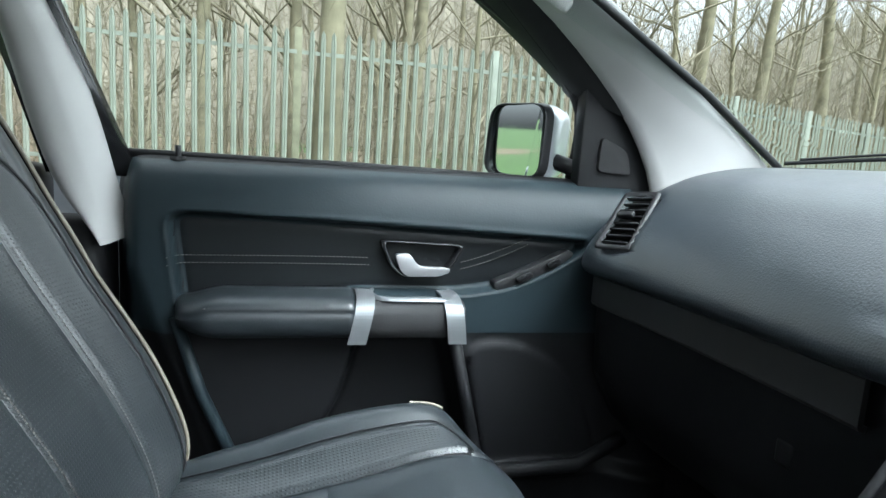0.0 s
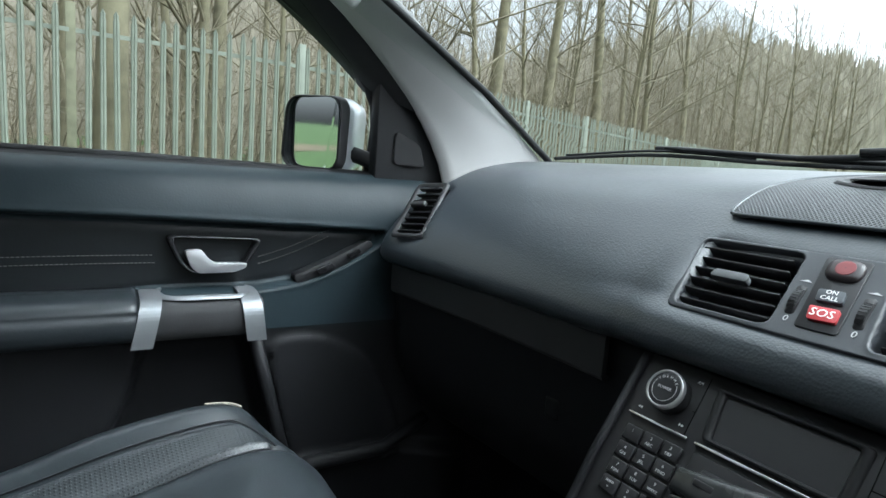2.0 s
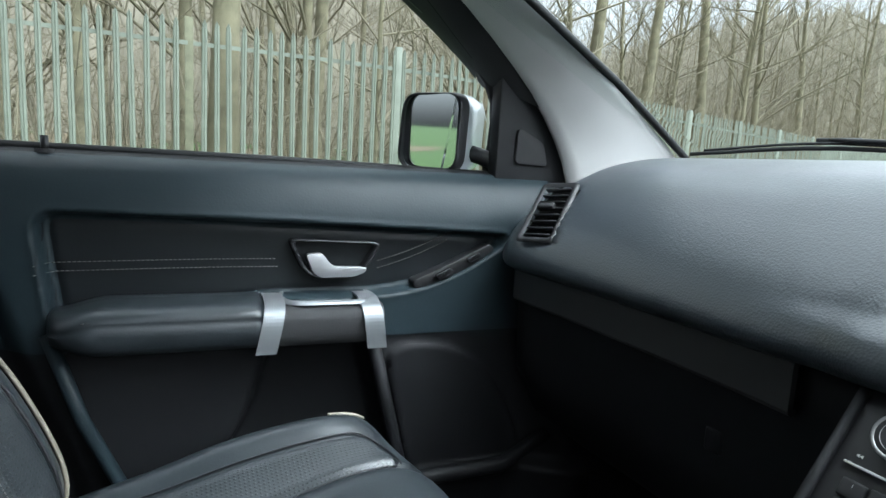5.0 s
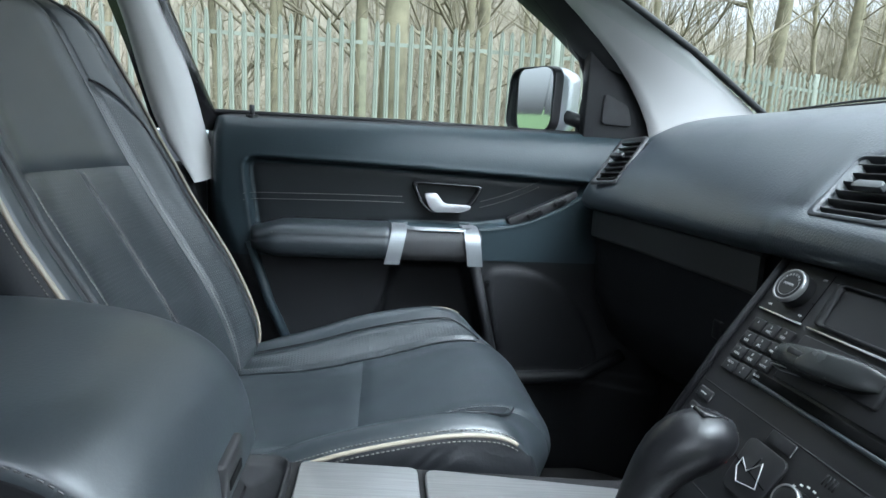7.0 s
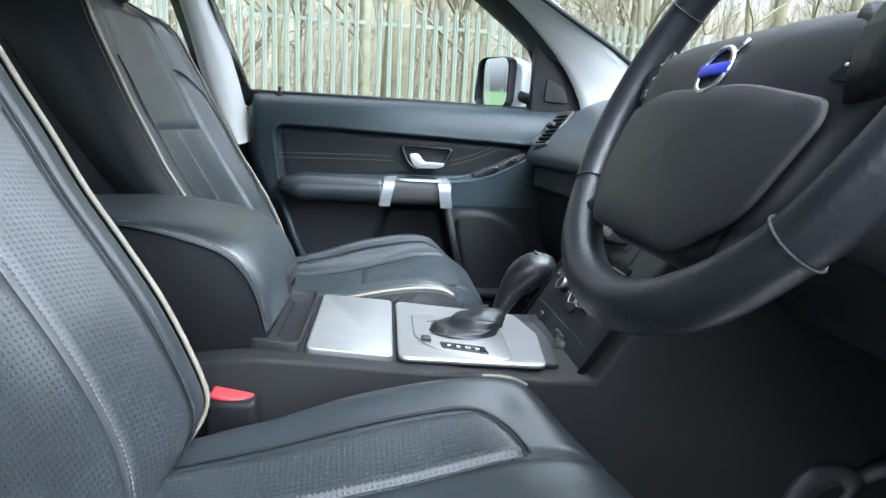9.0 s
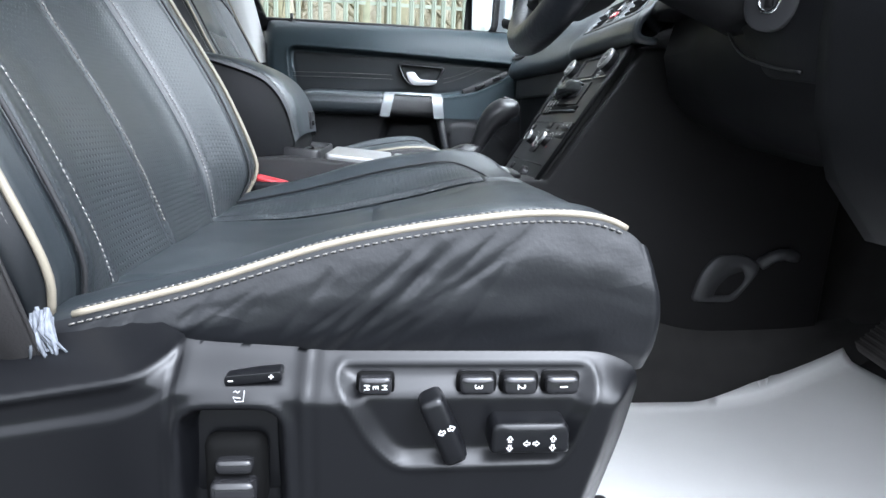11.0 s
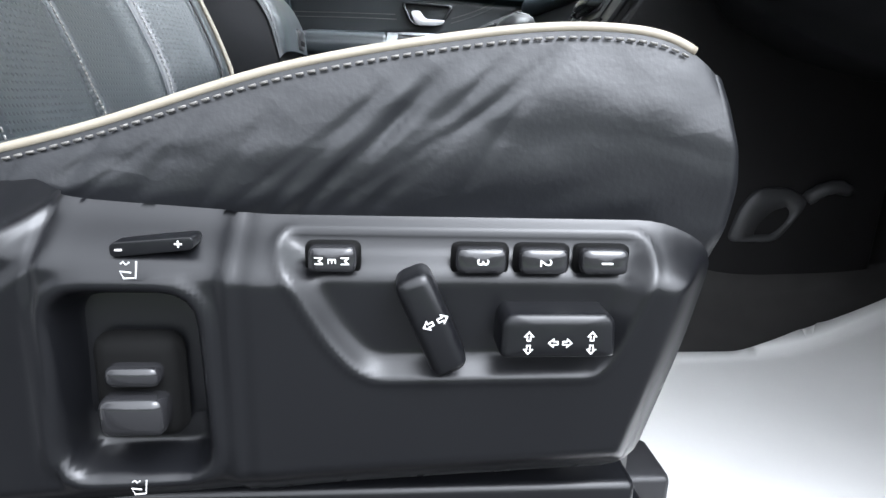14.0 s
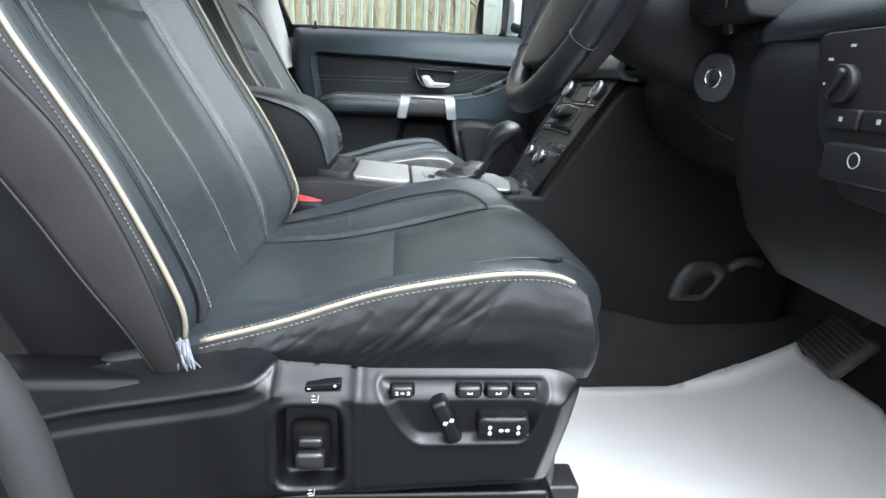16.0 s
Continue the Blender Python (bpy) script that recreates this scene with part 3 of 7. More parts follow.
# bonnet and scuttle beyond the glass
rows = [[(x + 0.12 * (1 - (y / 0.8) ** 2), y, 1.165 - 0.05 * (y / 0.85) ** 2 - max(0, x - 1.0) * 0.12) for y in [-0.85 + 0.17 * i for i in range(11)]] for x in (1.02, 1.1, 1.3, 1.6, 1.9)]
part("bonnet", solid(sheet(rows), 0.01), SILVER, shell, "silver bonnet")
rows = [[(x + 0.12 * (1 - (y / 0.8) ** 2), y, z) for y in [-0.8 + 0.16 * i for i in range(11)]] for x, z in ((0.84, 1.16), (0.95, 1.165), (1.03, 1.15))]
part("scuttle_panel", solid(sheet(rows), 0.01), RUBBER, shell)
# outer skin of the far side, under the window
part("outer_door_skin", box(-1.6, 1.1, 0.86, 0.88, 0.40, 1.12, 0.008), SILVER, shell)

# ---- passenger door ----
door = thing("passenger_door", "closed passenger door with black trim and silver pull brackets", "car door")
INSERT = rounded([(-0.070, 1.079), (0.20, 1.071), (0.46, 1.060), (0.555, 1.056), (0.550, 1.036), (0.49, 1.000), (0.43, 0.975), (0.35, 0.962), (0.20, 0.962), (0.0, 0.93), (-0.052, 0.935)], 0.03)
POCKET = rounded([(0.195, 0.905), (0.338, 0.905), (0.37, 0.79), (0.395, 0.66), (0.09, 0.66), (0.165, 0.80)], 0.02)
SPEAKER = rounded([(0.362, 0.890), (0.45, 0.892), (0.53, 0.85), (0.585, 0.76), (0.60, 0.67), (0.415, 0.67)], 0.05)
BELT_Y = [(0.55, 0.70), (0.95, 0.702), (1.06, 0.701), (1.08, 0.703), (1.10, 0.709), (1.12, 0.719), (1.135, 0.731), (1.145, 0.748), (1.149, 0.775)]


def door_y(x, z):
    y = lerp_table(BELT_Y, z)
    y += 0.028 * smoothstep(0.001, -0.007, outline_distance(INSERT, x, z)) - 0.0015 * math.exp(-(((outline_distance(INSERT, x, z) - 0.003) / 0.003) ** 2))
    y += 0.045 * smoothstep(0.0, -0.02, outline_distance(POCKET, x, z))
    y -= 0.006 * smoothstep(0.004, -0.006, outline_distance(SPEAKER, x, z))
    y -= 0.022 * smoothstep(0.70, 0.675, z) * smoothstep(0.0, 0.05, x)
    y += 0.05 * smoothstep(-0.115, -0.15, x) + 0.03 * smoothstep(-0.10, -0.15, x - 0.35 * (1.0 - z) * (z < 1.0))
    y -= 0.05 * smoothstep(0.56, 0.68, x) * smoothstep(1.10, 1.0, z)
    return y


def nearest(outline, x, z):
    best = (1e9, x, z)
    for i in range(len(outline)):
        ax, az = outline[i - 1]
        ex, ez = outline[i][0] - ax, outline[i][1] - az
        t = max(0.0, min(1.0, ((x - ax) * ex + (z - az) * ez) / (ex * ex + ez * ez + 1e-12)))
        px, pz = ax + t * ex, az + t * ez
        best = min(best, ((px - x) ** 2 + (pz - z) ** 2, px, pz))
    return best[1], best[2]


def patch(f, outline, x0, x1, z0, z1, step, lift=0.0):
    """A height field over x and z, kept inside an outline where one is given."""
    bm = bmesh.new()
    nx, nz = round((x1 - x0) / step), round((z1 - z0) / step)
    grid = {}
    for i in range(nx + 1):
        for j in range(nz + 1):
            x, z = x0 + (x1 - x0) * i / nx, z0 + (z1 - z0) * j / nz
            d = -1 if outline is None else outline_distance(outline, x, z)
            if d < step * 0.95:
                if d > -step * 0.3 and outline is not None:
                    x, z = nearest(outline, x, z)
                grid[i, j] = bm.verts.new((x, f(x, z) + lift, z))
    for i, j in grid:
        q = [(i, j), (i, j + 1), (i + 1, j + 1), (i + 1, j)]
        if all(k in grid for k in q):
            bm.faces.new([grid[k] for k in q])
    return bm


part("door_trim", solid(patch(door_y, None, -0.15, 0.70, 0.50, 1.150, 0.0046), -0.012), VINYL_DARK, door, "black moulded door trim")
part("belt_roll", patch(lambda x, z: door_y(x, z) - 0.0025, None, -0.14, 0.64, 0.905, 1.148, 0.0036), BELT, door, "slate grey padded door top")
part("insert", patch(lambda x, z: door_y(x, z) - 0.004 * smoothstep(0, -0.02, outline_distance(INSERT, x, z)), [(a, b) for a, b in INSERT], -0.08, 0.57, 0.91, 1.085, 0.0036), DOOR_LEATHER, door, "black stitched door insert")
for dz in (0.0, -0.011):
    line = [(x, door_y(x, 1.014 + dz) - 0.0062, 1.014 + dz + 0.002 * math.sin(x * 9)) for x in [-0.066 + 0.01 * i for i in range(29)]]
    part("stitching", stitches(line, 0.004, 0.0014, 0.0006), THREAD, door)
    line = [(x, door_y(x, z) - 0.0062, z) for x, z in [(0.355 + 0.0125 * i, 1.012 + dz + 0.0033 * i + 0.00009 * i * i * 2) for i in range(10)]]
    part("stitching", stitches(line, 0.004, 0.0014, 0.0006), THREAD, door)
# armrest pad: a flat-topped slab with a welted front edge, narrowing to the rear
PAD = [(0.735, 0.969), (0.705, 0.970), (0.675, 0.9685), (0.660, 0.965), (0.6515, 0.958), (0.6485, 0.9515), (0.6495, 0.9495), (0.6465, 0.946), (0.6465, 0.934), (0.649, 0.920), (0.657, 0.911), (0.680, 0.907), (0.735, 0.905)]
rows = []
for i in range(41):
    x = -0.056 + 0.248 * i / 40
    rear = 1 - smoothstep(-0.056, 0.01, x)
    tip = smoothstep(0.192, 0.187, x)
    nose_y = 0.052 * (1 - math.sqrt(max(0.0, 1 - ((0.0 - min(x, 0.0)) / 0.056) ** 2)))
    row = []
    for py, pz in PAD:
        k = (0.735 - py) / 0.0885
        y = 0.735 - (0.735 - py) * (0.9 + 0.1 * tip) + nose_y * k
        z = 0.938 + (pz - 0.938) * (0.86 + 0.14 * tip) - 0.013 * rear * (pz > 0.945) + 0.010 * rear * (pz < 0.93)
        row.append((x, y, z))
    rows.append(row)
bm = sheet(rows)
bmesh.ops.holes_fill(bm, edges=[e for e in bm.edges if e.is_boundary], sides=0)
part("armrest", bm, LEATHER, door, "padded black leather armrest")
part("stitching", stitches([(x, 0.6512, 0.9555 - 0.011 * (1 - smoothstep(-0.056, 0.01, x))) for x in [-0.012 + 0.008 * i for i in range(25)]], 0.004, 0.0014, 0.0007), THREAD, door)


def bracket(x0, x1, lean):
    """A satin metal strap folded over the grip."""
    prof = [(0.728, 0.964), (0.70, 0.966), (0.677, 0.965), (0.660, 0.959), (0.651, 0.948), (0.6485, 0.93), (0.650, 0.904)]
    rows = []
    for p in curve_points([(0, y, z) for y, z in prof], 24):
        y, z = p.y, p.z
        k = min(1.0, max(0.0, (0.962 - z) / 0.058)) * lean
        rows.append([(x0 + (x1 - x0) * t / 4 + k, y, z) for t in range(5)])
    return solid(sheet(rows), 0.003)


STRAP = mat("satin silver trim", (0.21, 0.22, 0.23), 0.42, 0.7, tone=0.03)
part("pull_bracket", bracket(0.192, 0.218, -0.012), STRAP, door, "satin aluminium strap", smooth=False)
part("pull_bracket", bracket(0.318, 0.345, 0.008), STRAP, door, "satin aluminium strap", smooth=False)
rows = [[(x, y, z) for x in (0.20, 0.24, 0.28, 0.32, 0.35)] for y, z in ((0.690, 0.962), (0.668, 0.9615), (0.656, 0.955), (0.652, 0.945), (0.6525, 0.925), (0.657, 0.911), (0.675, 0.906), (0.74, 0.905))]
part("grip_front", sheet(rows), RUBBER, door)
cup = rounded([(0.210, 0.728), (0.346, 0.728), (0.332, 0.664), (0.224, 0.664)], 0.022)
rows = [[(a * k + 0.2785 * (1 - k), b * k + 0.696 * (1 - k), z) for a, b in cup] for k, z in ((1.06, 0.963), (1.0, 0.9690), (0.92, 0.9660), (0.86, 0.945))]
bm = sheet(rows, close_u=True)
bm.faces.new([v for v in bm.verts][-len(cup):])
part("grip_cup", bm, STRAP, door, "silver pull cup")
# inner handle
bez = rounded([(0.226, 1.045), (0.358, 1.041), (0.338, 1.006), (0.318, 0.990), (0.262, 0.990), (0.244, 1.005)], 0.012)
cx, cz = 0.292, 1.018
rows = [[(cx + (a - cx) * k, y, cz + (b - cz) * k) for a, b in bez] for k, y in ((1.04, 0.742), (1.04, 0.714), (1.0, 0.708), (0.93, 0.708), (0.88, 0.714), (0.82, 0.742))]
bm = sheet(rows, close_u=True)
bm.faces.new([v for v in bm.verts][-len(bez):])
bezel = part("handle_bezel", bm, GLOSS, door, "black handle surround")
lev = [(0.249, 1.024), (0.272, 1.026), (0.282, 1.012), (0.29, 1.006), (0.336, 1.005), (0.334, 0.998), (0.318, 0.992), (0.27, 0.991), (0.26, 0.998)]
part("lever", prism(rounded(lev, 0.006, 4), 0.012, "y", 0.706, 0.003), mat("satin chrome lever", (0.40, 0.40, 0.41), 0.34, 0.8, tone=0.03), bezel, "bright chrome lever")
# window switch plate
sw = rounded([(0.405, 0.984), (0.47, 1.012), (0.528, 1.040), (0.536, 1.032), (0.49, 0.995), (0.44, 0.972), (0.41, 0.972)], 0.01)
plate = part("switch_plate", prism(sw, 0.03, "y", 0.703, 0.002), PLASTIC, door)
part("window_switch", prism(rounded([(0.438, 0.993), (0.462, 1.005), (0.47, 0.997), (0.447, 0.985)], 0.004), 0.01, "y", 0.697, 0.002), GLOSS, plate)
part("lock_switch", prism(rounded([(0.488, 1.017), (0.508, 1.027), (0.513, 1.021), (0.494, 1.010)], 0.003), 0.008, "y", 0.698, 0.002), GLOSS, plate)
part("speaker_grille", patch(lambda x, z: door_y(x, z) - 0.003, SPEAKER, 0.36, 0.61, 0.66, 0.90, 0.006), VINYL_DARK, door)
# struts by the pocket
part("pocket_strut", tube([(0.345, 0.690, 0.90), (0.37, 0.692, 0.80), (0.40, 0.692, 0.68), (0.41, 0.692, 0.62)], 0.010), VINYL_DARK, door)
part("rear_rib", tube([(-0.055, 0.695, 0.93), (-0.02, 0.690, 0.82), (0.02, 0.690, 0.73), (0.04, 0.690, 0.66)], 0.009), BELT, door)
part("map_pocket_rim", tube([(0.03, 0.67, 0.70), (0.3, 0.66, 0.69), (0.55, 0.655, 0.70), (0.63, 0.66, 0.74)], 0.012), VINYL_DARK, door)
# window glass, seals and frame
glass = part("window_glass", solid(sheet([[(-0.20, 0.80, 1.10), (0.2, 0.80, 1.10), (0.60, 0.80, 1.10)], [(-0.27, 0.75, 1.32), (0.1, 0.75, 1.32), (0.5, 0.75, 1.32)], [(-0.33, 0.68, 1.52), (0.0, 0.68, 1.52), (0.25, 0.68, 1.52)]]), 0.004), GLASS, door, "clear side window", smooth=False)
glass.visible_shadow = False
part("belt_seal", tube([(-0.15, 0.782, 1.150), (0.2, 0.782, 1.149), (0.56, 0.778, 1.143)], 0.008), RUBBER, door)
part("window_frame", tube(curve_points([(0.55, 0.785, 1.12), (0.545, 0.775, 1.285), (0.37, 0.752, 1.415), (0.15, 0.71, 1.51), (-0.1, 0.68, 1.55)], 20), 0.008), RUBBER, door)
part("rear_window_frame", solid(sheet([[(-0.118, 0.775, 1.12), (-0.235, 0.79, 1.12)], [(-0.168, 0.765, 1.248), (-0.27, 0.78, 1.25)], [(-0.205, 0.74, 1.353), (-0.30, 0.76, 1.353)], [(-0.26, 0.68, 1.52), (-0.34, 0.69, 1.52)]]), 0.02), GLOSS, door, "black door frame")
part("lock_pin", tube([(-0.062, 0.752, 1.14), (-0.062, 0.752, 1.166)], 0.0045), PLASTIC, door)
part("lock_pin_collar", tube([(-0.062, 0.752, 1.14), (-0.062, 0.752, 1.150)], 0.011), RUBBER, door)
sail = rounded([(0.545, 1.130), (0.685, 1.115), (0.675, 1.18), (0.62, 1.255), (0.545, 1.300)], 0.01)
sp = part("sail_panel", prism(sail, 0.03, "y", 0.735, 0.004), VINYL_DARK, door, "black corner panel with tweeter")
part("tweeter", prism(rounded([(0.575, 1.165), (0.635, 1.162), (0.625, 1.20), (0.578, 1.222)], 0.01), 0.01, "y", 0.729, 0.003), RUBBER, sp)

# door mirror
mir = thing("door_mirror", "silver door mirror with a black surround", "wing mirror")
mc = Vector((0.462, 0.815, 1.210))
ax = Vector((0.07, -0.098, 0)).normalized()
az = Vector((0, 0, 1))
an = Vector((-0.81, -0.585, 0)).normalized()
outl = rounded([(-0.062, -0.058), (0.054, -0.062), (0.060, 0.058), (-0.052, 0.060)], 0.028, 7)


def ring(k, d, sx=0.0):
    return [mc + ax * (a * k + sx) + az * (b * k) + an * d for a, b in outl]


bm = sheet([ring(0.975, 0.003), ring(1.0, 0.008), ring(1.04, 0.004), ring(1.07, -0.015)], close_u=True)
part("surround", bm, PLASTIC, mir, "black mirror surround")
bm = sheet([ring(1.06, -0.014), ring(1.07, -0.04), ring(0.98, -0.075), ring(0.7, -0.10), ring(0.2, -0.108)], close_u=True)
part("housing", bm, SILVER, mir, "silver painted housing")
bm = bmesh.new()
bm.faces.new([bm.verts.new(p) for p in ring(1.0, 0.002)])
bmesh.ops.rotate(bm, verts=bm.verts[:], cent=mc, matrix=Matrix.Rotation(radians(-7.5), 3, az) @ Matrix.Rotation(radians(2), 3, ax))
bm.normal_update()
part("mirror_glass", bm, MIRROR, mir, smooth=False)
part("stalk", tube([mc + ax * 0.05 - az * 0.03 - an * 0.04, (0.56, 0.765, 1.165)], 0.014), PLASTIC, mir)

# ---- dashboard ----
dash = thing("dashboard", "charcoal grained dashboard with air vents", "dashboard")
PROFILE = [(1.02, 1.165), (0.90, 1.178), (0.78, 1.176), (0.70, 1.163), (0.652, 1.143), (0.612, 1.112), (0.580, 1.080), (0.562, 1.055), (0.553, 1.036), (0.556, 1.0265), (0.578, 1.024)]


def dash_dx(y):
    return lerp_table([(-0.7, -0.03), (-0.3, 0.0), (-0.16, 0.0), (-0.12, -0.008), (0.015, -0.008), (0.15, -0.008), (0.19, 0.0), (0.3, 0.0), (0.5, -0.012), (0.64, -0.026), (0.68, -0.02)], y)


PANEL = rounded([(-0.1515, 0.0850), (0.0945, 0.0850), (0.1030, 0.0030), (-0.1415, 0.0020)], 0.010)
VENT_UP = Vector((0.073, 0.036, 0.073)).normalized()
VENT_OUT = Vector((-0.66, -0.20, 0.66))
VENT_OUT = (VENT_OUT - VENT_UP * VENT_OUT.dot(VENT_UP)).normalized()
VENT_SIDE = VENT_UP.cross(VENT_OUT)
VENT_AT = Vector((0.566, 0.604, 1.100))


def dash_row(y, profile=PROFILE, n=36):
    end = smoothstep(0.62, 0.69, y)
    row = []
    for p in curve_points([(x, 0, z) for x, z in profile], n):
        fade = smoothstep(1.17, 1.05, p.z)
        mid = smoothstep(0.25, 0.07, abs(y - 0.015))
        low = 0.004 * mid * smoothstep(1.07, 1.03, p.z) + 0.013 * mid * smoothstep(1.045, 1.065, p.z) * smoothstep(1.165, 1.14, p.z)
        q = Vector((p.x + low + dash_dx(y) * fade + 0.02 * end, y, p.z - 0.012 * end * smoothstep(1.1, 1.17, p.z) + 0.006 * mid * smoothstep(1.060, 1.026, p.z)))
        # a hollow for the side vent
        d = q - VENT_AT
        a, c = d.dot(VENT_SIDE), d.dot(VENT_UP)
        inside = smoothstep(0.036, 0.029, abs(a + 0.15 * c)) * smoothstep(0.066, 0.057, abs(c))
        over = d.dot(VENT_OUT) + 0.019
        if inside > 0 and over > 0:
            q -= VENT_OUT * over * inside
        # and for the vent panel in the middle
        if abs(y - 0.025) < 0.14 and 1.04 < q.z < 1.15:
            fx, fy = -y, (q.x - 0.550 + q.z - 1.061) * 0.7071
            push = 0.034 * smoothstep(-0.001, -0.010, outline_distance(PANEL, fx, fy))
            q += Vector((0.7071, 0, -0.7071)) * push
        row.append(q)
    return row


part("dash_pad", solid(sheet([dash_row(-0.135 + 0.0069 * i, PROFILE, 80) for i in range(119)]), 0.01), VINYL, dash, "charcoal leather-grained pad")
SHORT = PROFILE[:7] + [(0.568, 1.064), (0.576, 1.058), (0.62, 1.057)]
part("binnacle", solid(sheet([dash_row(-0.505 + 0.0154 * i, SHORT) for i in range(25)]), 0.0085), VINYL_DARK, dash, "black instrument surround")
part("driver_pad", solid(sheet([dash_row(-0.745 + 0.015 * i, SHORT) for i in range(17)]), 0.01), VINYL, dash, "charcoal pad over the driver side")
part("dash_core", prism([(0.605, 0.985), (0.605, 1.045), (0.66, 1.10), (0.76, 1.145), (0.95, 1.15), (0.95, 0.93), (0.66, 0.93)], 1.40, "y", -0.735), RUBBER, dash, "dark inner structure")
# trim strip and glovebox
STRIP = mat("dark satin trim", (0.034, 0.033, 0.032), 0.42, grain=0.1, grain_size=900, tone=0.1)
rows = [[(0.570 + dash_dx(y) * 1.0 + dx, y, z) for dx, z in ((0.010, 1.016), (0.003, 1.014), (0.001, 1.010), (0.001, 0.970), (0.003, 0.966), (0.010, 0.964))] for y in [0.218, 0.221] + [0.23 + 0.02 * i for i in range(22)]]
part("trim_strip", solid(sheet(rows), -0.006), STRIP, dash, "dark satin trim strip", smooth=False)
rows = [[(x + dash_dx(y), y, z) for x, z in ((0.595, 1.030), (0.595, 0.968), (0.595, 0.955), (0.600, 0.86), (0.635, 0.79), (0.70, 0.74), (0.95, 0.70))] for y in [0.14 + 0.026 * i for i in range(21)]]
glove = part("glovebox", solid(sheet(rows), 0.01), VINYL_DARK, dash, "black glovebox")
part("glovebox_latch", box(0.585, 0.605, 0.290, 0.312, 0.890, 0.916, 0.004), VINYL_DARK, glove)


def face(y, k):
    """A pose on the sloping dash face: across the car, up the slope, out of it. k: 0 at its foot, 1 at its top."""
    p = Vector((0.547 + 0.050 * k, y, 1.065 + 0.050 * k))
    up = Vector((0.707, 0, 0.707))
    out = Vector((-0.707, 0, 0.707))
    side = up.cross(out).normalized()
    m = Matrix((side, up, out)).transposed().to_4x4()
    m.translation = p
    return m


def vent(name, m, w, h, slats, lean=0.0, thumb=True, rim=VINYL):
    """An air vent: frame, near-black sheet painting the throat's shade, slats and a slider."""
    root = part(name, frame_mesh(w, h, lean, 0.005, 0.0035), rim, dash, "black air vent")
    root.matrix_world = m
    ob = part("throat", moved(box(-w / 2 + 0.004, w / 2 - 0.004, -h / 2 + 0.004, h / 2 - 0.004, -0.0068, -0.0058), Matrix.Shear("XY", 4, (lean, 0)) if lean else Matrix()), SHADE_BLACK, root)
    for i in range(slats):
        y = -h / 2 + h * (i + 0.7) / (slats + 0.4)
        bm = box(-w / 2 + 0.005, w / 2 - 0.005, -0.0012, 0.0012, -0.0050, 0.0030, 0.0008, 1)
        part("slat", moved(moved(bm, pose(lean * y, 0, 0)), pose(0, y, 0, 18)), PLASTIC, root)
    if thumb:
        part("slider", moved(box(-0.014, 0.014, -0.0045, 0.0045, 0.006, 0.013, 0.002), pose(0, 0.002, 0)), PLASTIC, root)
    return root


def frame_mesh(w, h, lean, border, proud):
    outer = rounded([(-w / 2, -h / 2), (w / 2, -h / 2), (w / 2, h / 2), (-w / 2, h / 2)], 0.008)
    rows = []
    for grow, z in ((border, 0.0), (border * 0.7, proud * 0.8), (border * 0.2, proud), (-0.002, proud * 0.8), (-0.004, 0.001)):
        rows.append([(a * (1 + 2 * grow / w) + lean * b, b * (1 + 2 * grow / h), z) for a, b in outer])
    return sheet(rows, close_u=True)


off = Matrix.Translation((0.003, 0, -0.004))


def at_face(x, y, z=0.0):
    """A pose on the dash face: x to the driver's side, y up it, z out of it."""
    return off @ face(0, 0) @ pose(x, y, z)


def on_face(name, bm, material, parent=None, label="", smooth=True):
    return part(name, moved(bm, at_face(0, 0)), material, parent or dash, label, smooth)


UPRIGHT = Matrix(((1, 0, 0, 0), (0, 0, 1, 0), (0, 1, 0, 0), (0, 0, 0, 1)))
VENT_A = rounded([(-0.146, 0.0785), (-0.0615, 0.0785), (-0.0565, 0.0105), (-0.1335, 0.0095)], 0.006)
VENT_B = rounded([(0.0020, 0.0785), (0.0875, 0.0785), (0.0945, 0.0120), (0.0095, 0.0110)], 0.006)


def panel_z(x, y):
    """The vent panel's face: a flush plate with two deep openings and soft lips."""
    d = min(outline_distance(VENT_A, x, y), outline_distance(VENT_B, x, y))
    z = -0.0200 * smoothstep(0.0012, -0.0016, d) + 0.0006 * math.exp(-(((d - 0.0022) / 0.0014) ** 2))
    return z - 0.014 * smoothstep(-0.0022, 0.0004, outline_distance(PANEL, x, y))


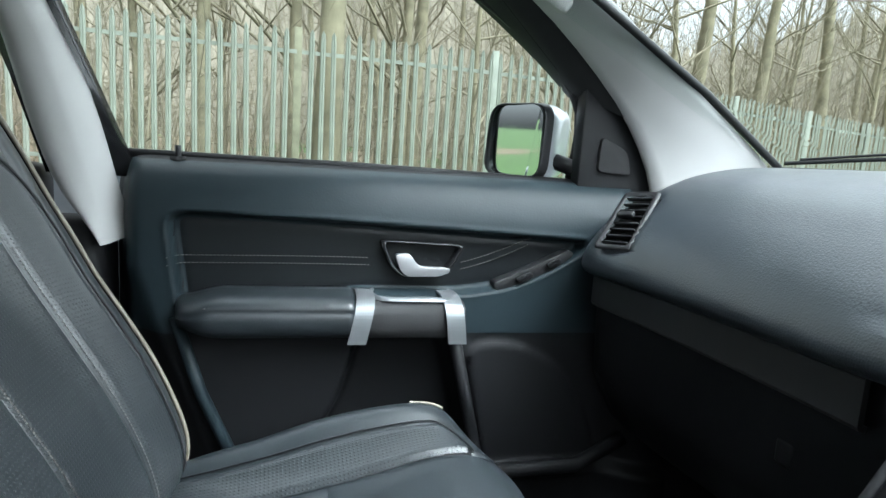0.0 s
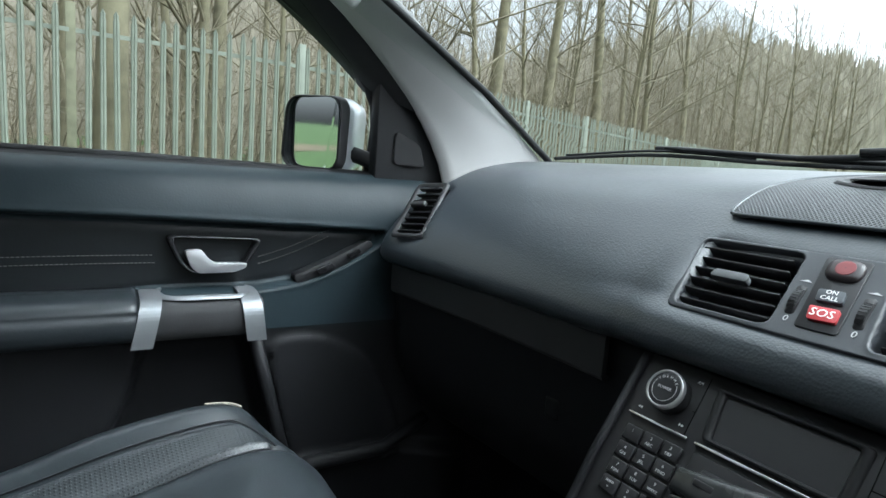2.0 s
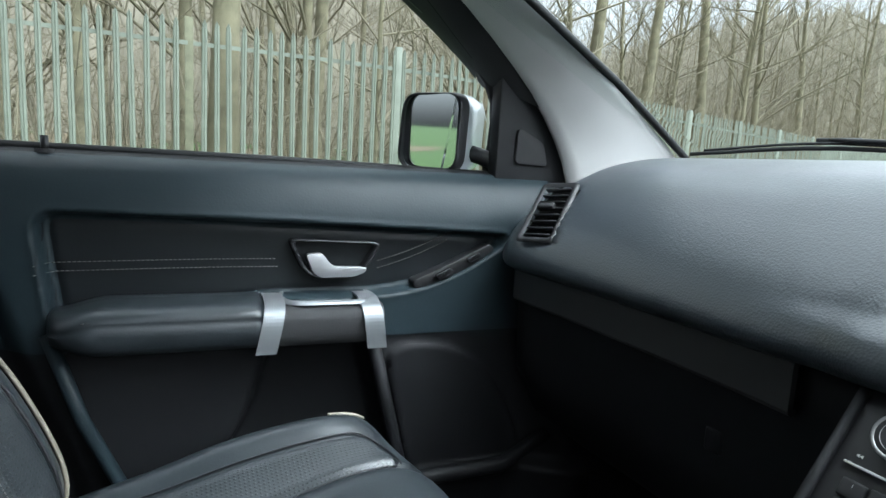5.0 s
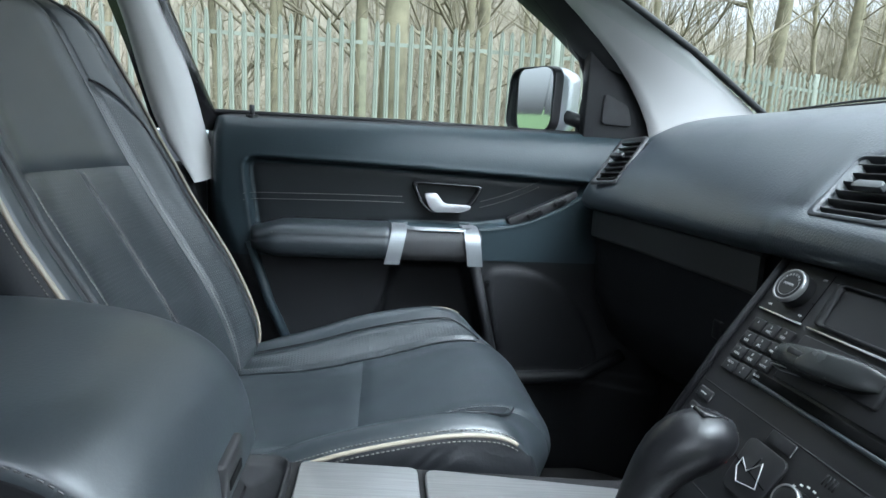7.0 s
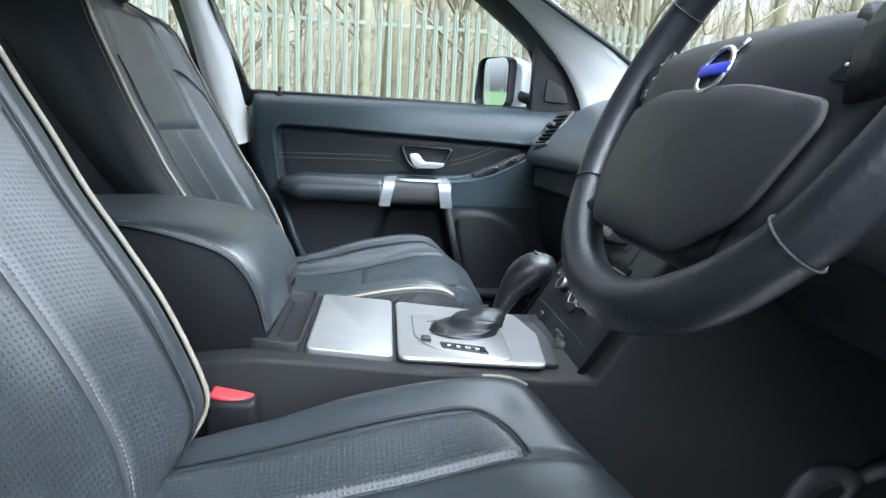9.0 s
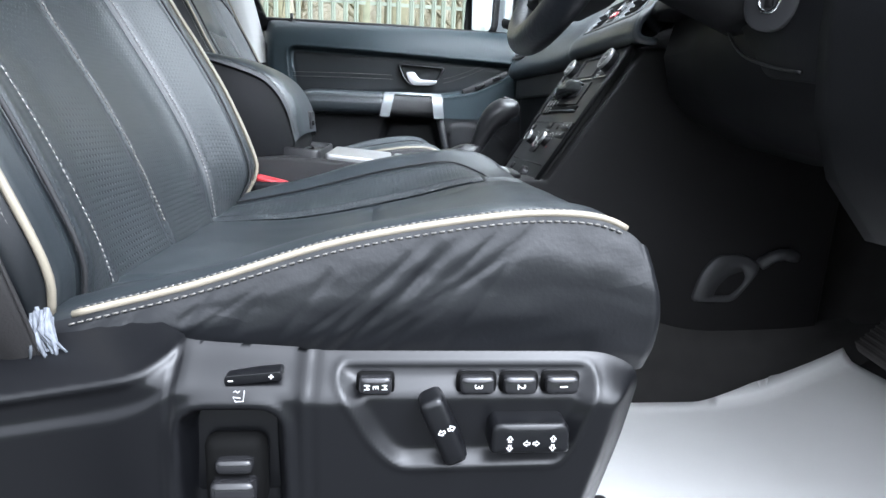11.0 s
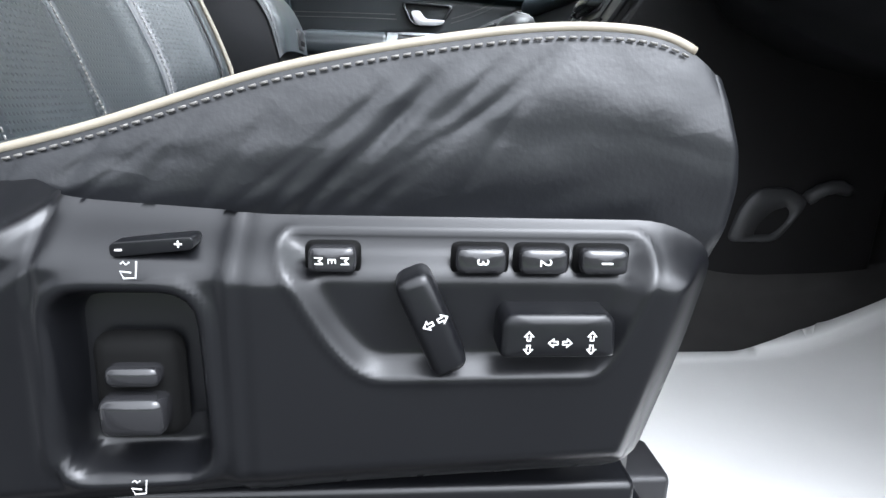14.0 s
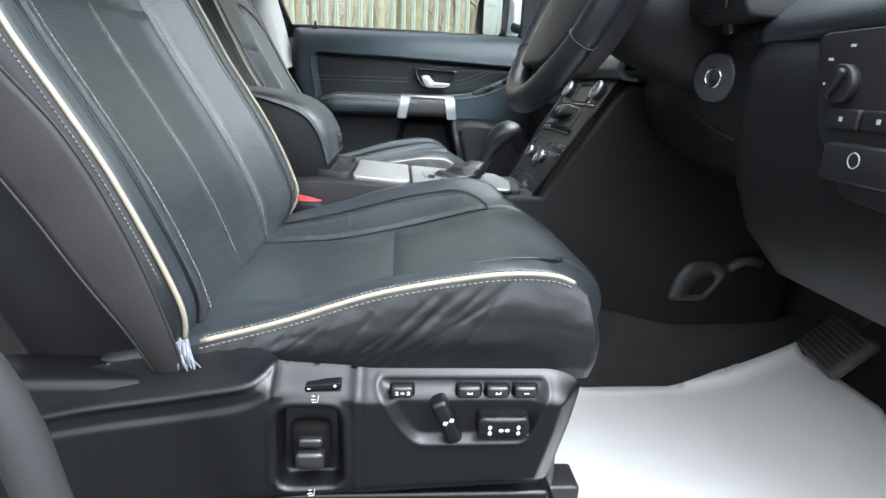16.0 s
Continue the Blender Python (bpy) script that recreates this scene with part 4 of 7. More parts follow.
bm = moved(patch(panel_z, PANEL, -0.154, 0.106, 0.0, 0.088, 0.0012), UPRIGHT)
on_face("vent_panel", bm, mat("smooth charcoal plastic", (0.030, 0.033, 0.037), 0.40, grain=0.15, grain_size=900, tone=0.06), None, "smooth charcoal vent surround")
for outline in (VENT_A, VENT_B):
    # near-black sheet paints the shade deep inside the vent
    root = on_face("air_vent", prism([(cx0 * 0.985 + 0.015 * sum(q[0] for q in outline) / len(outline), cy0 * 0.985 + 0.015 * 0.045) for cx0, cy0 in outline], 0.001, "z", -0.0196), SHADE_BLACK, None, "black slatted air vent")
    x0, x1 = min(q[0] for q in outline), max(q[0] for q in outline)
    for k in range(6):
        y = 0.0165 + 0.0112 * k
        lean = -0.0062 * (y - 0.045) / 0.034
        bm = box(x0 + 0.0055, x1 - 0.0055, -0.0009, 0.0009, -0.0100, 0.0, 0.0006, 1)
        on_face("slat", moved(bm, pose(lean, y, -0.0020, -12)), PLASTIC, root)
    mid = (x0 + x1) / 2
    knob_bm = prism(rounded([(mid - 0.0165, 0.0385), (mid + 0.0165, 0.0385), (mid + 0.0145, 0.0465), (mid - 0.0145, 0.0465)], 0.0035), 0.0065, "z", -0.001, 0.0014)
    on_face("slider", knob_bm, mat("grey slider", (0.060, 0.064, 0.066), 0.36), root, "grey vent slider")
m = Matrix((VENT_SIDE, VENT_UP, VENT_OUT)).transposed().to_4x4()
m.translation = VENT_AT
vent("air_vent", m, 0.054, 0.110, 8, -0.15, rim=PLASTIC)


clu = on_face("call_switch_plate", prism(rounded([(-0.0455, 0.0790), (-0.0150, 0.0795), (-0.0105, 0.0140), (-0.0385, 0.0140)], 0.003), 0.0016, "z", -0.0004, 0.0006), PLASTIC, None, "emergency call and hazard switch cluster")
rows = [[(-0.0285 + (a + 0.0285) * k, 0.0672 + (b - 0.0672) * k, z) for a, b in rounded([(-0.0415, 0.0770), (-0.0165, 0.0770), (-0.0160, 0.0580), (-0.0400, 0.0580)], 0.008, 6)] for k, z in ((1.0, 0.0), (0.98, 0.0026), (0.90, 0.0042), (0.6, 0.0050), (0.02, 0.0052))]
haz = on_face("hazard_button", sheet(rows, close_u=True), mat("smoked lens", (0.022, 0.017, 0.018), 0.3), clu, "smoked hazard button with a dull red centre")
on_face("hazard_mark", moved(disc(0.0065, 0.0006, 24), pose(-0.0275, 0.0678, 0.0049)), mat("dull red lens", (0.15, 0.028, 0.030), 0.35), haz, "dull red centre")
on_face("call_button", prism(rounded([(-0.0362, 0.0475), (-0.0185, 0.0485), (-0.0170, 0.0378), (-0.0342, 0.0370)], 0.002), 0.0032, "z", 0.0006, 0.0008), mat("slate button", (0.040, 0.047, 0.054), 0.4), clu, "slate grey call button")
on_face("sos_button", prism(rounded([(-0.0353, 0.0322), (-0.0153, 0.0328), (-0.0140, 0.0213), (-0.0325, 0.0207)], 0.002), 0.0032, "z", 0.0006, 0.0008), RED, clu, "red emergency button")
words("SOS", 0.0092, WHITE, at_face(-0.0246, 0.0268, 0.0040), "writing", clu)
words("ON", 0.0050, WHITE, at_face(-0.0266, 0.0455, 0.0040), "writing", clu)
words("CALL", 0.0050, WHITE, at_face(-0.0262, 0.0403, 0.0040), "writing", clu)
for x in (-0.0482, -0.0040):
    slot = on_face("wheel_slot", prism(rounded([(x - 0.0040, 0.0495), (x + 0.0030, 0.0500), (x + 0.0050, 0.0232), (x - 0.0018, 0.0228)], 0.003), 0.0008, "z", -0.0003), RUBBER, None, "dark thumbwheel slot")
    bm = moved(moved(disc(0.0135, 0.0056, 28), pose(0, 0, -0.0028)), pose(x + 0.0005, 0.0363, -0.0098, 0, 90, 0))
    for k in range(11):
        a = radians(35 + 11 * k)
        add(bm, moved(box(-0.0026, 0.0026, -0.0005, 0.0005, 0.0, 0.0012), pose(x + 0.0005, 0.0363 + 0.0133 * math.cos(a), -0.0098 + 0.0133 * math.sin(a), math.degrees(a) - 90 + 90)))
    on_face("vent_thumbwheel", bm, PLASTIC, slot, "ribbed black thumbwheel", smooth=False)
    words("0", 0.0075, GREY_PRINT, at_face(x + 0.0020, 0.0185, 0.0006), "writing", slot)
    on_face("flow_mark", prism([(x - 0.0050, 0.0535), (x + 0.0040, 0.0532), (x + 0.0005, 0.0552)], 0.0003, "z", 0.0003), GREY_PRINT, slot, smooth=False)


DASH_CURVE = [(p.x, p.z) for p in curve_points([(x, 0, z) for x, z in PROFILE[:8]], 60)]


def dash_z(x):
    for (xa, za), (xb, zb) in zip(DASH_CURVE, DASH_CURVE[1:]):
        if xb <= x <= xa:
            return zb + (za - zb) * (x - xb) / (xa - xb + 1e-9) + 0.003
    return 1.16


GRILLE = mat("speaker mesh", (0.050, 0.054, 0.058), 0.45, tone=0.05)
gn, gl = GRILLE.node_tree.nodes, GRILLE.node_tree.links
gco = gn.new("ShaderNodeTexCoord")
gmap = gn.new("ShaderNodeMapping")
gmap.inputs["Rotation"].default_value = (0, 0, radians(45))
gmap.inputs["Scale"].default_value = (420, 420, 0)
gl.new(gco.outputs["Object"], gmap.inputs["Vector"])
gcell = gn.new("ShaderNodeTexVoronoi")
gcell.inputs["Scale"].default_value, gcell.inputs["Randomness"].default_value = 1.0, 0.0
gl.new(gmap.outputs["Vector"], gcell.inputs["Vector"])
gdot = gn.new("ShaderNodeMapRange")
gdot.inputs["From Min"].default_value, gdot.inputs["From Max"].default_value = 0.26, 0.42
gdot.inputs["To Min"].default_value, gdot.inputs["To Max"].default_value = 0.12, 1.0
gl.new(gcell.outputs["Distance"], gdot.inputs["Value"])
gmul = gn.new("ShaderNodeVectorMath")
gmul.operation = "SCALE"
gl.new(gn["Principled BSDF"].inputs["Base Color"].links[0].from_socket, gmul.inputs[0])
gl.new(gdot.outputs["Result"], gmul.inputs["Scale"])
gl.new(gmul.outputs[0], gn["Principled BSDF"].inputs["Base Color"])
gbump = gn.new("ShaderNodeBump")
gbump.inputs["Strength"].default_value, gbump.inputs["Distance"].default_value = 0.7, 0.0006
gl.new(gdot.outputs["Result"], gbump.inputs["Height"])
gl.new(gbump.outputs["Normal"], gn["Principled BSDF"].inputs["Normal"])
outl = rounded([(0.146, 0.632), (-0.146, 0.632), (-0.144, 0.655), (-0.139, 0.676), (-0.126, 0.700), (-0.104, 0.722), (-0.070, 0.742), (0.070, 0.742), (0.104, 0.722), (0.126, 0.700), (0.139, 0.676), (0.144, 0.655)], 0.007, 3)
bm = bmesh.new()
cells = {}
for i in range(60):
    for j in range(36):
        y, x = -0.18 + 0.345 * i / 59, 0.63 + 0.18 * j / 35
        d = outline_distance(outl, y, x)
        if d < 0.004:
            if d > -0.002:
                y, x = nearest(outl, y, x)
            cells[i, j] = bm.verts.new((x, y, dash_z(x) + 0.0088))
for i, j in cells:
    q = [(i, j), (i + 1, j), (i + 1, j + 1), (i, j + 1)]
    if all(k in cells for k in q):
        bm.faces.new([cells[k] for k in q])
part("speaker_grille", bm, GRILLE, dash, "fine speaker mesh on the dash top")
part("grille_rim", tube([(x, y, dash_z(x) + 0.0078) for y, x in outl], 0.0020, 6, closed=True), VINYL, dash)
lens = rounded([(0.094, 0.694), (0.060, 0.682), (-0.060, 0.682), (-0.094, 0.694), (-0.076, 0.722), (0.076, 0.722)], 0.012)
slot = part("sensor_slot", sheet([[(cx0 * k, cy0, z0) for cx0, cy0, z0 in [((0.70 + (x - 0.70) * k) / k, 0.0 + y * k, dash_z(0.70 + (x - 0.70) * k) + dz) for y, x in lens]] for k, dz in ((1.06, 0.0088), (1.03, 0.0112), (0.97, 0.0108), (0.93, 0.0094), (0.03, 0.0094))], close_u=True), PLASTIC, dash, "raised lens-shaped slot on the dash top")
part("slot_mouth", prism([(0.70 + (x - 0.70) * 0.9, y * 0.92) for y, x in lens], 0.0015, "z", 0.0), RUBBER, slot, "dark opening").matrix_world = Matrix.Translation((0, 0, dash_z(0.70) + 0.0098))
for k in range(5):
    part("embossed_mark", box(0.5555, 0.5575, 0.545 - 0.006 * k, 0.5485 - 0.006 * k, 1.052, 1.0548), VINYL_DARK, dash)

# ---- seats ----
CUSH_MID = [(0, 0.000), (0.08, 0.003), (0.16, 0.015), (0.24, 0.036), (0.30, 0.051), (0.345, 0.051), (0.378, 0.034), (0.394, 0.004), (0.388, -0.028)]
CUSH_EDGE = [(0, 0.000), (0.08, 0.021), (0.16, 0.047), (0.24, 0.0625), (0.290, 0.0665), (0.318, 0.062), (0.336, 0.047), (0.344, 0.018), (0.332, -0.015)]
mid_t = [[(i / 8, p[k]) for i, p in enumerate(CUSH_MID)] for k in (0, 1)]
edge_t = [[(i / 8, p[k]) for i, p in enumerate(CUSH_EDGE)] for k in (0, 1)]
WORN = [0.0]
INNER = [0.0]


def cushion_point(s, u, hw):
    """The cushion's surface: s from the crease to the nose, u across it; the outer bolster may be worn flat."""
    k = smoothstep(0.36, 0.98, abs(u))
    crest = WORN[0] if u < 0 else 0.020
    bump = crest * math.exp(-(((abs(u) - 0.88) / 0.13) ** 2)) * smoothstep(-0.22, 0.08, s) * smoothstep(0.88, 0.36, s)
    bump += 0.003 * math.exp(-((u / 0.42) ** 2)) * math.exp(-(((s - 0.47) / 0.16) ** 2))
    x = (1 - k) * lerp_table(mid_t[0], s) + k * lerp_table(edge_t[0], s)
    z = (1 - k) * lerp_table(mid_t[1], s) + k * lerp_table(edge_t[1], s) + bump
    if s < 0:
        x += s * 0.6
        z += s * 0.1
    z += 0.0012 * noise.noise(Vector((x * 22, u * 5, 1.5))) * (1 - abs(u) ** 4)
    return Vector((x, u * hw, z))


def lifted(f, s, u, hw, d):
    """A point d off a seat surface."""
    e = 0.004
    n = (f(s + e, u, hw) - f(s - e, u, hw)).cross(f(s, u + e, hw) - f(s, u - e, hw)).normalized()
    return f(s, u, hw) + (n if n.x + n.z > 0 else -n) * d


BACK_EDGE = [(0, 0.0), (0.03, 0.004), (0.07, -0.006), (0.14, -0.036), (0.19, -0.064), (0.24, -0.094), (0.286, -0.117), (0.325, -0.137), (0.376, -0.160), (0.43, -0.186), (0.467, -0.203), (0.53, -0.245)]
BACK_MID = [(0, -0.006), (0.1, -0.045), (0.2, -0.100), (0.29, -0.150), (0.4, -0.200), (0.5, -0.240), (0.53, -0.255)]
BACK_W = [(0, 0.95), (0.07, 1.0), (0.2, 1.0), (0.33, 0.97), (0.43, 0.90), (0.49, 0.80), (0.53, 0.70)]


def back_point(h, u, hw):
    k = smoothstep(0.35, 1.0, abs(u))
    x = (1 - k) * lerp_table(BACK_MID, h) + k * lerp_table(BACK_EDGE, h)
    x += 0.007 * math.exp(-(((abs(u) - 0.82) / 0.12) ** 2)) * smoothstep(-0.04, 0.04, h) * smoothstep(0.45, 0.3, h)
    x -= 0.05 * smoothstep(0.47, 0.53, h)
    x += INNER[0] * smoothstep(0.45, 1.0, u) * smoothstep(0.0, 0.06, h) * smoothstep(0.50, 0.34, h)
    return Vector((x, u * hw * lerp_table(BACK_W, h), h))


def panel(f, s0, s1, u0, u1, hw, ns, nu, length, dip=0.0045, edge=0.008, lift=0.0):
    """One upholstered panel of a seat surface: its border is drawn down into the seams."""
    rows = []
    for i in range(ns + 1):
        row = []
        for j in range(nu + 1):
            s, u = s0 + (s1 - s0) * i / ns, u0 + (u1 - u0) * j / nu
            p = f(s, u, hw)
            e = 0.004
            n = (f(s + e, u, hw) - f(s - e, u, hw)).cross(f(s, u + e, hw) - f(s, u - e, hw))
            n = n.normalized() if n.length > 1e-9 else Vector((0, 0, 1))
            if n.x + n.z < 0:
                n = -n
            d = min(abs(s - s0), abs(s1 - s)) * length, min(abs(u - u0), abs(u1 - u)) * hw
            sink = dip * (1 - smoothstep(0, edge, min(d)))
            row.append(p + n * (lift - sink))
        rows.append(row)
    return sheet(rows)


def arc_end(u, most=0.62):
    """Where the punched strip of a cushion bolster ends: a rounded outline."""
    t = min(1.0, max(0.0, (abs(u) - 0.54) / 0.23))
    return most - 0.12 + 0.12 * math.sqrt(max(0.0, 1 - t * t))


def front_seat(centre, hw, label, worn):
    """A leather front seat; its origin is the crease between cushion and backrest."""
    root = thing("front_seat", label, "car seat", "front seats")
    WORN[0] = worn
    INNER[0] = 0.022 if centre[1] < 0 else 0.0
    L = 0.5
    f = cushion_point
    base = part("cushion_base", panel(f, -0.12, 1, -1, 1, hw, 44, 40, L, 0.0, lift=-0.007), LEATHER, root)
    part("cushion_centre", panel(f, -0.12, 0.265, -0.54, 0.54, hw, 24, 30, L, 0.004), LEATHER, base)
    part("cushion_front", panel(f, 0.265, 1.0, -0.54, 0.54, hw, 50, 40, L, 0.004), LEATHER, base, "smooth leather thigh pad")
    for sgn in (-1, 1):
        a, b = sorted((sgn * 0.54, sgn * 1.0))
        part("bolster", panel(f, -0.12, 1.0, a, b, hw, 60, 26, L, 0.004), LEATHER, base)
        start = -0.12 if sgn > 0 else 0.34
        far = 0.50 if sgn > 0 and centre[1] < 0 else 0.62
        rows = []
        for i in range(61):
            row = []
            for j in range(17):
                u = 0.54 + 0.23 * j / 16
                s = start + (arc_end(u, far) - start) * i / 60
                edge = min((arc_end(u, far) - s) * L, (u - 0.54) * hw, (0.77 - u) * hw, (s - start) * L * 0.12 + (0.02 if start < 0 else 0))
                row.append(lifted(f, s, sgn * u, hw, 0.0035 - 0.0045 * (1 - smoothstep(0, 0.007, edge))))
            rows.append(row)
        part("cushion_strip", sheet(rows), PERF, base, "perforated leather strip")
        cord = [lifted(f, start + 0.03 + (far - 0.15 - start) * i / 24, sgn * 0.774, hw, 0.0012 - 0.004 * (i == 0 and start > 0)) for i in range(25)] + [lifted(f, far - 0.116 + 0.12 * math.sin(a), sgn * (0.54 + 0.234 * math.cos(a)), hw, 0.0012) for a in [math.pi / 2 * i / 14 for i in range(15)]]
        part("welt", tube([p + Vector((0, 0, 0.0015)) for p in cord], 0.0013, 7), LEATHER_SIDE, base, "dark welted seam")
        part("stitching", stitches([lifted(f, max(start, 0.28) + (far - max(start, 0.28)) * i / 30, sgn * 0.525, hw, 0.0012) for i in range(31)], 0.0030, 0.0018, 0.0005), LEATHER_THREAD, base)
        first = 0.03 if sgn < 0 else 0.46
        run = [first + (0.64 - first) * i / 50 for i in range(51)]
        line = [f(s, sgn, hw) + Vector((0, sgn * 0.001, 0.0012)) for s in run]
        part("piping", tube(line, 0.0022, 8), PIPING, base, "cream leather piping")
        part("stitching", stitches([lifted(f, s, sgn * (1 - 0.0050 / hw), hw, 0.0012) for s in run], 0.0026, 0.0013, 0.0006), THREAD, base)
        rng_c = random.Random(17 + sgn)
        folds = [(rng_c.uniform(0.03, 0.27), rng_c.uniform(0.08, 0.55), rng_c.uniform(0.5, 1.7), rng_c.uniform(0.014, 0.030), rng_c.uniform(0.0004, 0.0011), rng_c.uniform(0.0014, 0.0028)) for q in range(25)]

        def wall(s, t):
            """The leather side wall: s along it, t from the piping down."""
            p = f(min(s, 0.70), sgn, hw)
            if s > 0.70:
                a = (s - 0.70) / 0.30 * math.pi / 2
                p = p + Vector((0.016 * math.sin(a), -sgn * 0.05 * (1 - math.cos(a)), -0.034 * (1 - math.cos(a)) ** 0.8))
            tall = p.z + 0.022
            d = 0.0
            for fx, ft, slope, long, deep, wide in folds:
                rx, rz = p.x - fx, (t - ft) * tall
                al, ac = (rx - slope * -rz) / math.hypot(1, slope), (rz + slope * 0 + rx * slope) / math.hypot(1, slope)
                d -= deep * math.exp(-((ac / wide) ** 2) - ((al / long) ** 2))
            big = 0.0012 * noise.noise(Vector((p.x * 24 + t * 4, t * 4 - p.x * 9, sgn * 3.0)))
            out = 0.014 * math.sin(math.pi * (0.15 + 0.75 * t)) - 0.004 + (d + big) * smoothstep(0.0, 0.25, t) * smoothstep(1.05, 0.8, t)
            return Vector((p.x + (0.006 * t + 0.005 * math.sin(math.pi * t)) * smoothstep(0.6, 0.72, s), p.y + sgn * out, p.z * (1 - t) + t * (-0.022)))

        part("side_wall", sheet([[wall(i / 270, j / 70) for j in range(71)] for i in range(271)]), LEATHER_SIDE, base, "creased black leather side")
        part("stitching", stitches([wall(s, 0.0028 / (f(s, sgn, hw).z + 0.022)) + Vector((0, sgn * 0.0012, 0)) for s in run], 0.0030, 0.0016, 0.0006), THREAD, base)
    b = back_point
    shell_b = part("backrest", panel(b, -0.05, 0.53, -1, 1, hw, 44, 40, 1, 0.0, lift=-0.007), LEATHER, root)
    for sgn in (-1, 1):
        a, c = sorted((0.0, sgn * 0.58))
        part("back_centre", panel(b, -0.05, 0.29, a, c, hw, 40, 24, 1, 0.0035, 0.006), PERF, shell_b, "lightly perforated centre panel")
        part("stitching", stitches([lifted(b, 0.0 + 0.285 * i / 40, sgn * 0.595, hw, 0.0008) for i in range(41)], 0.0028, 0.0016, 0.0005), SEAM, shell_b)
        a, c = sorted((sgn * 0.58, sgn * 0.86))
        part("back_bolster_face", panel(b, -0.05, 0.53, a, c, hw, 44, 12, 1, 0.003, 0.004, lift=-0.0015), LEATHER, shell_b, "smooth leather shoulder")
        rows = []
        for i in range(51):
            row = []
            for j in range(17):
                u = 0.59 + 0.26 * j / 16
                top_h = 0.30 + 0.092 * math.sqrt(max(0.0, 1 - ((u - 0.59) / 0.262) ** 2))
                h = -0.05 + (top_h + 0.05) * i / 50
                edge = min(top_h - h, (u - 0.59) * hw, (0.85 - u) * hw)
                row.append(lifted(b, h, sgn * u, hw, 0.0016 - 0.0042 * (1 - smoothstep(0, 0.006, edge))))
            rows.append(row)
        part("back_strip", sheet(rows), PERF, shell_b, "perforated leather bolster strip")
        a, c = sorted((sgn * 0.86, sgn * 1.0))
        part("back_bolster_edge", panel(b, -0.05, 0.53, a, c, hw, 44, 8, 1), LEATHER, shell_b)
        line = [b(0.005 + 0.49 * i / 60, sgn, hw) + Vector((0.001, sgn * 0.001, 0)) for i in range(61)]
        part("piping", tube(line, 0.0024, 8), PIPING, shell_b, "cream leather piping")
        part("welt", tube([lifted(b, -0.03 + 0.33 * i / 30, sgn * 0.858, hw, 0.0008) for i in range(31)] + [lifted(b, 0.302 + 0.094 * math.sin(q), sgn * (0.59 + 0.268 * math.cos(q)), hw, 0.0008) for q in [math.pi / 2 * i / 14 for i in range(1, 15)]], 0.0016, 7), RUBBER, shell_b, "dark welted seam")
        part("stitching", stitches([p + Vector((-0.0052, sgn * 0.0035, -0.002)) for p in line], 0.0026, 0.0013, 0.0006), THREAD, shell_b)
        rows = []
        for i in range(41):
            h = 0.53 * i / 40
            p = b(h, sgn, hw)
            q = p + Vector((-0.004 - 0.42 * h * (1 - 0.8 * h), -sgn * 0.004, -0.02))
            rows.append([p.lerp(q, t / 8) + Vector((0, sgn * 0.014 * math.sin(math.pi * t / 8), 0)) for t in range(9)])
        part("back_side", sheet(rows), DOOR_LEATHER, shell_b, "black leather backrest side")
    part("stitching", stitches([lifted(b, 0.02 + 0.265 * i / 40, 0.012, hw, 0.0004) for i in range(41)], 0.0032, 0.0010, 0.0007), THREAD, shell_b, "pale centre seam")
    part("head_panel", panel(b, 0.29, 0.53, -0.58, 0.58, hw, 26, 24, 1), LEATHER, shell_b, "smooth leather upper panel")
    rows = []
    for i in range(25):
        h = 0.53 * i / 24
        w = hw * lerp_table(BACK_W, h)
        p = b(h, 1, hw)
        x0, x1 = p.x - 0.004 - 0.42 * h * (1 - 0.8 * h), lerp_table(BACK_MID, h) - 0.16
        row = []
        for k in range(21):
            a = math.pi * k / 20
            y = w * 0.985 * math.copysign(abs(math.cos(a)) ** 0.35, math.cos(a))
            row.append((x0 + (x1 - x0) * math.sin(a) ** 0.5, y, h - 0.02))
        rows.append(row)
    part("back_shell", sheet(rows), VINYL_DARK, shell_b, "black rear cover")
    for sgn in (-1, 1):
        part("headrest_post", tube([(-0.31, sgn * 0.06, 0.48), (-0.335, sgn * 0.06, 0.60)], 0.006), CHROME, root)
    part("headrest", moved(box(-0.05, 0.05, -0.125, 0.125, -0.09, 0.09, 0.035, 4), pose(-0.305, 0, 0.585, 0, -12, 0)), LEATHER, root)
    part("seat_frame", box(0.0, 0.33, -hw * 0.9, hw * 0.9, -0.16, -0.05, 0.01), PLASTIC, root)
    for sgn in (-1, 1):
        part("seat_rail", box(-0.15, 0.36, sgn * hw * 0.75 - 0.02, sgn * hw * 0.75 + 0.02, centre[2] * 0 - 0.285, -0.16, 0.004), PLASTIC, root)
    root.matrix_world = Matrix.Translation(centre)
    return root


driver = front_seat((0.015, -0.430, 0.785), 0.225, "black perforated leather driver seat with cream piping", 0.011)
front_seat((-0.018, 0.352, 0.775), 0.215, "black perforated leather passenger seat with cream piping", 0.022)

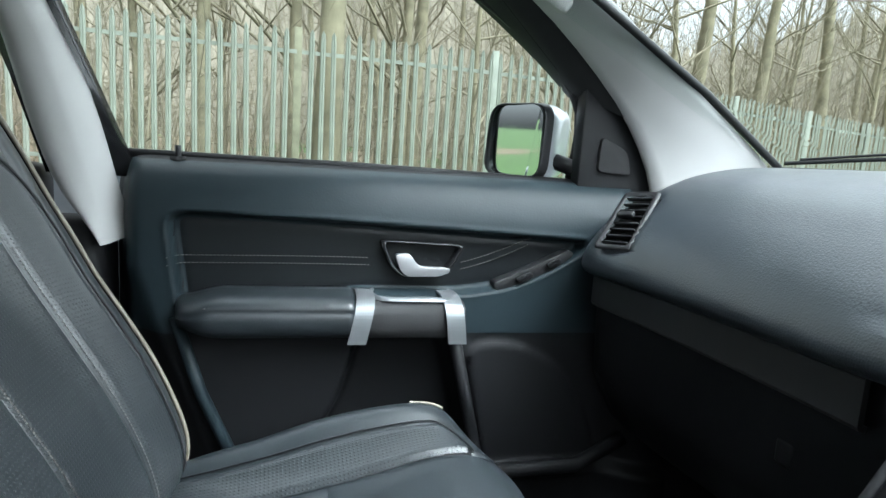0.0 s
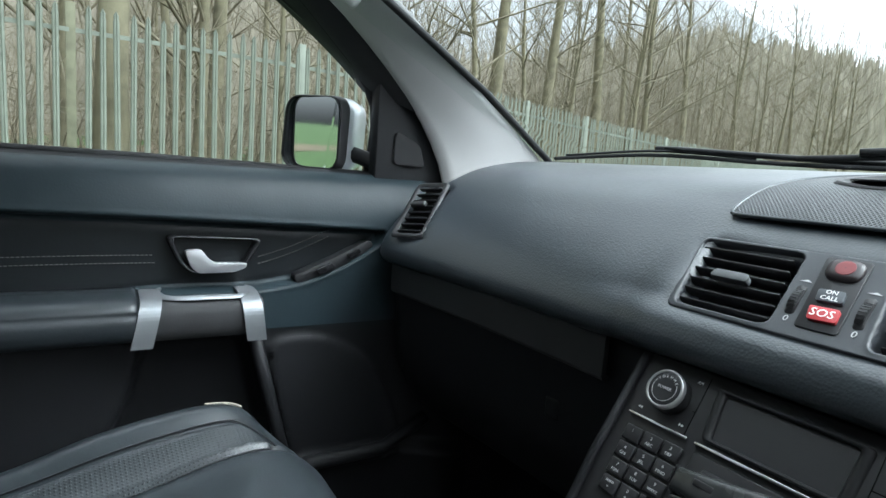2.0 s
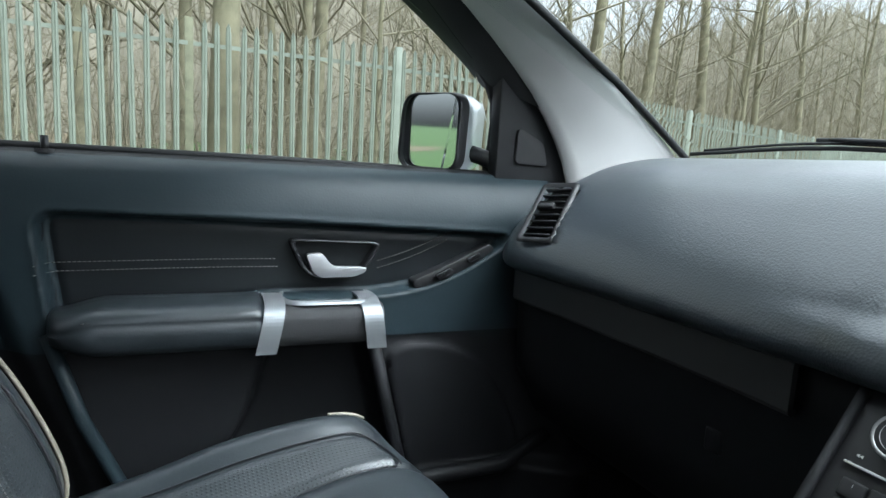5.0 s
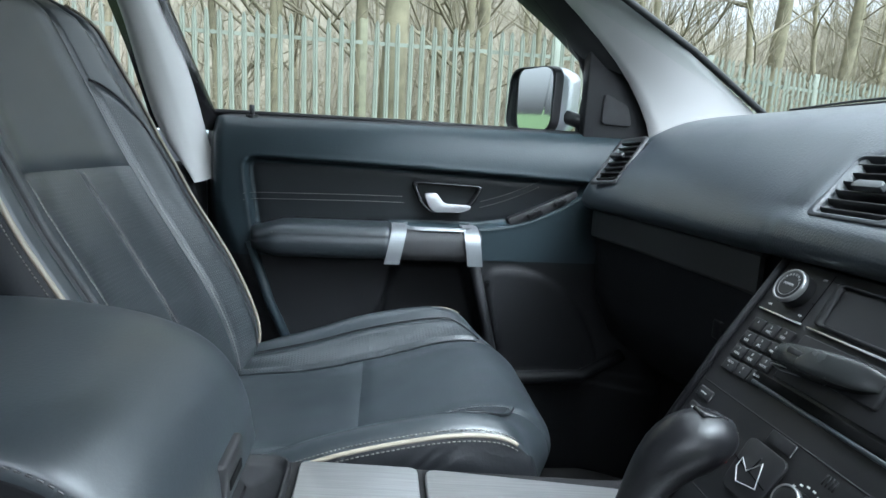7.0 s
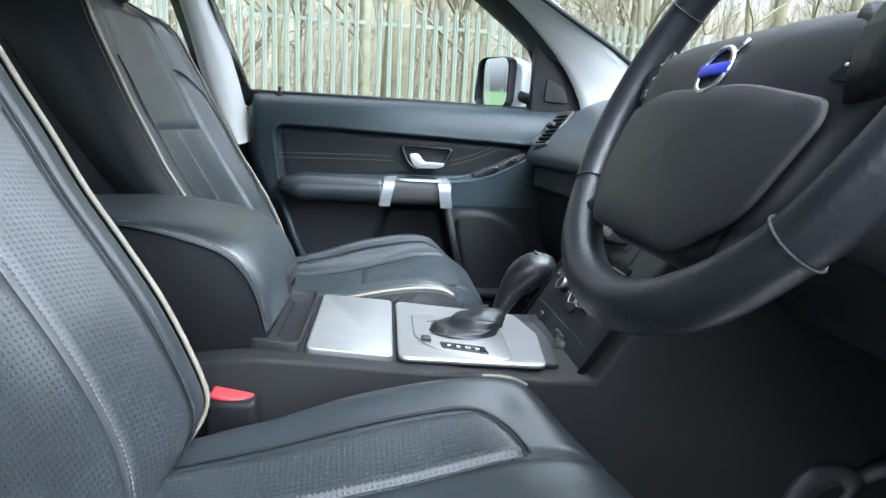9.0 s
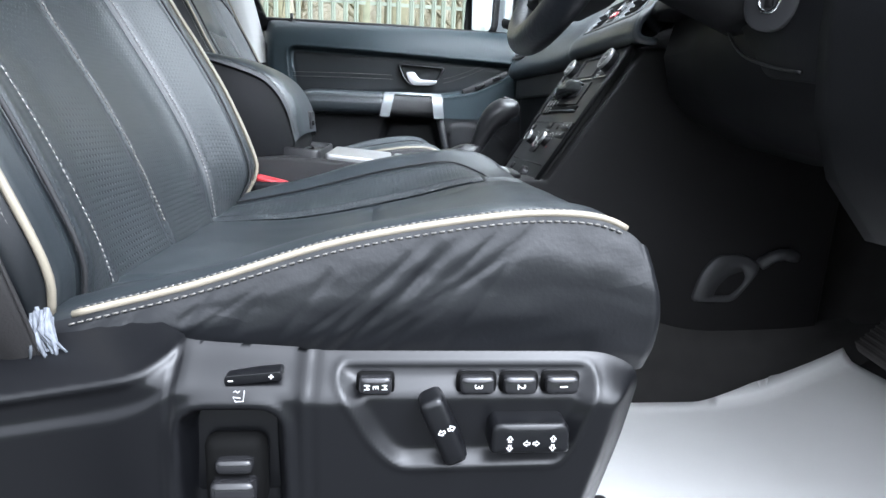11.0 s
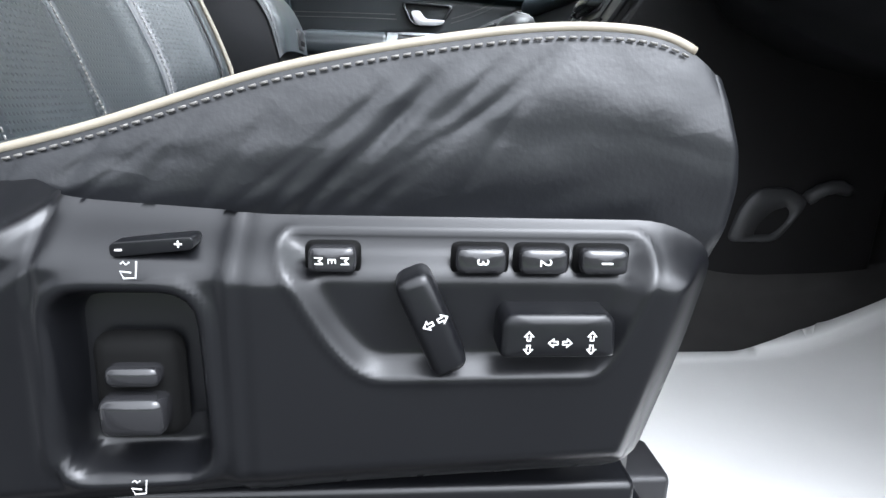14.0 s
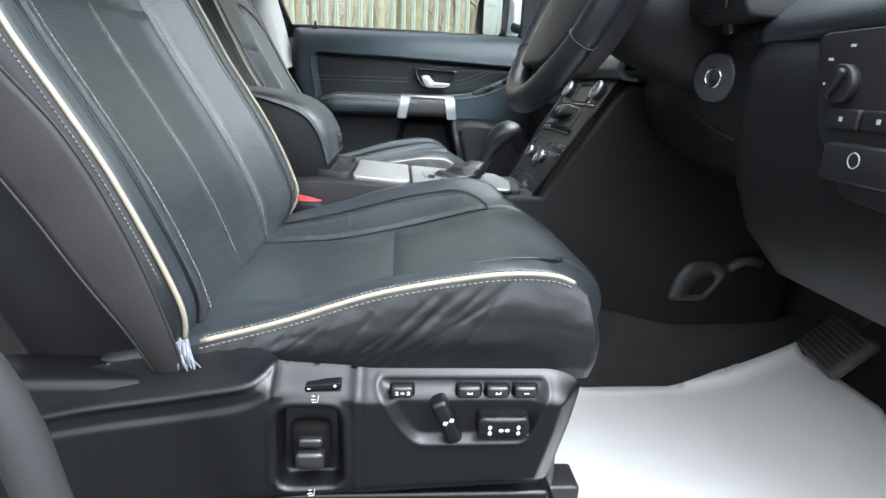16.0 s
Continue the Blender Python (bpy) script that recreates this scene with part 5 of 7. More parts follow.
# torn, frayed end of the driver's piping
rng_f = random.Random(9)
bm = bmesh.new()
for k in range(26):
    p = Vector((0.024 + rng_f.uniform(-0.004, 0.004), -0.664 + rng_f.uniform(-0.004, 0.002), 0.800 + rng_f.uniform(-0.004, 0.003)))
    q = p + Vector((rng_f.uniform(0.002, 0.012), rng_f.uniform(-0.010, -0.002), rng_f.uniform(-0.030, -0.012)))
    add(bm, tube([p, p.lerp(q, 0.5) + Vector((rng_f.uniform(-0.004, 0.002), -0.003, 0)), q], [0.0011, 0.0015, 0.0006], 5))
fray = part("frayed_end", bm, mat("frayed pale lining", (0.13, 0.14, 0.16), 0.8, tone=0.4, tone_size=200), driver, "frayed pale lining at the torn seam")
fray.matrix_parent_inverse = driver.matrix_world.inverted()

# lap belt webbing running down past the driver's backrest
BELT_RUN = [((-0.300, -0.745, 1.330), (-0.345, -0.745, 1.310)), ((-0.190, -0.715, 1.165), (-0.228, -0.716, 1.130)), ((-0.071, -0.690, 1.008), (-0.106, -0.692, 0.968)), ((-0.032, -0.686, 0.955), (-0.066, -0.690, 0.912)), ((-0.001, -0.684, 0.888), (-0.034, -0.689, 0.858)), ((0.020, -0.682, 0.820), (-0.008, -0.684, 0.812)), ((0.027, -0.672, 0.770), (0.006, -0.668, 0.764))]
inner, outer = curve_points([a for a, c in BELT_RUN], 40), curve_points([c for a, c in BELT_RUN], 40)
rows = [[a.lerp(c, k / 8) + Vector((0, -0.0025 * math.sin(math.pi * k / 8), 0)) for k in range(9)] for a, c in zip(inner, outer)]
WEB = mat("grey belt webbing", (0.017, 0.016, 0.016), 0.6, spec=0.3, grain=0.6, grain_size=700, tone=0.25, tone_size=18)
sb = thing("seat_belt", "dark grey seat belt webbing beside the driver seat", "seat belt")
part("webbing", solid(sheet(rows), 0.0014), WEB, sb)
part("selvedge", tube(inner, 0.0011, 6), WEB, sb)
part("selvedge", tube(outer, 0.0011, 6), WEB, sb)

# ---- driver seat side shield with switches ----
guard = thing("seat_side_shield", "satin black seat valance with power seat switches", "seat switch panel")
OUT = rounded([(-0.20, 0.64), (-0.20, 0.735), (-0.04, 0.778), (0.075, 0.796), (0.105, 0.790), (0.17, 0.786), (0.320, 0.786), (0.342, 0.775), (0.334, 0.735), (0.3185, 0.680), (0.20, 0.674)], 0.012)
DISH = rounded([(0.176, 0.780), (0.312, 0.780), (0.298, 0.742), (0.292, 0.733), (0.208, 0.732), (0.196, 0.745)], 0.008)
WELL = rounded([(0.101, 0.762), (0.150, 0.762), (0.152, 0.690), (0.098, 0.690)], 0.013)


def shield_y(x, z):
    y = -0.700
    e = outline_distance(OUT, x, z)
    y += 0.022 * smoothstep(-0.022, 0.004, e)
    d = outline_distance(DISH, x, z)
    y += 0.006 * smoothstep(0.003, -0.007, d) - 0.0010 * math.exp(-(((d - 0.002) / 0.0016) ** 2))
    d = outline_distance(WELL, x, z)
    y += 0.016 * smoothstep(0.001, -0.006, d) - 0.0022 * math.exp(-(((d - 0.003) / 0.003) ** 2))
    # sloping shelf to the rear, with a soft ridge and a step below it
    ridge = lerp_table([(-0.2, 0.715), (-0.06, 0.752), (0.04, 0.768), (0.08, 0.776), (0.10, 0.788)], x)
    shelf = smoothstep(0.104, 0.094, x)
    y += shelf * (0.9 * max(0.0, z - ridge) * smoothstep(0.0, 0.006, z - ridge) + 0.0035 * smoothstep(-0.018, -0.010, z - ridge) * smoothstep(0.004, -0.004, z - ridge))
    # joints at both sides of the lumbar switch panel
    y += 0.0018 * math.exp(-(((x - 0.0965 - 0.05 * (z - 0.73) ** 2) / 0.0012) ** 2)) * smoothstep(0.683, 0.69, z)
    y -= 0.0024 * math.exp(-(((x - 0.1610) / 0.0035) ** 2))
    y -= 0.003 * smoothstep(0.16, 0.17, x)
    return y


part("moulding", patch(shield_y, OUT, -0.205, 0.347, 0.635, 0.80, 0.0017), SHIELD, guard, "satin black moulded valance")
part("top_ledge", box(-0.19, 0.325, -0.685, -0.63, 0.70, 0.775, 0.01), SHIELD, guard)
part("lower_rail", box(-0.15, 0.325, -0.680, -0.62, 0.632, 0.668, 0.004), SHIELD, guard)
part("rail_end", box(0.30, 0.336, -0.682, -0.63, 0.626, 0.648, 0.003), SHIELD, guard)
part("rail_slot", box(0.310, 0.330, -0.6835, -0.678, 0.634, 0.640, 0.0008), SHADE_BLACK, guard)
part("rail_foot", box(0.29, 0.340, -0.688, -0.62, 0.50, 0.622, 0.004), VINYL_DARK, guard)


def cap(outline, y0, y1, lean):
    """A raised switch cap: rounded shoulders and a face that leans back, its foot standing out further."""
    cx1 = sum(q[0] for q in outline) / len(outline)
    cz1 = sum(q[1] for q in outline) / len(outline)
    rows = []
    for k, y in ((1.0, y0), (1.0, y1 + 0.003), (0.97, y1 + 0.0012), (0.88, y1), (0.45, y1 - 0.0004), (0.02, y1 - 0.0005)):
        rows.append([(cx1 + (a - cx1) * k, y + (lean * (c - cz1) * k if y != y0 else 0.0), cz1 + (c - cz1) * k) for a, c in outline])
    return sheet(rows, close_u=True)


def button(x0, x1, z0, z1, text):
    # near-black plate round the button paints the shade of its recess
    part("button_recess", prism(rounded([(x0 - 0.0014, z0 - 0.0014), (x1 + 0.0014, z0 - 0.0014), (x1 + 0.0014, z1 + 0.0010), (x0 - 0.0014, z1 + 0.0010)], 0.003), -0.002, "y", -0.6930, 0.0), SHADE_BLACK, guard)
    b = part("memory_button", cap(rounded([(x0, z0), (x1, z0), (x1, z1), (x0, z1)], 0.0026), -0.6885, -0.7000, 0.16), GLOSS, guard, "gloss black memory button")
    for k, ch in enumerate(text):
        x = (x0 + x1) / 2 + (k - (len(text) - 1) / 2) * 0.0044
        words(ch, 0.0060 if len(text) == 1 else 0.0040, WHITE, Matrix.Translation((x, -0.7009, (z0 + z1) / 2)) @ Matrix(((-1, 0, 0, 0), (0, 0, -1, 0), (0, -1, 0, 0), (0, 0, 0, 1))) @ pose(0, 0, 0, 0, 0, 90), "writing", b)


for x0, x1, text in ((0.188, 0.2045, "MEM"), (0.239, 0.257, "3"), (0.2615, 0.279, "2"), (0.2835, 0.301, "1")):
    button(x0, x1, 0.7695, 0.7785, text)
lv = part("recline_lever", moved(box(-0.0065, 0.0065, -0.012, 0.006, -0.019, 0.019, 0.004, 3), pose(0.2305, -0.700, 0.754, 0, -24, 0)), SHIELD, guard, "black recline lever")
sl = part("slide_switch", cap(rounded([(0.2540, 0.7430), (0.2950, 0.7430), (0.2945, 0.7555), (0.2920, 0.7585), (0.2570, 0.7585), (0.2545, 0.7555)], 0.002), -0.694, -0.7115, 0.10), SHIELD, guard, "black seat slide switch")


def arrow(x, y, z, ang, size, parent):
    """A pair of outlined arrowheads pointing both ways."""
    bm = bmesh.new()
    for sgn in (1, -1):
        pts = [(0.15, -0.18), (0.15, 0.18), (0.5, 0.18), (0.5, 0.42), (1.0, 0), (0.5, -0.42), (0.5, -0.18)]
        ins = [(0.25, -0.08), (0.25, 0.08), (0.6, 0.08), (0.6, 0.2), (0.82, 0), (0.6, -0.2), (0.6, -0.08)]
        a = [bm.verts.new((sgn * p * size, 0, q * size)) for p, q in pts]
        b = [bm.verts.new((sgn * p * size, 0, q * size)) for p, q in ins]
        for i in range(7):
            bm.faces.new((a[i - 1], a[i], b[i], b[i - 1]))
    moved(bm, pose(x, y, z, 0, ang, 0))
    part("arrow_mark", bm, WHITE, parent, smooth=False)


arrow(0.2315, -0.7125, 0.7565, -28, 0.0048, lv)
arrow(0.2745, -0.7125, 0.7490, 0, 0.0044, sl)
arrow(0.2635, -0.7125, 0.7490, 90, 0.0044, sl)
arrow(0.2855, -0.7125, 0.7490, 90, 0.0044, sl)
rk = part("lumbar_rocker", prism(rounded([(0.1225, 0.7735), (0.1500, 0.7765), (0.1500, 0.7810), (0.1225, 0.7785)], 0.002), -0.01, "y", -0.6875, 0.0015), SHIELD, guard)
part("plus_mark", add(box(0.1440, 0.1464, -0.6981, -0.6977, 0.7783, 0.7788), box(0.14495, 0.14545, -0.6981, -0.6977, 0.7774, 0.7797)), WHITE, rk, smooth=False)
part("minus_mark", box(0.1245, 0.1268, -0.6981, -0.6977, 0.7760, 0.7765), WHITE, rk, smooth=False)
hs = part("lumbar_switch", moved(box(-0.016, 0.016, -0.007, 0.007, -0.021, 0.021, 0.007, 3), pose(0.125, -0.688, 0.7225)), SHADE_BLACK, guard, "black lumbar switch")
part("switch_tip", moved(box(-0.0095, 0.0095, -0.006, 0.006, -0.004, 0.004, 0.003, 3), pose(0.126, -0.695, 0.730)), GLOSS, hs)
part("switch_pad", moved(box(-0.0115, 0.0115, -0.008, 0.006, -0.0075, 0.0075, 0.004, 3), pose(0.1255, -0.696, 0.7155)), GLOSS, hs)


def seat_icon(x, z, parent):
    """A small printed seat with an air wave beside it."""
    bm = tube([(0.0036, 0, 0.0042), (0.0026, 0, -0.0036), (-0.0026, 0, -0.0040), (-0.0040, 0, -0.0006), (0.0008, 0, -0.0012)], 0.00045, 5)
    add(bm, tube([(-0.0034, 0, 0.0030), (-0.0022, 0, 0.0040), (-0.0010, 0, 0.0026), (0.0004, 0, 0.0038)], 0.0004, 5))
    part("seat_mark", moved(bm, pose(x, -0.7036, z) @ Matrix.Scale(0.72, 4)), GREY_PRINT, parent, smooth=False)


seat_icon(0.131, 0.771, guard)
seat_icon(0.1265, 0.6885, guard)

# ---- centre console and armrest ----
con = thing("centre_console", "black centre console with brushed aluminium top", "console")
bm = prism([(-0.26, 0.50), (-0.26, 0.80), (0.02, 0.842), (0.06, 0.845), (0.11, 0.842), (0.38, 0.822), (0.434, 0.822), (0.560, 1.014), (0.64, 1.016), (0.9, 1.0), (0.9, 0.50)], 0.242, "y", -0.130, 0.006)
part("body", bm, mat("black console vinyl", (0.0115, 0.011, 0.0115), 0.6, grain=0.3, grain_size=420, spec=0.22), con, "dark console body")
part("cubby_lid", prism(rounded([(0.112, 0.098), (0.208, 0.098), (0.208, -0.112), (0.112, -0.108)], 0.008), 0.010, "z", 0, 0.003), ALU, con, "brushed aluminium cubby lid").matrix_world = pose(0, 0, 0.8485, 0, 4.5, 0)
part("shift_surround", prism(rounded([(0.214, 0.098), (0.385, 0.080), (0.40, 0.0), (0.385, -0.108), (0.214, -0.113)], 0.012), 0.006, "z", 0, 0.002), ALU, con, "brushed aluminium shifter surround").matrix_world = pose(0, 0, 0.8485, 0, 3.5, 0)
part("shift_plate", prism(rounded([(0.234, 0.040), (0.345, 0.046), (0.352, 0.0), (0.346, -0.104), (0.300, -0.100), (0.250, -0.078), (0.234, -0.045)], 0.014), 0.005, "z", 0, 0.002), SILVERED, con).matrix_world = pose(0, 0, 0.8515, 0, 3.5, 0)
part("indicator", prism(rounded([(0.264, -0.062), (0.318, -0.070), (0.320, -0.092), (0.266, -0.082)], 0.003), 0.003, "z", 0, 0.001), GLOSS, con).matrix_world = pose(0, 0, 0.8545, 0, 3.5, 0)
for i, ch in enumerate("PRND"):
    words(ch, 0.008, WHITE, pose(0.2745 + 0.011 * i, -0.0745 - 0.0018 * i, 0.8411 - 0.0007 * i, 0, 3.5, 0), "gear_letter", con)
part("shift_button", moved(box(-0.006, 0.006, -0.006, 0.006, 0, 0.004, 0.0015), pose(0.248, -0.058, 0.8418, 0, 3.5, 0)), PLASTIC, con)
trough = rounded([(0.046, 0.098), (0.106, 0.098), (0.106, -0.110), (0.046, -0.100)], 0.014)
rows = [[(0.076 + (a - 0.076) * k, b * (1 - (1 - k) * 0.35), z - 0.06 * (a - 0.076)) for a, b in trough] for k, z in ((1.0, 0.836), (1.0, 0.853), (0.965, 0.8560), (0.92, 0.8555), (0.88, 0.8505), (0.80, 0.8478), (0.02, 0.8476))]
tray = part("cup_tray", sheet(rows, close_u=True), PLASTIC, con, "black moulded cup tray")
part("tray_rib", tube(curve_points([(0.060, 0.070, 0.8505), (0.064, 0.0, 0.8505), (0.060, -0.075, 0.8505)], 12), 0.0016, 6), PLASTIC, tray)
well = rounded([(0.372, 0.055), (0.408, 0.060), (0.412, 0.0), (0.404, -0.098), (0.378, -0.094), (0.366, -0.030)], 0.012)
part("coin_pocket", prism(well, 0.006, "z", 0.0, 0.002), RUBBER, con, "dark rubber-lined pocket").matrix_world = pose(0, 0, 0.8465, 0, 3.5, 0)
# gear lever
gear = thing("gear_lever", "black leather gear lever with a folded gaiter", "gear lever")
rows = []
for i in range(33):
    t = i / 32
    cx1 = 0.288 + 0.052 * t ** 1.3
    rx, ry = 0.047 * (1 - t) ** 0.6 + 0.009, 0.025 * (1 - t) ** 0.65 + 0.009
    z = 0.837 + 0.030 * t ** 1.6
    rows.append([(cx1 + rx * math.copysign(abs(math.cos(a)) ** 0.85, math.cos(a)) * (1 + 0.05 * math.sin(5 * a + 5 * t)), -0.014 + 0.014 * t + ry * math.sin(a) * (1 + 0.06 * math.cos(4 * a - 3 * t)), z + 0.0030 * math.sin(3 * a + 9 * t) * (1 - t) + 0.0022 * math.sin(22 * t + 1.5 * math.cos(a)) * math.sin(math.pi * t)) for a in [2 * math.pi * k / 40 for k in range(40)]])
part("gaiter", sheet(rows, close_u=True), GAITER, gear, "folded black leather gaiter")
part("knob", tube(curve_points([(0.342, 0.002, 0.848), (0.351, 0.0, 0.870), (0.361, -0.002, 0.892), (0.373, -0.004, 0.910), (0.387, -0.006, 0.920), (0.401, -0.008, 0.921), (0.411, -0.009, 0.915)], 16), [0.009, 0.010, 0.0113, 0.0128, 0.0145, 0.0163, 0.0182, 0.0198, 0.0210, 0.0217, 0.0217, 0.0210, 0.0194, 0.0172, 0.0118, 0.002], 20), KNOB, gear, "black leather gear knob")
part("knob_cap", moved(box(-0.010, 0.010, -0.007, 0.007, -0.002, 0.002, 0.0018, 3), pose(0.395, -0.007, 0.9395, 0, 14, 0)), GLOSS, gear, "gloss cap on the knob")
# armrest box
arm = thing("storage_box", "padded black leather lidded storage box with pale stitching", "console box")
ARM_TOP = [(-0.30, 0.972), (-0.2, 0.982), (-0.11, 0.986), (-0.05, 0.984), (0.012, 0.974), (0.052, 0.951), (0.074, 0.915), (0.080, 0.876)]
ARM_SEAM = [(-0.30, 0.965), (-0.2, 0.973), (-0.12, 0.979), (-0.065, 0.975), (-0.013, 0.963), (0.030, 0.946), (0.056, 0.913), (0.070, 0.864)]
tt = [[(i / 7, p[k]) for i, p in enumerate(ARM_TOP)] for k in (0, 1)]
ts = [[(i / 7, p[k]) for i, p in enumerate(ARM_SEAM)] for k in (0, 1)]
rows = []
for i in range(41):
    s = i / 40
    top, seam = Vector((lerp_table(tt[0], s), 0, lerp_table(tt[1], s))), Vector((lerp_table(ts[0], s), 0, lerp_table(ts[1], s) - 0.0))
    row = []
    for j in range(21):
        a = math.pi * j / 20
        k = math.sin(a) ** 0.55
        p = seam.lerp(top, k)
        row.append((p.x, -0.104 * math.copysign(abs(math.cos(a)) ** 0.6, math.cos(a)), p.z))
    rows.append(row)
part("pad", sheet(rows), LEATHER, arm, "padded leather lid")
side = [(-0.30, 0.80), (-0.30, 0.98)] + [(lerp_table(ts[0], i / 20), lerp_table(ts[1], i / 20) - 0.001) for i in range(3, 21)] + [(0.066, 0.845)]
part("box", prism(side, 0.20, "y", -0.100, 0.004), VINYL_DARK, arm)
part("stitching", stitches([(lerp_table(ts[0], i / 60) + 0.002, -0.1045, lerp_table(ts[1], i / 60) + 0.006) for i in range(4, 60)], 0.0030, 0.0020, 0.0005), LEATHER_THREAD, arm)
part("latch", box(0.068, 0.0815, -0.012, 0.034, 0.880, 0.908, 0.003), PLASTIC, arm)
part("latch_slot", box(0.078, 0.0825, -0.004, 0.026, 0.886, 0.893, 0.001), SHADE_BLACK, arm)
# belt buckle
bk = thing("belt_buckle", "seat belt buckle with a red release button", "seat belt")
part("body", moved(box(-0.026, 0.024, -0.018, 0.010, -0.06, 0.0, 0.007, 3), pose(0.047, -0.150, 0.813)), VINYL_DARK, bk)
part("release_button", moved(box(-0.022, 0.020, -0.012, 0.005, -0.004, 0.004, 0.003), pose(0.047, -0.150, 0.8135, 12, 12, 0)), RED, bk, "red release button")

# ---- centre stack ----
stk = thing("centre_stack", "black radio and climate control stack", "control panel")
S0 = Vector((0.5477, 0.0242, 1.0155))
SD = Vector((-0.532, 0, -0.847)).normalized()
SN = Vector((-0.847, 0, 0.532)).normalized()
STACK = Matrix(((0, -SD.x, SN.x, S0.x), (-1, 0, 0, S0.y), (0, -SD.z, SN.z, S0.z), (0, 0, 0, 1))) @ Matrix.Diagonal((1.036, 1.026, 1.0, 1.0))
# in this frame: x to the driver's side, y up the slope, z out of it
FASCIA = rounded([(-0.116, 0.006), (0.130, 0.006), (0.129, -0.09), (0.122, -0.240), (-0.112, -0.240), (-0.118, -0.09)], 0.006)
part("stack_body", prism([(0.560, 1.018), (0.436, 0.820), (0.60, 0.80), (0.70, 1.02)], 0.225, "y", -0.090, 0.003), VINYL_DARK, stk)


def on_stack(name, bm, material, parent=stk, label="", smooth=True):
    return part(name, moved(bm, STACK), material, parent, label, smooth)


on_stack("fascia", prism(FASCIA, -0.02, "z", 0, 0.003), PLASTIC, stk, "matt black fascia")
for sgn in (-1, 1):
    w = 0.016 if sgn > 0 else 0.0
    on_stack("side_rail", tube([(sgn * 0.118 + w, 0.004, 0.001), (sgn * 0.1195 + w * 0.8, -0.09, 0.002), (sgn * 0.113 + w * 0.8, -0.240, 0.001)], 0.004), VINYL_DARK, stk)


def knob(x, y, r, h, label):
    k = on_stack("rotary_knob", moved(disc(r, h), pose(x, y, 0)), PLASTIC, stk, label)
    rows = [[(x + q * math.cos(a), y + q * math.sin(a), z) for a in [2 * math.pi * i / 32 for i in range(32)]] for q, z in ((r * 1.01, h - 0.004), (r * 1.01, h), (r * 0.92, h + 0.001), (r * 0.84, h - 0.0005))]
    on_stack("knob_ring", sheet(rows, close_u=True), SILVERED, k, "silver ring")
    return k


def arc_words(text, size, cx0, cy0, r, step, parent):
    """Letters set round the top of a knob's face."""
    for k, ch in enumerate(text):
        a = (k - (len(text) - 1) / 2) * step
        words(ch, size, GREY_PRINT, STACK @ pose(cx0 + r * math.sin(radians(a)), cy0 + r * math.cos(radians(a)), 0.0134, 0, 0, -a), "writing", parent)


for kx, ky, kr, label, upper, step, lower in ((-0.082, -0.0205, 0.0152, "black volume knob with a silver ring", "VOLUME", 20, "POWER"), (0.0885, -0.0200, 0.0165, "black selector knob with a silver ring", "SELECTOR", 17, "SOUND")):
    v = knob(kx, ky, kr, 0.013, label)
    arc_words(upper, 0.0031, kx, ky, kr * 0.64, step, v)
    words(lower, 0.0034, GREY_PRINT, STACK @ pose(kx, ky + 0.0004, 0.0134), "writing", v)
    on_stack("print_ring", tube([(kx + kr * 0.66 * math.cos(q), ky + kr * 0.66 * math.sin(q), 0.0133) for q in [radians(150 + 8 * i) for i in range(31)]], 0.00022, 4), GREY_PRINT, v)
on_stack("display", prism(rounded([(-0.0427, -0.006), (0.0430, -0.006), (0.0420, -0.0385), (-0.0392, -0.0385)], 0.003), 0.0012, "z", -0.003, 0.0), SCREEN, stk, "dark radio display", smooth=False)
rows = []
ring_d = rounded([(-0.0430, -0.0055), (0.0435, -0.0055), (0.0422, -0.0390), (-0.0394, -0.0390)], 0.003)
for k, z in ((1.0, -0.0025), (1.0, 0.0010), (1.04, 0.0030), (1.14, 0.0034), (1.17, 0.0)):
    rows.append([(0.001 + (q - 0.001) * k, -0.022 + (w + 0.022) * k, z) for q, w in ring_d])
on_stack("display_hood", sheet(rows, close_u=True), PLASTIC, stk, "raised display surround")
for a, b in ((-0.108, -0.0545), (-0.0484, 0.0510), (0.0570, 0.110)):
    on_stack("silver_strip", box(a, b, -0.0472, -0.0450, 0.0, 0.0035, 0.0006), CHROME, stk, "thin silver strip")
for x0, x1, y0, y1 in ((-0.0595, -0.0590, -0.044, 0.002), (0.0548, 0.0553, -0.044, 0.002), (-0.0620, -0.0595, -0.0262, -0.0257), (0.0553, 0.0700, -0.0262, -0.0257)):
    on_stack("key_joint", box(x0, x1, y0, y1, 0.0, 0.0004), SHADE_BLACK, stk)
words("AM", 0.0032, GREY_PRINT, STACK @ pose(-0.0655, -0.004, 0.0004), "writing", stk)
words("PHONE", 0.0030, GREY_PRINT, STACK @ pose(0.0625, -0.004, 0.0004), "writing", stk)
words("ENTER", 0.0040, WHITE, STACK @ pose(0.0635, -0.0395, 0.0004), "writing", stk)
on_stack("phone_mark", tube([(0.0597, -0.0345, 0.0005), (0.0605, -0.0328, 0.0005), (0.0635, -0.0320, 0.0005), (0.0662, -0.0328, 0.0005), (0.0670, -0.0345, 0.0005)], 0.0005, 5), WHITE, stk)
on_stack("power_mark", tube([(0.0620 + 0.0016 * math.cos(q), -0.0170 + 0.0016 * math.sin(q), 0.0004) for q in [radians(30 * i) for i in range(12)]], 0.0003, 4, closed=True), GREY_PRINT, stk)
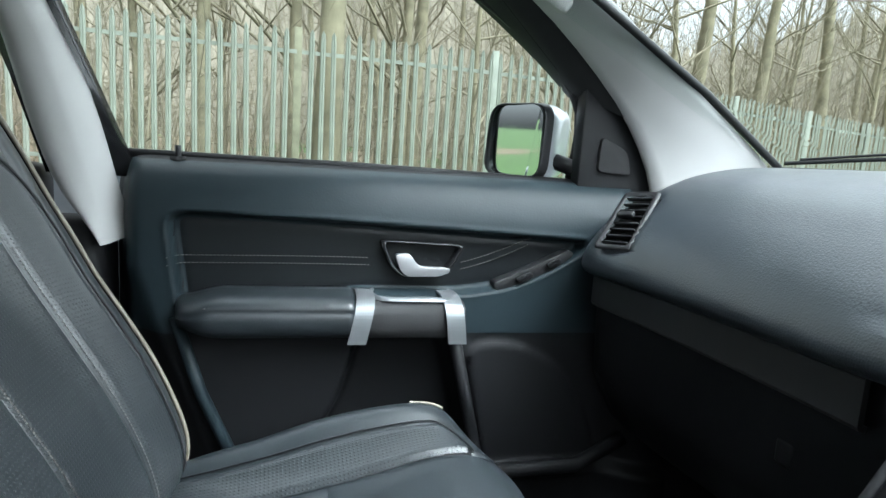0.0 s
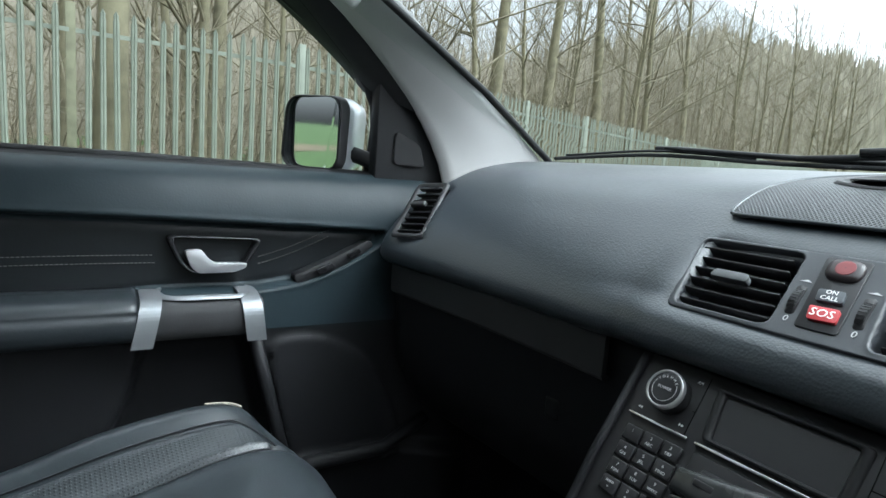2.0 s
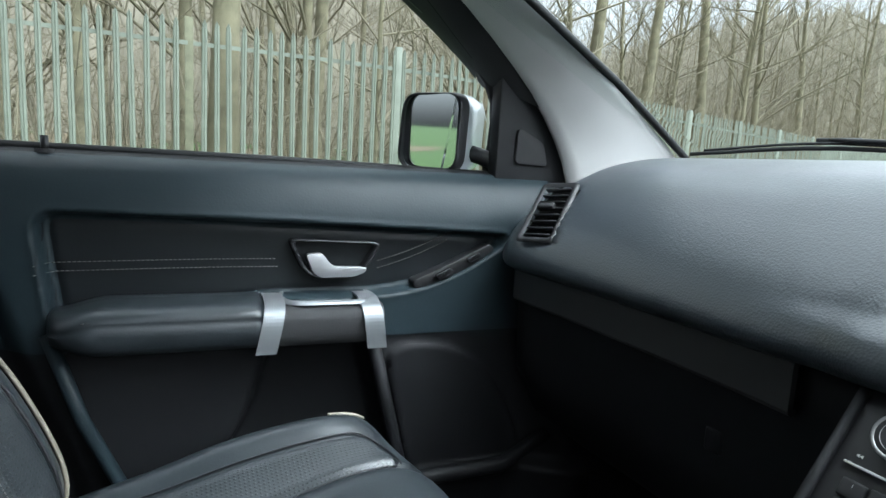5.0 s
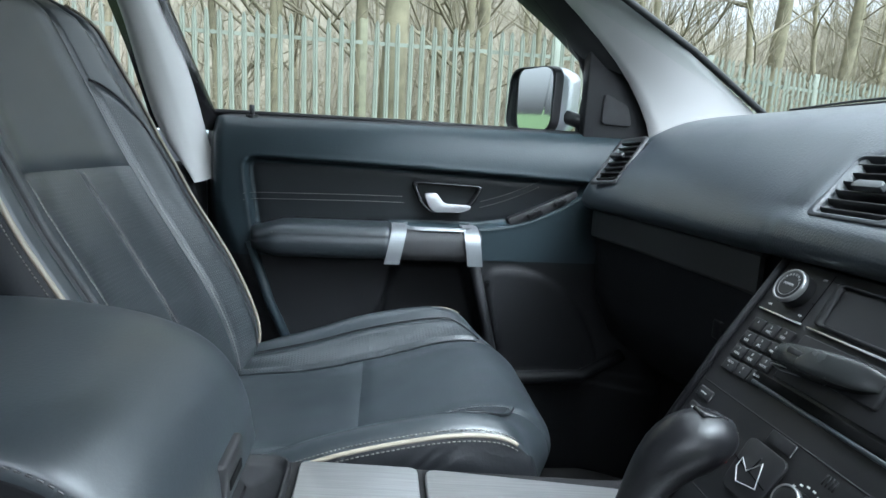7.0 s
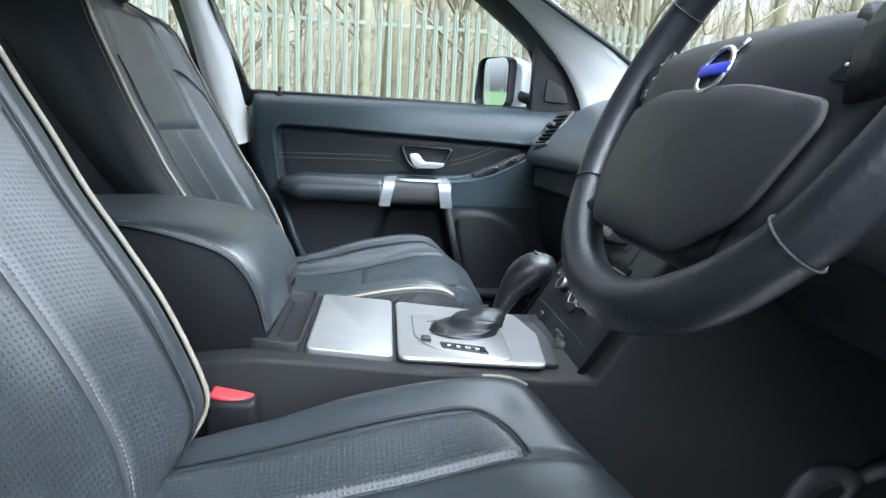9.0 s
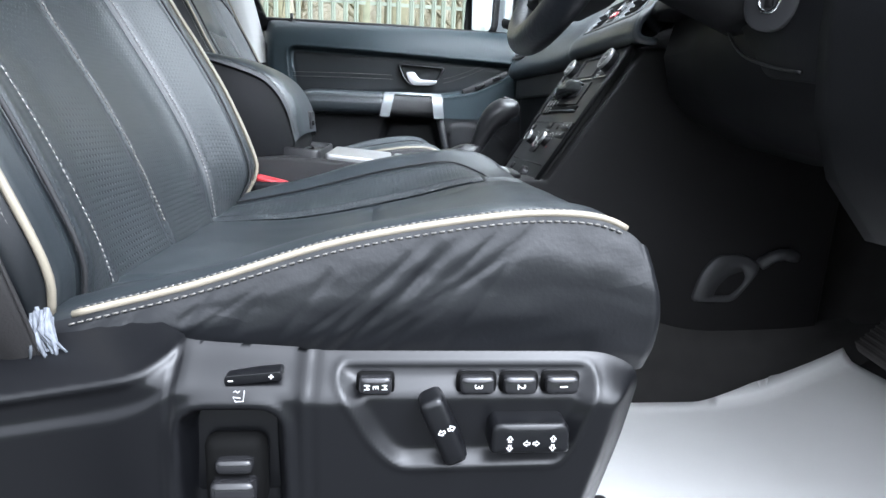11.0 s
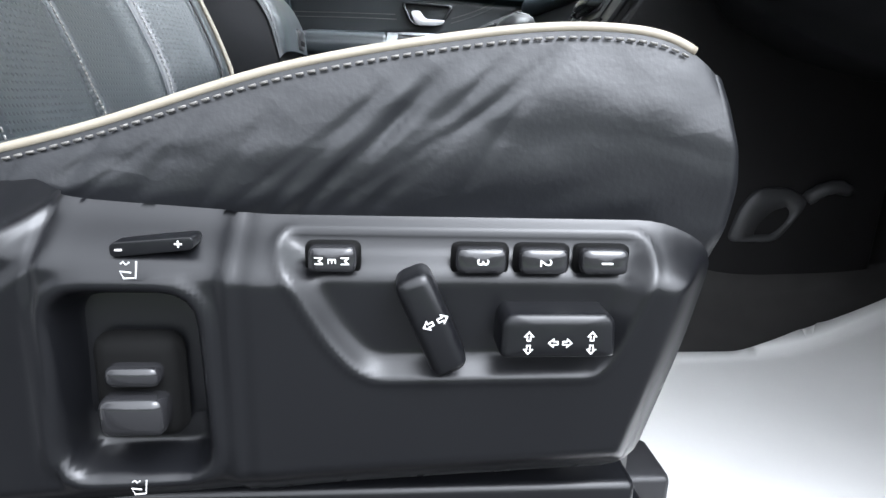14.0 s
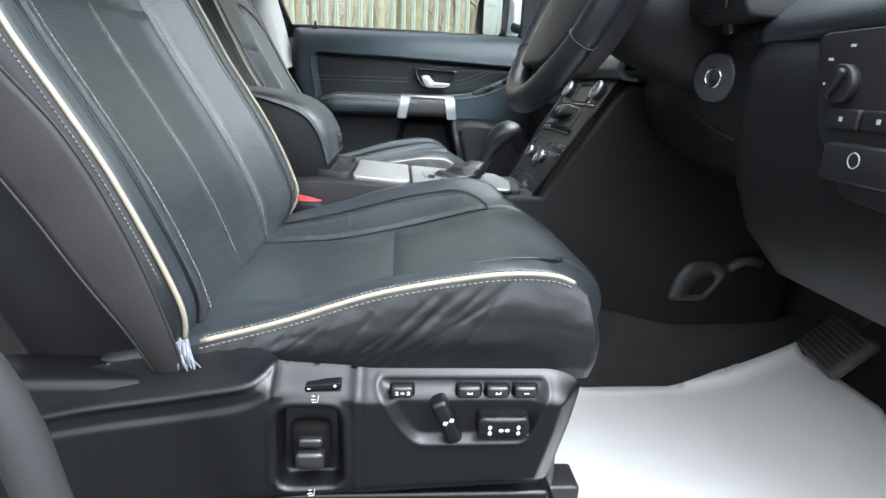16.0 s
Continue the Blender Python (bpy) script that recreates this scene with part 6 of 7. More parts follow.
for x, sgn in ((-0.100, -1), (-0.0665, 1)):
    bm = bmesh.new()
    for k in (0, 1):
        bm.faces.new([bm.verts.new((x + sgn * (0.0022 * k + q), -0.0390 + w, 0.0005)) for q, w in ((0, -0.0012), (0, 0.0012), (0.0021, 0))])
    on_stack("skip_mark", bm, WHITE, stk, smooth=False)
KEY_ROWS = [("1", ""), ("2", "ABC"), ("3", "DEF"), ("4", "GHI"), ("5", "JKL"), ("6", "MNO"), ("7", "PQRS"), ("8", "TUV"), ("9", "WXYZ"), ("AUTO", "*"), ("0", "+"), ("SCAN", "#")]
for i, (a, b) in enumerate(KEY_ROWS):
    x, y = -0.096 + 0.0172 * (i % 3) + 0.0008 * (i // 3), -0.0612 - 0.0141 * (i // 3) + 0.0006 * (i % 3)
    k = on_stack("key", moved(box(-0.0078, 0.0078, -0.0062, 0.0062, 0, 0.003, 0.0012), pose(x, y, 0)), PLASTIC, stk)
    words(a, 0.0036 if len(a) < 3 else 0.0028, GREY_PRINT, STACK @ pose(x, y + 0.0022, 0.0032), "writing", k)
    if b:
        words(b, 0.0034 if len(b) < 4 else 0.0029, GREY_PRINT, STACK @ pose(x, y - 0.0024, 0.0032), "writing", k)
on_stack("drawer_front", box(-0.046, 0.064, -0.093, -0.052, 0.0, 0.0025, 0.001), PLASTIC, stk)
# car telephone lying in its cradle: an arched, rounded body with a framed dark end
TELEPHONE = mat("slate gloss plastic", (0.020, 0.0215, 0.0215), 0.26, tone=0.08)
rows = []
for i in range(25):
    q = i / 24
    x = -0.040 + 0.080 * q
    top = lerp_table([(0, 0.0205), (0.2, 0.0245), (0.5, 0.0255), (0.75, 0.0215), (0.92, 0.0130), (1.0, 0.0060)], q)
    half = lerp_table([(0, 0.0095), (0.5, 0.0115), (0.85, 0.0105), (1.0, 0.0060)], q)
    yc = -0.0755 + 0.013 * q - 0.002 * math.sin(math.pi * q)
    rows.append([(x, yc + half * math.copysign(abs(math.cos(a)) ** 0.55, math.cos(a)), 0.0030 + (top - 0.0030) * (0.5 + 0.5 * math.copysign(abs(math.sin(a)) ** 0.6, math.sin(a)))) for a in [2 * math.pi * k / 24 for k in range(24)]])
hsf = on_stack("telephone", sheet(rows, close_u=True), TELEPHONE, stk, "slate car telephone in its cradle")
on_stack("telephone_end", box(-0.0410, -0.0396, -0.0835, -0.0680, 0.0050, 0.0190, 0.0007), GLOSS, hsf, "dark end face")
HT = pose(-0.040, -0.0860, 0, 0, 0, 9)
win = [(0.0010, 0.0060), (0.0400, 0.0075), (0.0400, 0.0195), (0.0015, 0.0185)]
on_stack("telephone_window", moved(prism(win, -0.0012, "y", 0.0005, 0.0004), HT), GLOSS, hsf, "dark gloss window")
on_stack("window_rim", moved(tube([(q, -0.0007, w) for q, w in rounded(win, 0.003, 3)], 0.0006, 5, closed=True), HT), SILVERED, hsf, "thin silver rim")
on_stack("telephone_key", box(-0.024, -0.010, -0.0735, -0.0690, 0.0245, 0.0258, 0.0006), PLASTIC, hsf)
on_stack("cradle", box(-0.034, 0.044, -0.0800, -0.0600, 0.0, 0.0055, 0.002), PLASTIC, stk, "shallow black cradle")
on_stack("slot", box(-0.062, 0.078, -0.1030, -0.0955, -0.001, 0.0030, 0.0005), SHADE_BLACK, stk)
on_stack("slot_lip", box(-0.060, 0.076, -0.1068, -0.1034, 0.0, 0.0042, 0.0012), VINYL, stk, "grey lip under the slot")
on_stack("panel_joint", box(-0.112, 0.112, -0.1268, -0.1253, 0.0, 0.0004), RUBBER, stk)
for x, y in ((-0.097, -0.1372), (-0.0955, -0.1535)):
    k = on_stack("climate_button", moved(box(-0.010, 0.010, -0.0055, 0.0055, 0, 0.003, 0.0015), pose(x, y, 0)), PLASTIC, stk)
    on_stack("button_mark", box(x - 0.004, x + 0.004, y - 0.0006, y + 0.0006, 0.0031, 0.0034), GREY_PRINT, k, smooth=False)
for x in (-0.049, 0.040):
    knob(x, -0.1603, 0.0105, 0.013, "climate knob with a silver ring")
    for i in range(7):
        a = radians(20 + 20 * i) if x > 0 else radians(-20 + 20 * i)
        on_stack("scale_mark", moved(box(-0.0012, 0.0012, -0.0007, 0.0007, 0, 0.0004), pose(x + 0.0155 * math.cos(a), -0.1603 + 0.0155 * math.sin(a), 0)), WHITE, stk, smooth=False)
    on_stack("red_mark", moved(disc(0.0016, 0.0006, 10), pose(x + 0.016, -0.1703, 0)), RED, stk)
body_pad = on_stack("airflow_pad", prism(rounded([(-0.026, -0.1403), (0.018, -0.1403), (0.016, -0.1843), (-0.022, -0.1843)], 0.008), 0.003, "z", 0, 0.001), PLASTIC, stk, "airflow selector pad")
on_stack("airflow_mark", tube([(-0.018, -0.1583, 0.0034), (-0.008, -0.1643, 0.0034), (0.0, -0.1523, 0.0034), (0.008, -0.1703, 0.0034), (-0.010, -0.1753, 0.0034), (-0.018, -0.1663, 0.0034)], 0.0006, 5, closed=True), GREY_PRINT, body_pad)
for line in (((-0.029, -0.160, 0.0032), (0.014, -0.1665, 0.0032)), ((-0.004, -0.150, 0.0032), (-0.006, -0.1635, 0.0032))):
    on_stack("pad_joint", tube(line, 0.0005, 4), SHADE_BLACK, body_pad)
on_stack("climate_button", moved(box(-0.013, 0.013, -0.0055, 0.0055, 0, 0.003, 0.0015), pose(0.0, -0.1323, 0)), PLASTIC, stk)
for k in range(4):
    on_stack("sensor_slit", box(0.042 + 0.003 * k, 0.0435 + 0.003 * k, -0.1383, -0.1303, 0.0, 0.0004), RUBBER, stk)
for x, y in ((0.0915, -0.1320), (0.0870, -0.1480)):
    k = on_stack("rocker", moved(box(-0.019, 0.019, -0.0055, 0.0055, 0, 0.004, 0.0025, 3), pose(x, y, 0)), PLASTIC, stk)
    for q in (-0.009, 0.009):
        on_stack("button_mark", box(x + q - 0.002, x + q + 0.002, y - 0.0007, y + 0.0007, 0.0041, 0.0044), GREY_PRINT, k, smooth=False)
on_stack("panel_joint", box(-0.098, 0.098, -0.2020, -0.2005, 0.0, 0.0004), RUBBER, stk)
on_stack("silver_strip", box(-0.09, 0.075, -0.2370, -0.2345, 0.0, 0.002, 0.0006), CHROME, stk, "thin silver strip")
for x in (-0.060, 0.018, 0.034):
    on_stack("switch", moved(box(-0.007, 0.007, -0.006, 0.006, 0, 0.005, 0.002), pose(x, -0.2165, 0)), PLASTIC, stk)
on_stack("socket", moved(disc(0.0085, 0.010), pose(0.046, -0.2235, 0)), RUBBER, stk)

# ---- steering wheel and column ----
wheel = thing("steering_wheel", "black leather steering wheel with a large hub pad", "steering wheel")
WC = Vector((0.410, -0.360, 1.130))
TILT_W = 26
WM = Matrix.Translation(WC) @ pose(0, 0, 0, 0, TILT_W - 90, 0) @ pose(0, 0, 0, 0, 0, -90)
# in this frame: x to the driver's right, y up, z towards the driver
R = 0.158


def wheel_part(name, bm, material, label="", parent=wheel):
    return part(name, moved(bm, WM), material, parent, label)


angles = [2 * math.pi * i / 84 for i in range(84)]
ring_pts = [(R * math.cos(a), R * math.sin(a), 0.0) for a in angles]
rad = [0.0137 + 0.0020 * math.exp(-(((abs(math.cos(a)) - 0.95) / 0.12) ** 2)) + 0.003 * smoothstep(-0.5, -0.9, math.sin(a)) for a in angles]
wheel_part("rim", tube(ring_pts, rad, 18, closed=True), mat("polished rim leather", (0.010, 0.011, 0.014), 0.34, grain=0.3, grain_size=420, tone=0.15, crease=(90, 0.05, (1, 1, 1))), "black leather rim")
for a in (28, 152, 214, 326):
    c, t = Vector((math.cos(radians(a)), math.sin(radians(a)), 0)), Vector((-math.sin(radians(a)), math.cos(radians(a)), 0))
    r = 0.0153 + 0.003 * smoothstep(-0.5, -0.9, math.sin(radians(a)))
    wheel_part("rim_seam", tube([c * R + (c * math.cos(k) + Vector((0, 0, 1)) * math.sin(k)) * r for k in [2 * math.pi * i / 20 for i in range(20)]], 0.0009, 6, closed=True), RUBBER)


def pad(outline, levels, material, name, label=""):
    rows = [[(a * k, b * k, z) for a, b in outline] for k, z in levels]
    bm = sheet(rows, close_u=True)
    return wheel_part(name, bm, material, label)


hub = rounded([(-0.134, 0.026), (-0.085, 0.034), (0.085, 0.034), (0.134, 0.026), (0.132, -0.012), (0.114, -0.034), (0.100, -0.086), (0.062, -0.120), (-0.062, -0.120), (-0.100, -0.086), (-0.114, -0.034), (-0.132, -0.012)], 0.020)
COVER = mat("grained airbag plastic", (0.0115, 0.0115, 0.0130), 0.44, cells=True, grain=0.16, grain_size=800, tone=0.08, spec=0.4)
pad(hub, ((0.90, -0.045), (0.985, -0.026), (1.0, -0.012), (0.985, -0.004), (0.94, 0.001), (0.75, 0.010), (0.45, 0.015), (0.001, 0.016)), COVER, "hub_pad", "grained black hub pad")
low_pad = rounded([(-0.106, -0.022), (-0.05, -0.014), (0.05, -0.014), (0.106, -0.022), (0.110, -0.034), (0.098, -0.086), (0.061, -0.117), (-0.061, -0.117), (-0.098, -0.086), (-0.110, -0.034)], 0.014)


def dome(x, y):
    return 0.018 - 0.8 * x * x - 0.55 * (y + 0.04) ** 2


rows = [[(a * k, -0.056 + (b + 0.056) * k, dome(a * k, -0.056 + (b + 0.056) * k) + dz) for a, b in low_pad] for k, dz in ((1.0, -0.0022), (0.995, -0.0010), (0.98, 0.0002), (0.94, 0.0010), (0.7, 0.0012), (0.4, 0.0012), (0.001, 0.0012))]
wheel_part("airbag_cover", sheet(rows, close_u=True), COVER, "raised airbag cover")
for sgn in (-1, 1):
    wheel_part("lower_spoke", tube(curve_points([(sgn * 0.060, -0.076, -0.020), (sgn * 0.082, -0.094, -0.012), (sgn * 0.098, -0.108, -0.005), (sgn * 0.107, -0.116, 0.0)], 8), [0.012, 0.0125, 0.0125, 0.0125, 0.0125, 0.0125, 0.012, 0.012], 12), LEATHER_SIDE)
    rows = [[(sgn * x, y + dy, z + 0.008 * (1 - (dy / w) ** 2)) for dy in (-w, -w / 2, 0, w / 2, w)] for x, y, z, w in ((0.112, 0.008, -0.006, 0.026), (0.130, 0.010, -0.006, 0.022), (0.150, 0.014, -0.004, 0.018))]
    wheel_part("upper_spoke", solid(sheet(rows), 0.014), LEATHER_SIDE)
    keys = wheel_part("spoke_keys", moved(prism(rounded([(-0.018, 0.020), (0.016, 0.017), (0.013, -0.020), (-0.012, -0.022)] if sgn > 0 else [(-0.016, 0.017), (0.018, 0.020), (0.012, -0.022), (-0.013, -0.020)], 0.006), 0.007, "z", 0, 0.0018), pose(sgn * 0.108, 0.008, 0.0005, 0, sgn * 10, 0)), GLOSS, "gloss black control keys")
    for dy in (0.010, -0.002, -0.013):
        wheel_part("key_mark", moved(box(-0.0030 if sgn < 0 else -0.0060, 0.0030 if sgn < 0 else 0.0060, dy - 0.0008, dy + 0.0008, 0.0071, 0.0073), pose(sgn * 0.108, 0.008, 0.0005, 0, sgn * 10, 0)), GREY_PRINT if sgn < 0 else WHITE, "", keys)
bw = wheel_part("badge", moved(tube([(0.0150 * math.cos(a), 0.0150 * math.sin(a), 0) for a in angles[::3]], 0.0020, 8, closed=True), pose(0.004, -0.003, 0.0168)), CHROME, "round silver badge")
wheel_part("badge_bar", box(-0.0125, 0.0205, -0.0068, 0.0008, 0.0160, 0.0190, 0.0008), mat("blue badge enamel", (0.02, 0.03, 0.35), 0.3), "blue bar", bw)
wheel_part("badge_arrow", tube([(0.0145, 0.0075, 0.0165), (0.0225, 0.0155, 0.0160)], 0.0016, 6), CHROME, "", bw)
col = thing("steering_column", "black steering column shroud with ignition switch", "steering column")
part("shroud", tube(curve_points([WC + Vector((0.03, 0, -0.012)), WC + Vector((0.08, 0, -0.035)), WC + Vector((0.17, 0, -0.07))], 8), [0.048, 0.057, 0.061, 0.063, 0.064, 0.064, 0.064, 0.064], 18), VINYL_DARK, col)

# driver's lower dash
low = thing("driver_dash", "black lower dashboard with ignition and light switches", "dashboard")
rows = [[(x, y, z) for x, z in ((0.64, 1.06), (0.585, 1.045), (0.575, 1.0), (0.59, 0.95), (0.62, 0.92), (0.70, 0.885), (0.82, 0.86), (0.98, 0.85))] for y in (-0.16, -0.26, -0.3, -0.4, -0.5, -0.53)]
part("knee_panel", solid(sheet(rows), 0.012), VINYL_DARK, low, "black knee panel")
LIP = [(0.5505, -0.412, 1.105), (0.5505, -0.399, 1.081), (0.5505, -0.358, 1.022), (0.5505, -0.357, 1.006), (0.5505, -0.386, 0.981), (0.5505, -0.430, 0.966), (0.5505, -0.480, 0.956)]
key = part("ignition_panel", prism(rounded([(-0.345, 1.035), (-0.425, 1.105), (-0.515, 1.085), (-0.545, 0.94), (-0.43, 0.955)], 0.01), 0.03, "x", 0.552, 0.006), VINYL_DARK, low, "black ignition panel")
part("panel_lip", tube(curve_points(LIP, 30), 0.0016, 6), PLASTIC, key, "raised lip")
IG = pose(0.5475, -0.434, 1.021, 0, 0, 24) @ pose(0, 0, 0, 0, -90, 0)
ign = part("ignition_bezel", moved(disc(0.0265, 0.008), IG), mat("grey ignition disc", (0.045, 0.045, 0.048), 0.38), key, "round dark ignition switch")
part("ignition_ring", moved(tube([(0.0100 * math.cos(a), 0.0100 * math.sin(a), 0.0085) for a in angles[::3]], 0.0020, 6, closed=True), IG), CHROME, ign, "bright ring")
part("key_slot", moved(box(-0.006, 0.006, -0.0035, 0.0035, 0.008, 0.010), IG), RUBBER, ign)
rows = [[(x, y, z) for x, z in ((0.60, 1.065), (0.545, 1.055), (0.528, 1.03), (0.528, 0.98), (0.535, 0.92), (0.555, 0.87), (0.60, 0.82), (0.75, 0.79), (0.95, 0.78))] for y in (-0.525, -0.54, -0.60, -0.66, -0.72, -0.745)]
part("outer_panel", solid(sheet(rows), 0.012), VINYL_DARK, low, "black outer dash panel")
pnl = part("light_switch_panel", prism(rounded([(-0.632, 1.052), (-0.745, 1.052), (-0.745, 0.928), (-0.69, 0.932), (-0.65, 0.98), (-0.636, 1.03)], 0.010), -0.010, "x", 0.530, 0.003), PLASTIC, low, "black light switch panel")
part("headlight_knob", moved(disc(0.0140, 0.007), pose(0.520, -0.672, 1.014) @ pose(0, 0, 0, 0, -90, 0)), PLASTIC, pnl)
part("knob_grip", moved(box(-0.006, 0.0, -0.0030, 0.0030, -0.012, 0.012, 0.002), pose(0.5135, -0.672, 1.014, 35)), PLASTIC, pnl)
for y, z in ((-0.672, 1.041), (-0.651, 1.032), (-0.650, 1.014)):
    part("print_mark", box(0.5193, 0.5197, y - 0.0026, y + 0.0026, z - 0.0010, z + 0.0010), GREY_PRINT, pnl, smooth=False)
for y in (-0.682, -0.718):
    b = part("dash_button", box(0.514, 0.524, y - 0.0165, y + 0.0165, 0.981, 0.996, 0.002), PLASTIC, pnl)
    part("print_mark", box(0.5135, 0.5138, y - 0.0018, y + 0.0018, 0.987, 0.9905), GREY_PRINT, b, smooth=False)
b = part("parking_brake_button", box(0.512, 0.524, -0.744, -0.672, 0.944, 0.972, 0.003), PLASTIC, pnl)
part("print_mark", moved(tube([(0.0055 * math.cos(a), 0.0055 * math.sin(a), 0) for a in angles[::6]], 0.0005, 5, closed=True), pose(0.5115, -0.706, 0.961) @ pose(0, 0, 0, 0, -90, 0)), GREY_PRINT, b)
part("stalk_surround", moved(box(-0.02, 0.02, -0.018, 0.018, -0.03, 0.03, 0.006), pose(0.545, -0.445, 1.098, 0, -24, 0)), GLOSS, low)

hood = thing("instrument_hood", "black instrument hood behind the steering wheel", "instrument cluster")
bm = prism(rounded([(0.512, 1.075), (0.515, 1.158), (0.56, 1.182), (0.68, 1.184), (0.80, 1.172), (0.80, 1.075)], 0.022), 0.33, "y", -0.525, 0.018, 3)
part("cowl", bm, PLASTIC, hood, "matt black cowl")
part("dial_glass", box(0.508, 0.513, -0.50, -0.22, 1.085, 1.150, 0.002), GLOSS, hood, "dark dial glass")

# ---- footwell ----
def floor_z(x, y):
    """The footwell's floor, rising to the toe board and into a soft fold by the console."""
    return lerp_table([(0.3, 0.501), (0.60, 0.502), (0.74, 0.514), (0.84, 0.553), (0.95, 0.615)], x) + 0.02 * smoothstep(-0.23, -0.19, y)


MAT = [(0.34, -0.712), (0.34, -0.225), (0.45, -0.216), (0.56, -0.214), (0.66, -0.216), (0.755, -0.200), (0.885, -0.205), (0.885, -0.40), (0.84, -0.52), (0.80, -0.712)]
bm = moved(patch(lambda x, y: floor_z(x, y) + 0.0035 + 0.0016 * noise.noise(Vector((x * 9, y * 9, 0))), MAT, 0.33, 0.90, -0.72, -0.19, 0.012), UPRIGHT)
tagged(part("paper_mat", solid(bm, 0.001), PAPER), "white paper floor cover in the driver footwell", "floor mat")
rows = []
for i in range(45):
    x = 0.36 + 0.6 * i / 44
    seam_z = lerp_table([(0.36, 0.66), (0.571, 0.619), (0.686, 0.594), (0.827, 0.595), (0.96, 0.61)], x)
    low_z = floor_z(x, -0.23)
    rows.append([(x, y + 0.004 * noise.noise(Vector((x * 12, y * 20, 1))), z) for y, z in ((-0.122, seam_z + 0.003), (-0.134, seam_z), (-0.140, seam_z * 0.7 + low_z * 0.3), (-0.152, seam_z * 0.35 + low_z * 0.65), (-0.180, low_z + 0.012), (-0.235, low_z + 0.001))])
part("tunnel_carpet", sheet(rows), CARPET, shell, "black carpet folded up the tunnel side")
rest = thing("foot_rest", "black moulded plastic fitting on the console side", "foot rest")
GREYP = mat("grey moulded plastic", (0.034, 0.034, 0.036), 0.5, grain=0.1, grain_size=900)
ring_o = rounded([(0.676, 0.641), (0.688, 0.690), (0.708, 0.716), (0.752, 0.719), (0.786, 0.703), (0.772, 0.676), (0.746, 0.641)], 0.014)
ring_i = rounded([(0.711, 0.651), (0.718, 0.668), (0.734, 0.686), (0.756, 0.693), (0.764, 0.682), (0.758, 0.668), (0.742, 0.652)], 0.007)
bm = sheet([[(a, y, b) for a, b in o] for o, y in ((ring_o, -0.118), (ring_o, -0.132), ([(a * 0.96 + 0.73 * 0.04, b * 0.96 + 0.68 * 0.04) for a, b in ring_o], -0.137), (ring_i, -0.135), (ring_i, -0.122))], close_u=True)
plate = part("plate", bm, GREYP, rest, "moulded surround")
part("slot", prism(ring_i, -0.004, "y", -0.120), RUBBER, rest, "dark recess")
part("cable_clip", tube(curve_points([(0.782, -0.132, 0.702), (0.795, -0.140, 0.716), (0.815, -0.142, 0.722), (0.838, -0.136, 0.716)], 10), [0.009, 0.010, 0.009, 0.010, 0.009, 0.010, 0.009, 0.010, 0.009, 0.008], 10), GREYP, rest, "ribbed cable sleeve")
ped = thing("brake_pedal", "worn black rubber brake pedal", "pedal")
pp = pose(0.812, -0.378, 0.668, 0, 40, -14) @ Matrix.Scale(1.12, 4)
PEDAL = mat("dusty worn rubber", (0.042, 0.038, 0.036), 0.8, grain=0.5, grain_size=300, tone=0.3, tone_size=40)
pad_p = part("pad", moved(box(-0.009, 0.009, -0.050, 0.050, -0.034, 0.034, 0.008, 3), pp), PEDAL, ped)
for k in range(9):
    part("tread_rib", moved(box(-0.0102, -0.008, -0.046, 0.046, -0.030 + 0.0068 * k, -0.0265 + 0.0068 * k, 0.0008, 1), pp), PEDAL, pad_p)
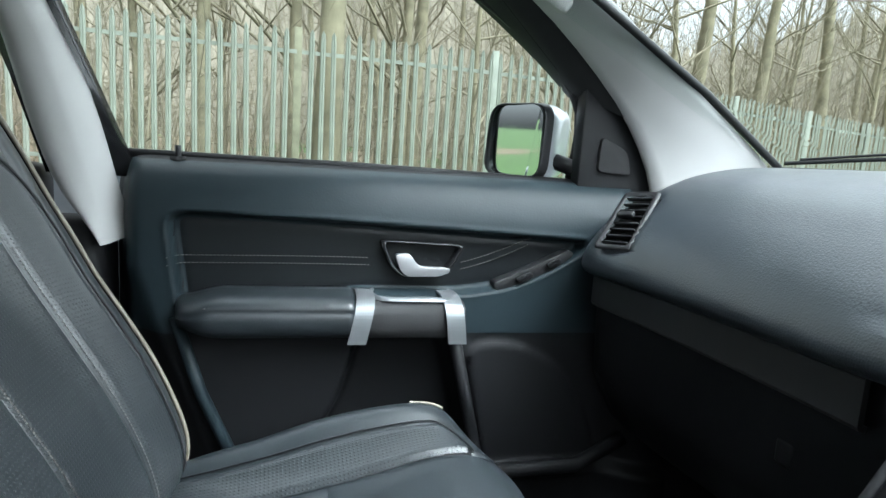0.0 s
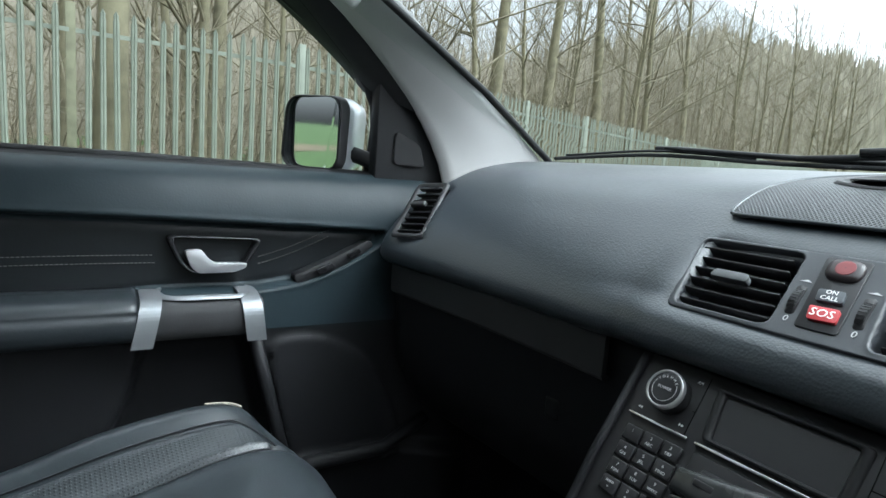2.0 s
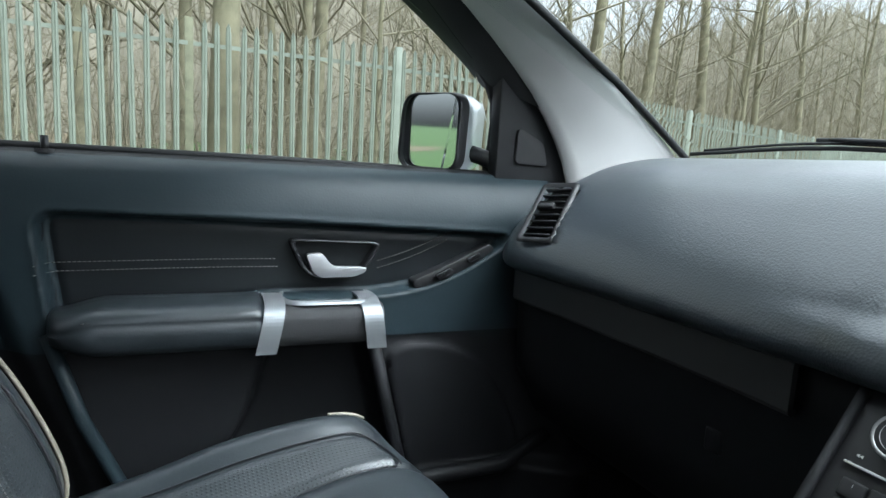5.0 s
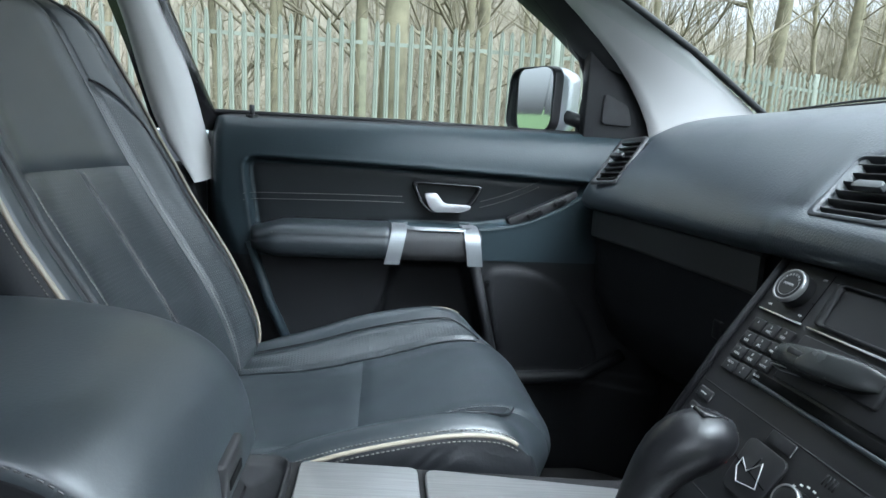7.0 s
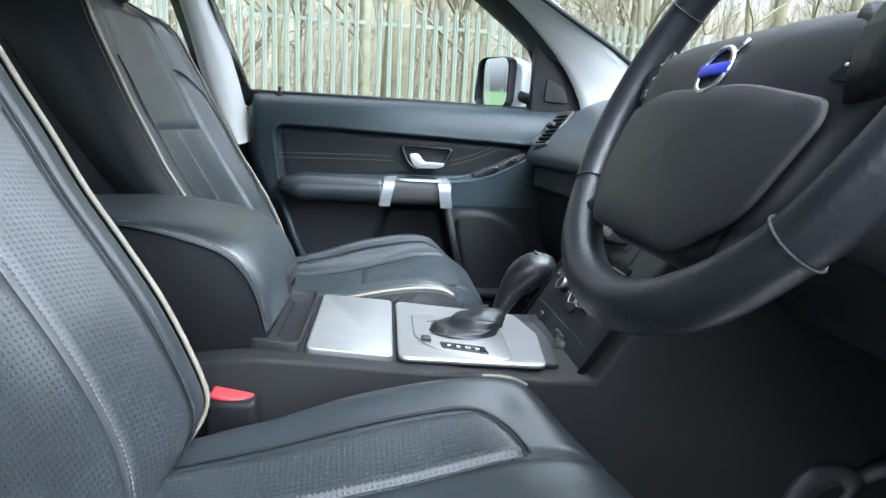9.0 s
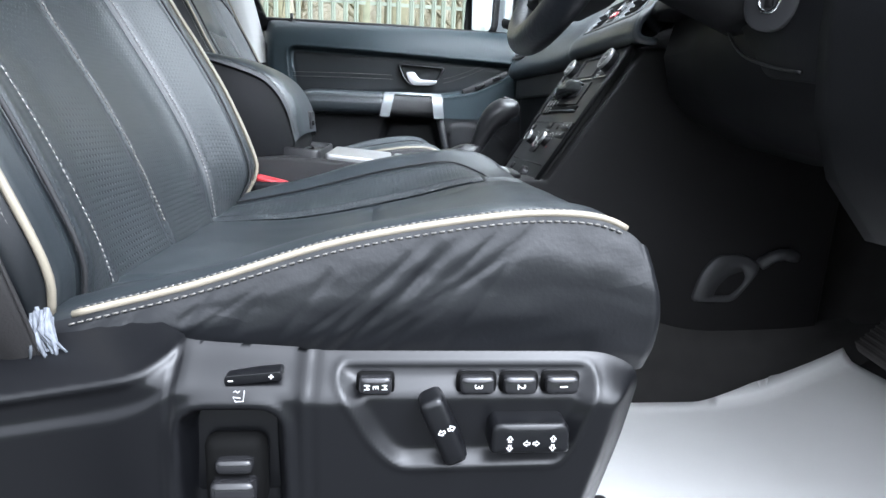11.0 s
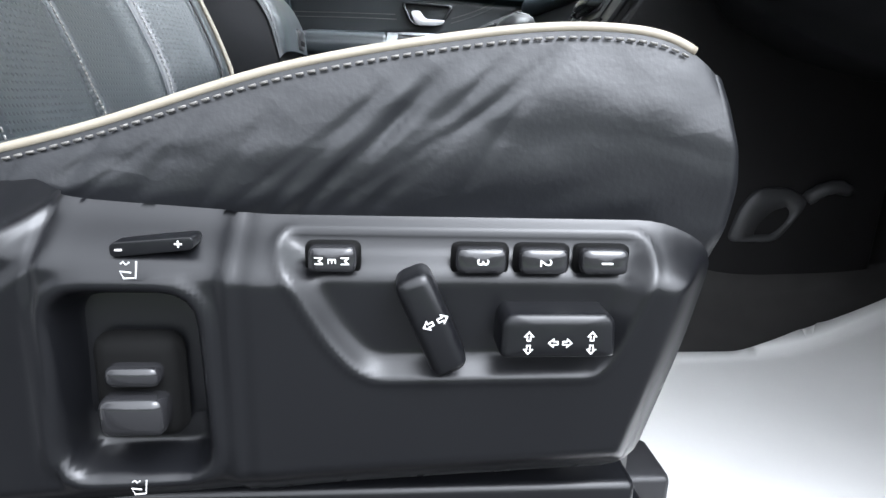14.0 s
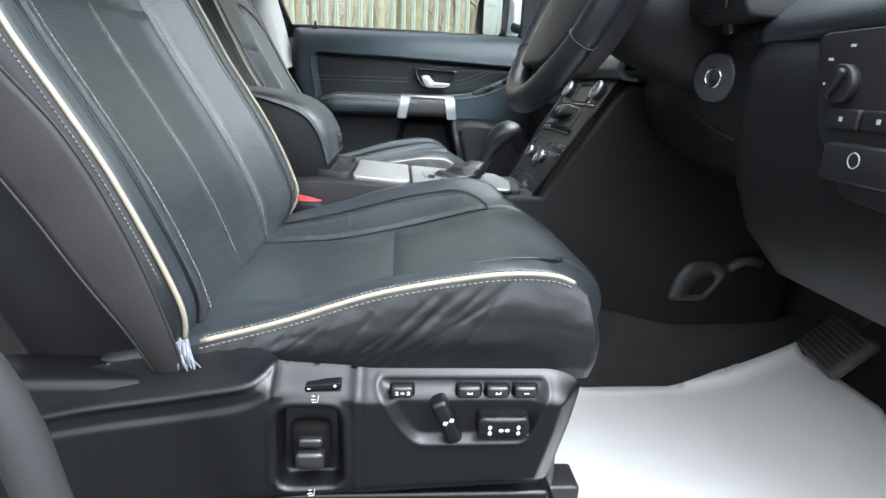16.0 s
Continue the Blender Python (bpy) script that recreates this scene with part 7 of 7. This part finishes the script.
part("pedal_arm", tube([(0.825, -0.375, 0.683), (0.90, -0.38, 0.76), (0.95, -0.38, 0.95)], 0.008), PLASTIC, ped)
seal = thing("door_seal", "black rubber door aperture seal", "door seal")
part("seal", tube(curve_points([(-0.12, -0.82, 1.02), (-0.06, -0.82, 0.93), (-0.015, -0.82, 0.845), (0.0, -0.82, 0.79), (0.01, -0.82, 0.72), (0.02, -0.83, 0.60), (0.10, -0.84, 0.51), (0.3, -0.85, 0.50), (0.6, -0.85, 0.50)], 20), 0.013), RUBBER, seal)
part("seal_lip", tube(curve_points([(-0.125, -0.842, 1.00), (-0.085, -0.842, 0.93), (-0.04, -0.842, 0.845), (-0.02, -0.842, 0.79), (-0.01, -0.842, 0.72), (0.0, -0.85, 0.60)], 14), 0.006), RUBBER, seal)

# ---- wipers ----
wip = thing("wiper", "black windscreen wiper resting on the glass", "wiper")
part("blade", tube(curve_points([(0.90, 0.70, 1.199), (0.965, 0.52, 1.212), (1.0, 0.34, 1.205), (1.02, 0.12, 1.200)], 14), 0.0034), RUBBER, wip)
part("blade_spine", tube(curve_points([(0.91, 0.68, 1.206), (0.965, 0.52, 1.219), (1.0, 0.36, 1.211)], 10), 0.0022), RUBBER, wip)
part("wiper_arm", tube(curve_points([(0.965, 0.50, 1.224), (1.0, 0.36, 1.216), (1.04, 0.16, 1.207), (1.06, -0.05, 1.203)], 12), [0.003, 0.004, 0.0045, 0.0045, 0.0045, 0.0045, 0.0045, 0.005, 0.005, 0.006, 0.006, 0.007]), PLASTIC, wip)
second = thing("wiper", "black windscreen wiper on the driver side", "wiper")
part("blade", tube(curve_points([(1.0, 0.30, 1.212), (1.03, 0.16, 1.218), (1.06, -0.05, 1.216), (1.06, -0.35, 1.208)], 12), 0.0045), RUBBER, second)
part("wiper_arm", tube(curve_points([(1.01, 0.225, 1.222), (1.03, 0.14, 1.226), (1.07, -0.08, 1.222)], 8), 0.0055), PLASTIC, second)
part("arm_clip", moved(box(-0.03, 0.03, -0.006, 0.006, -0.005, 0.005, 0.003), pose(0.985, 0.50, 1.223, 0, 0, -70)), PLASTIC, wip)
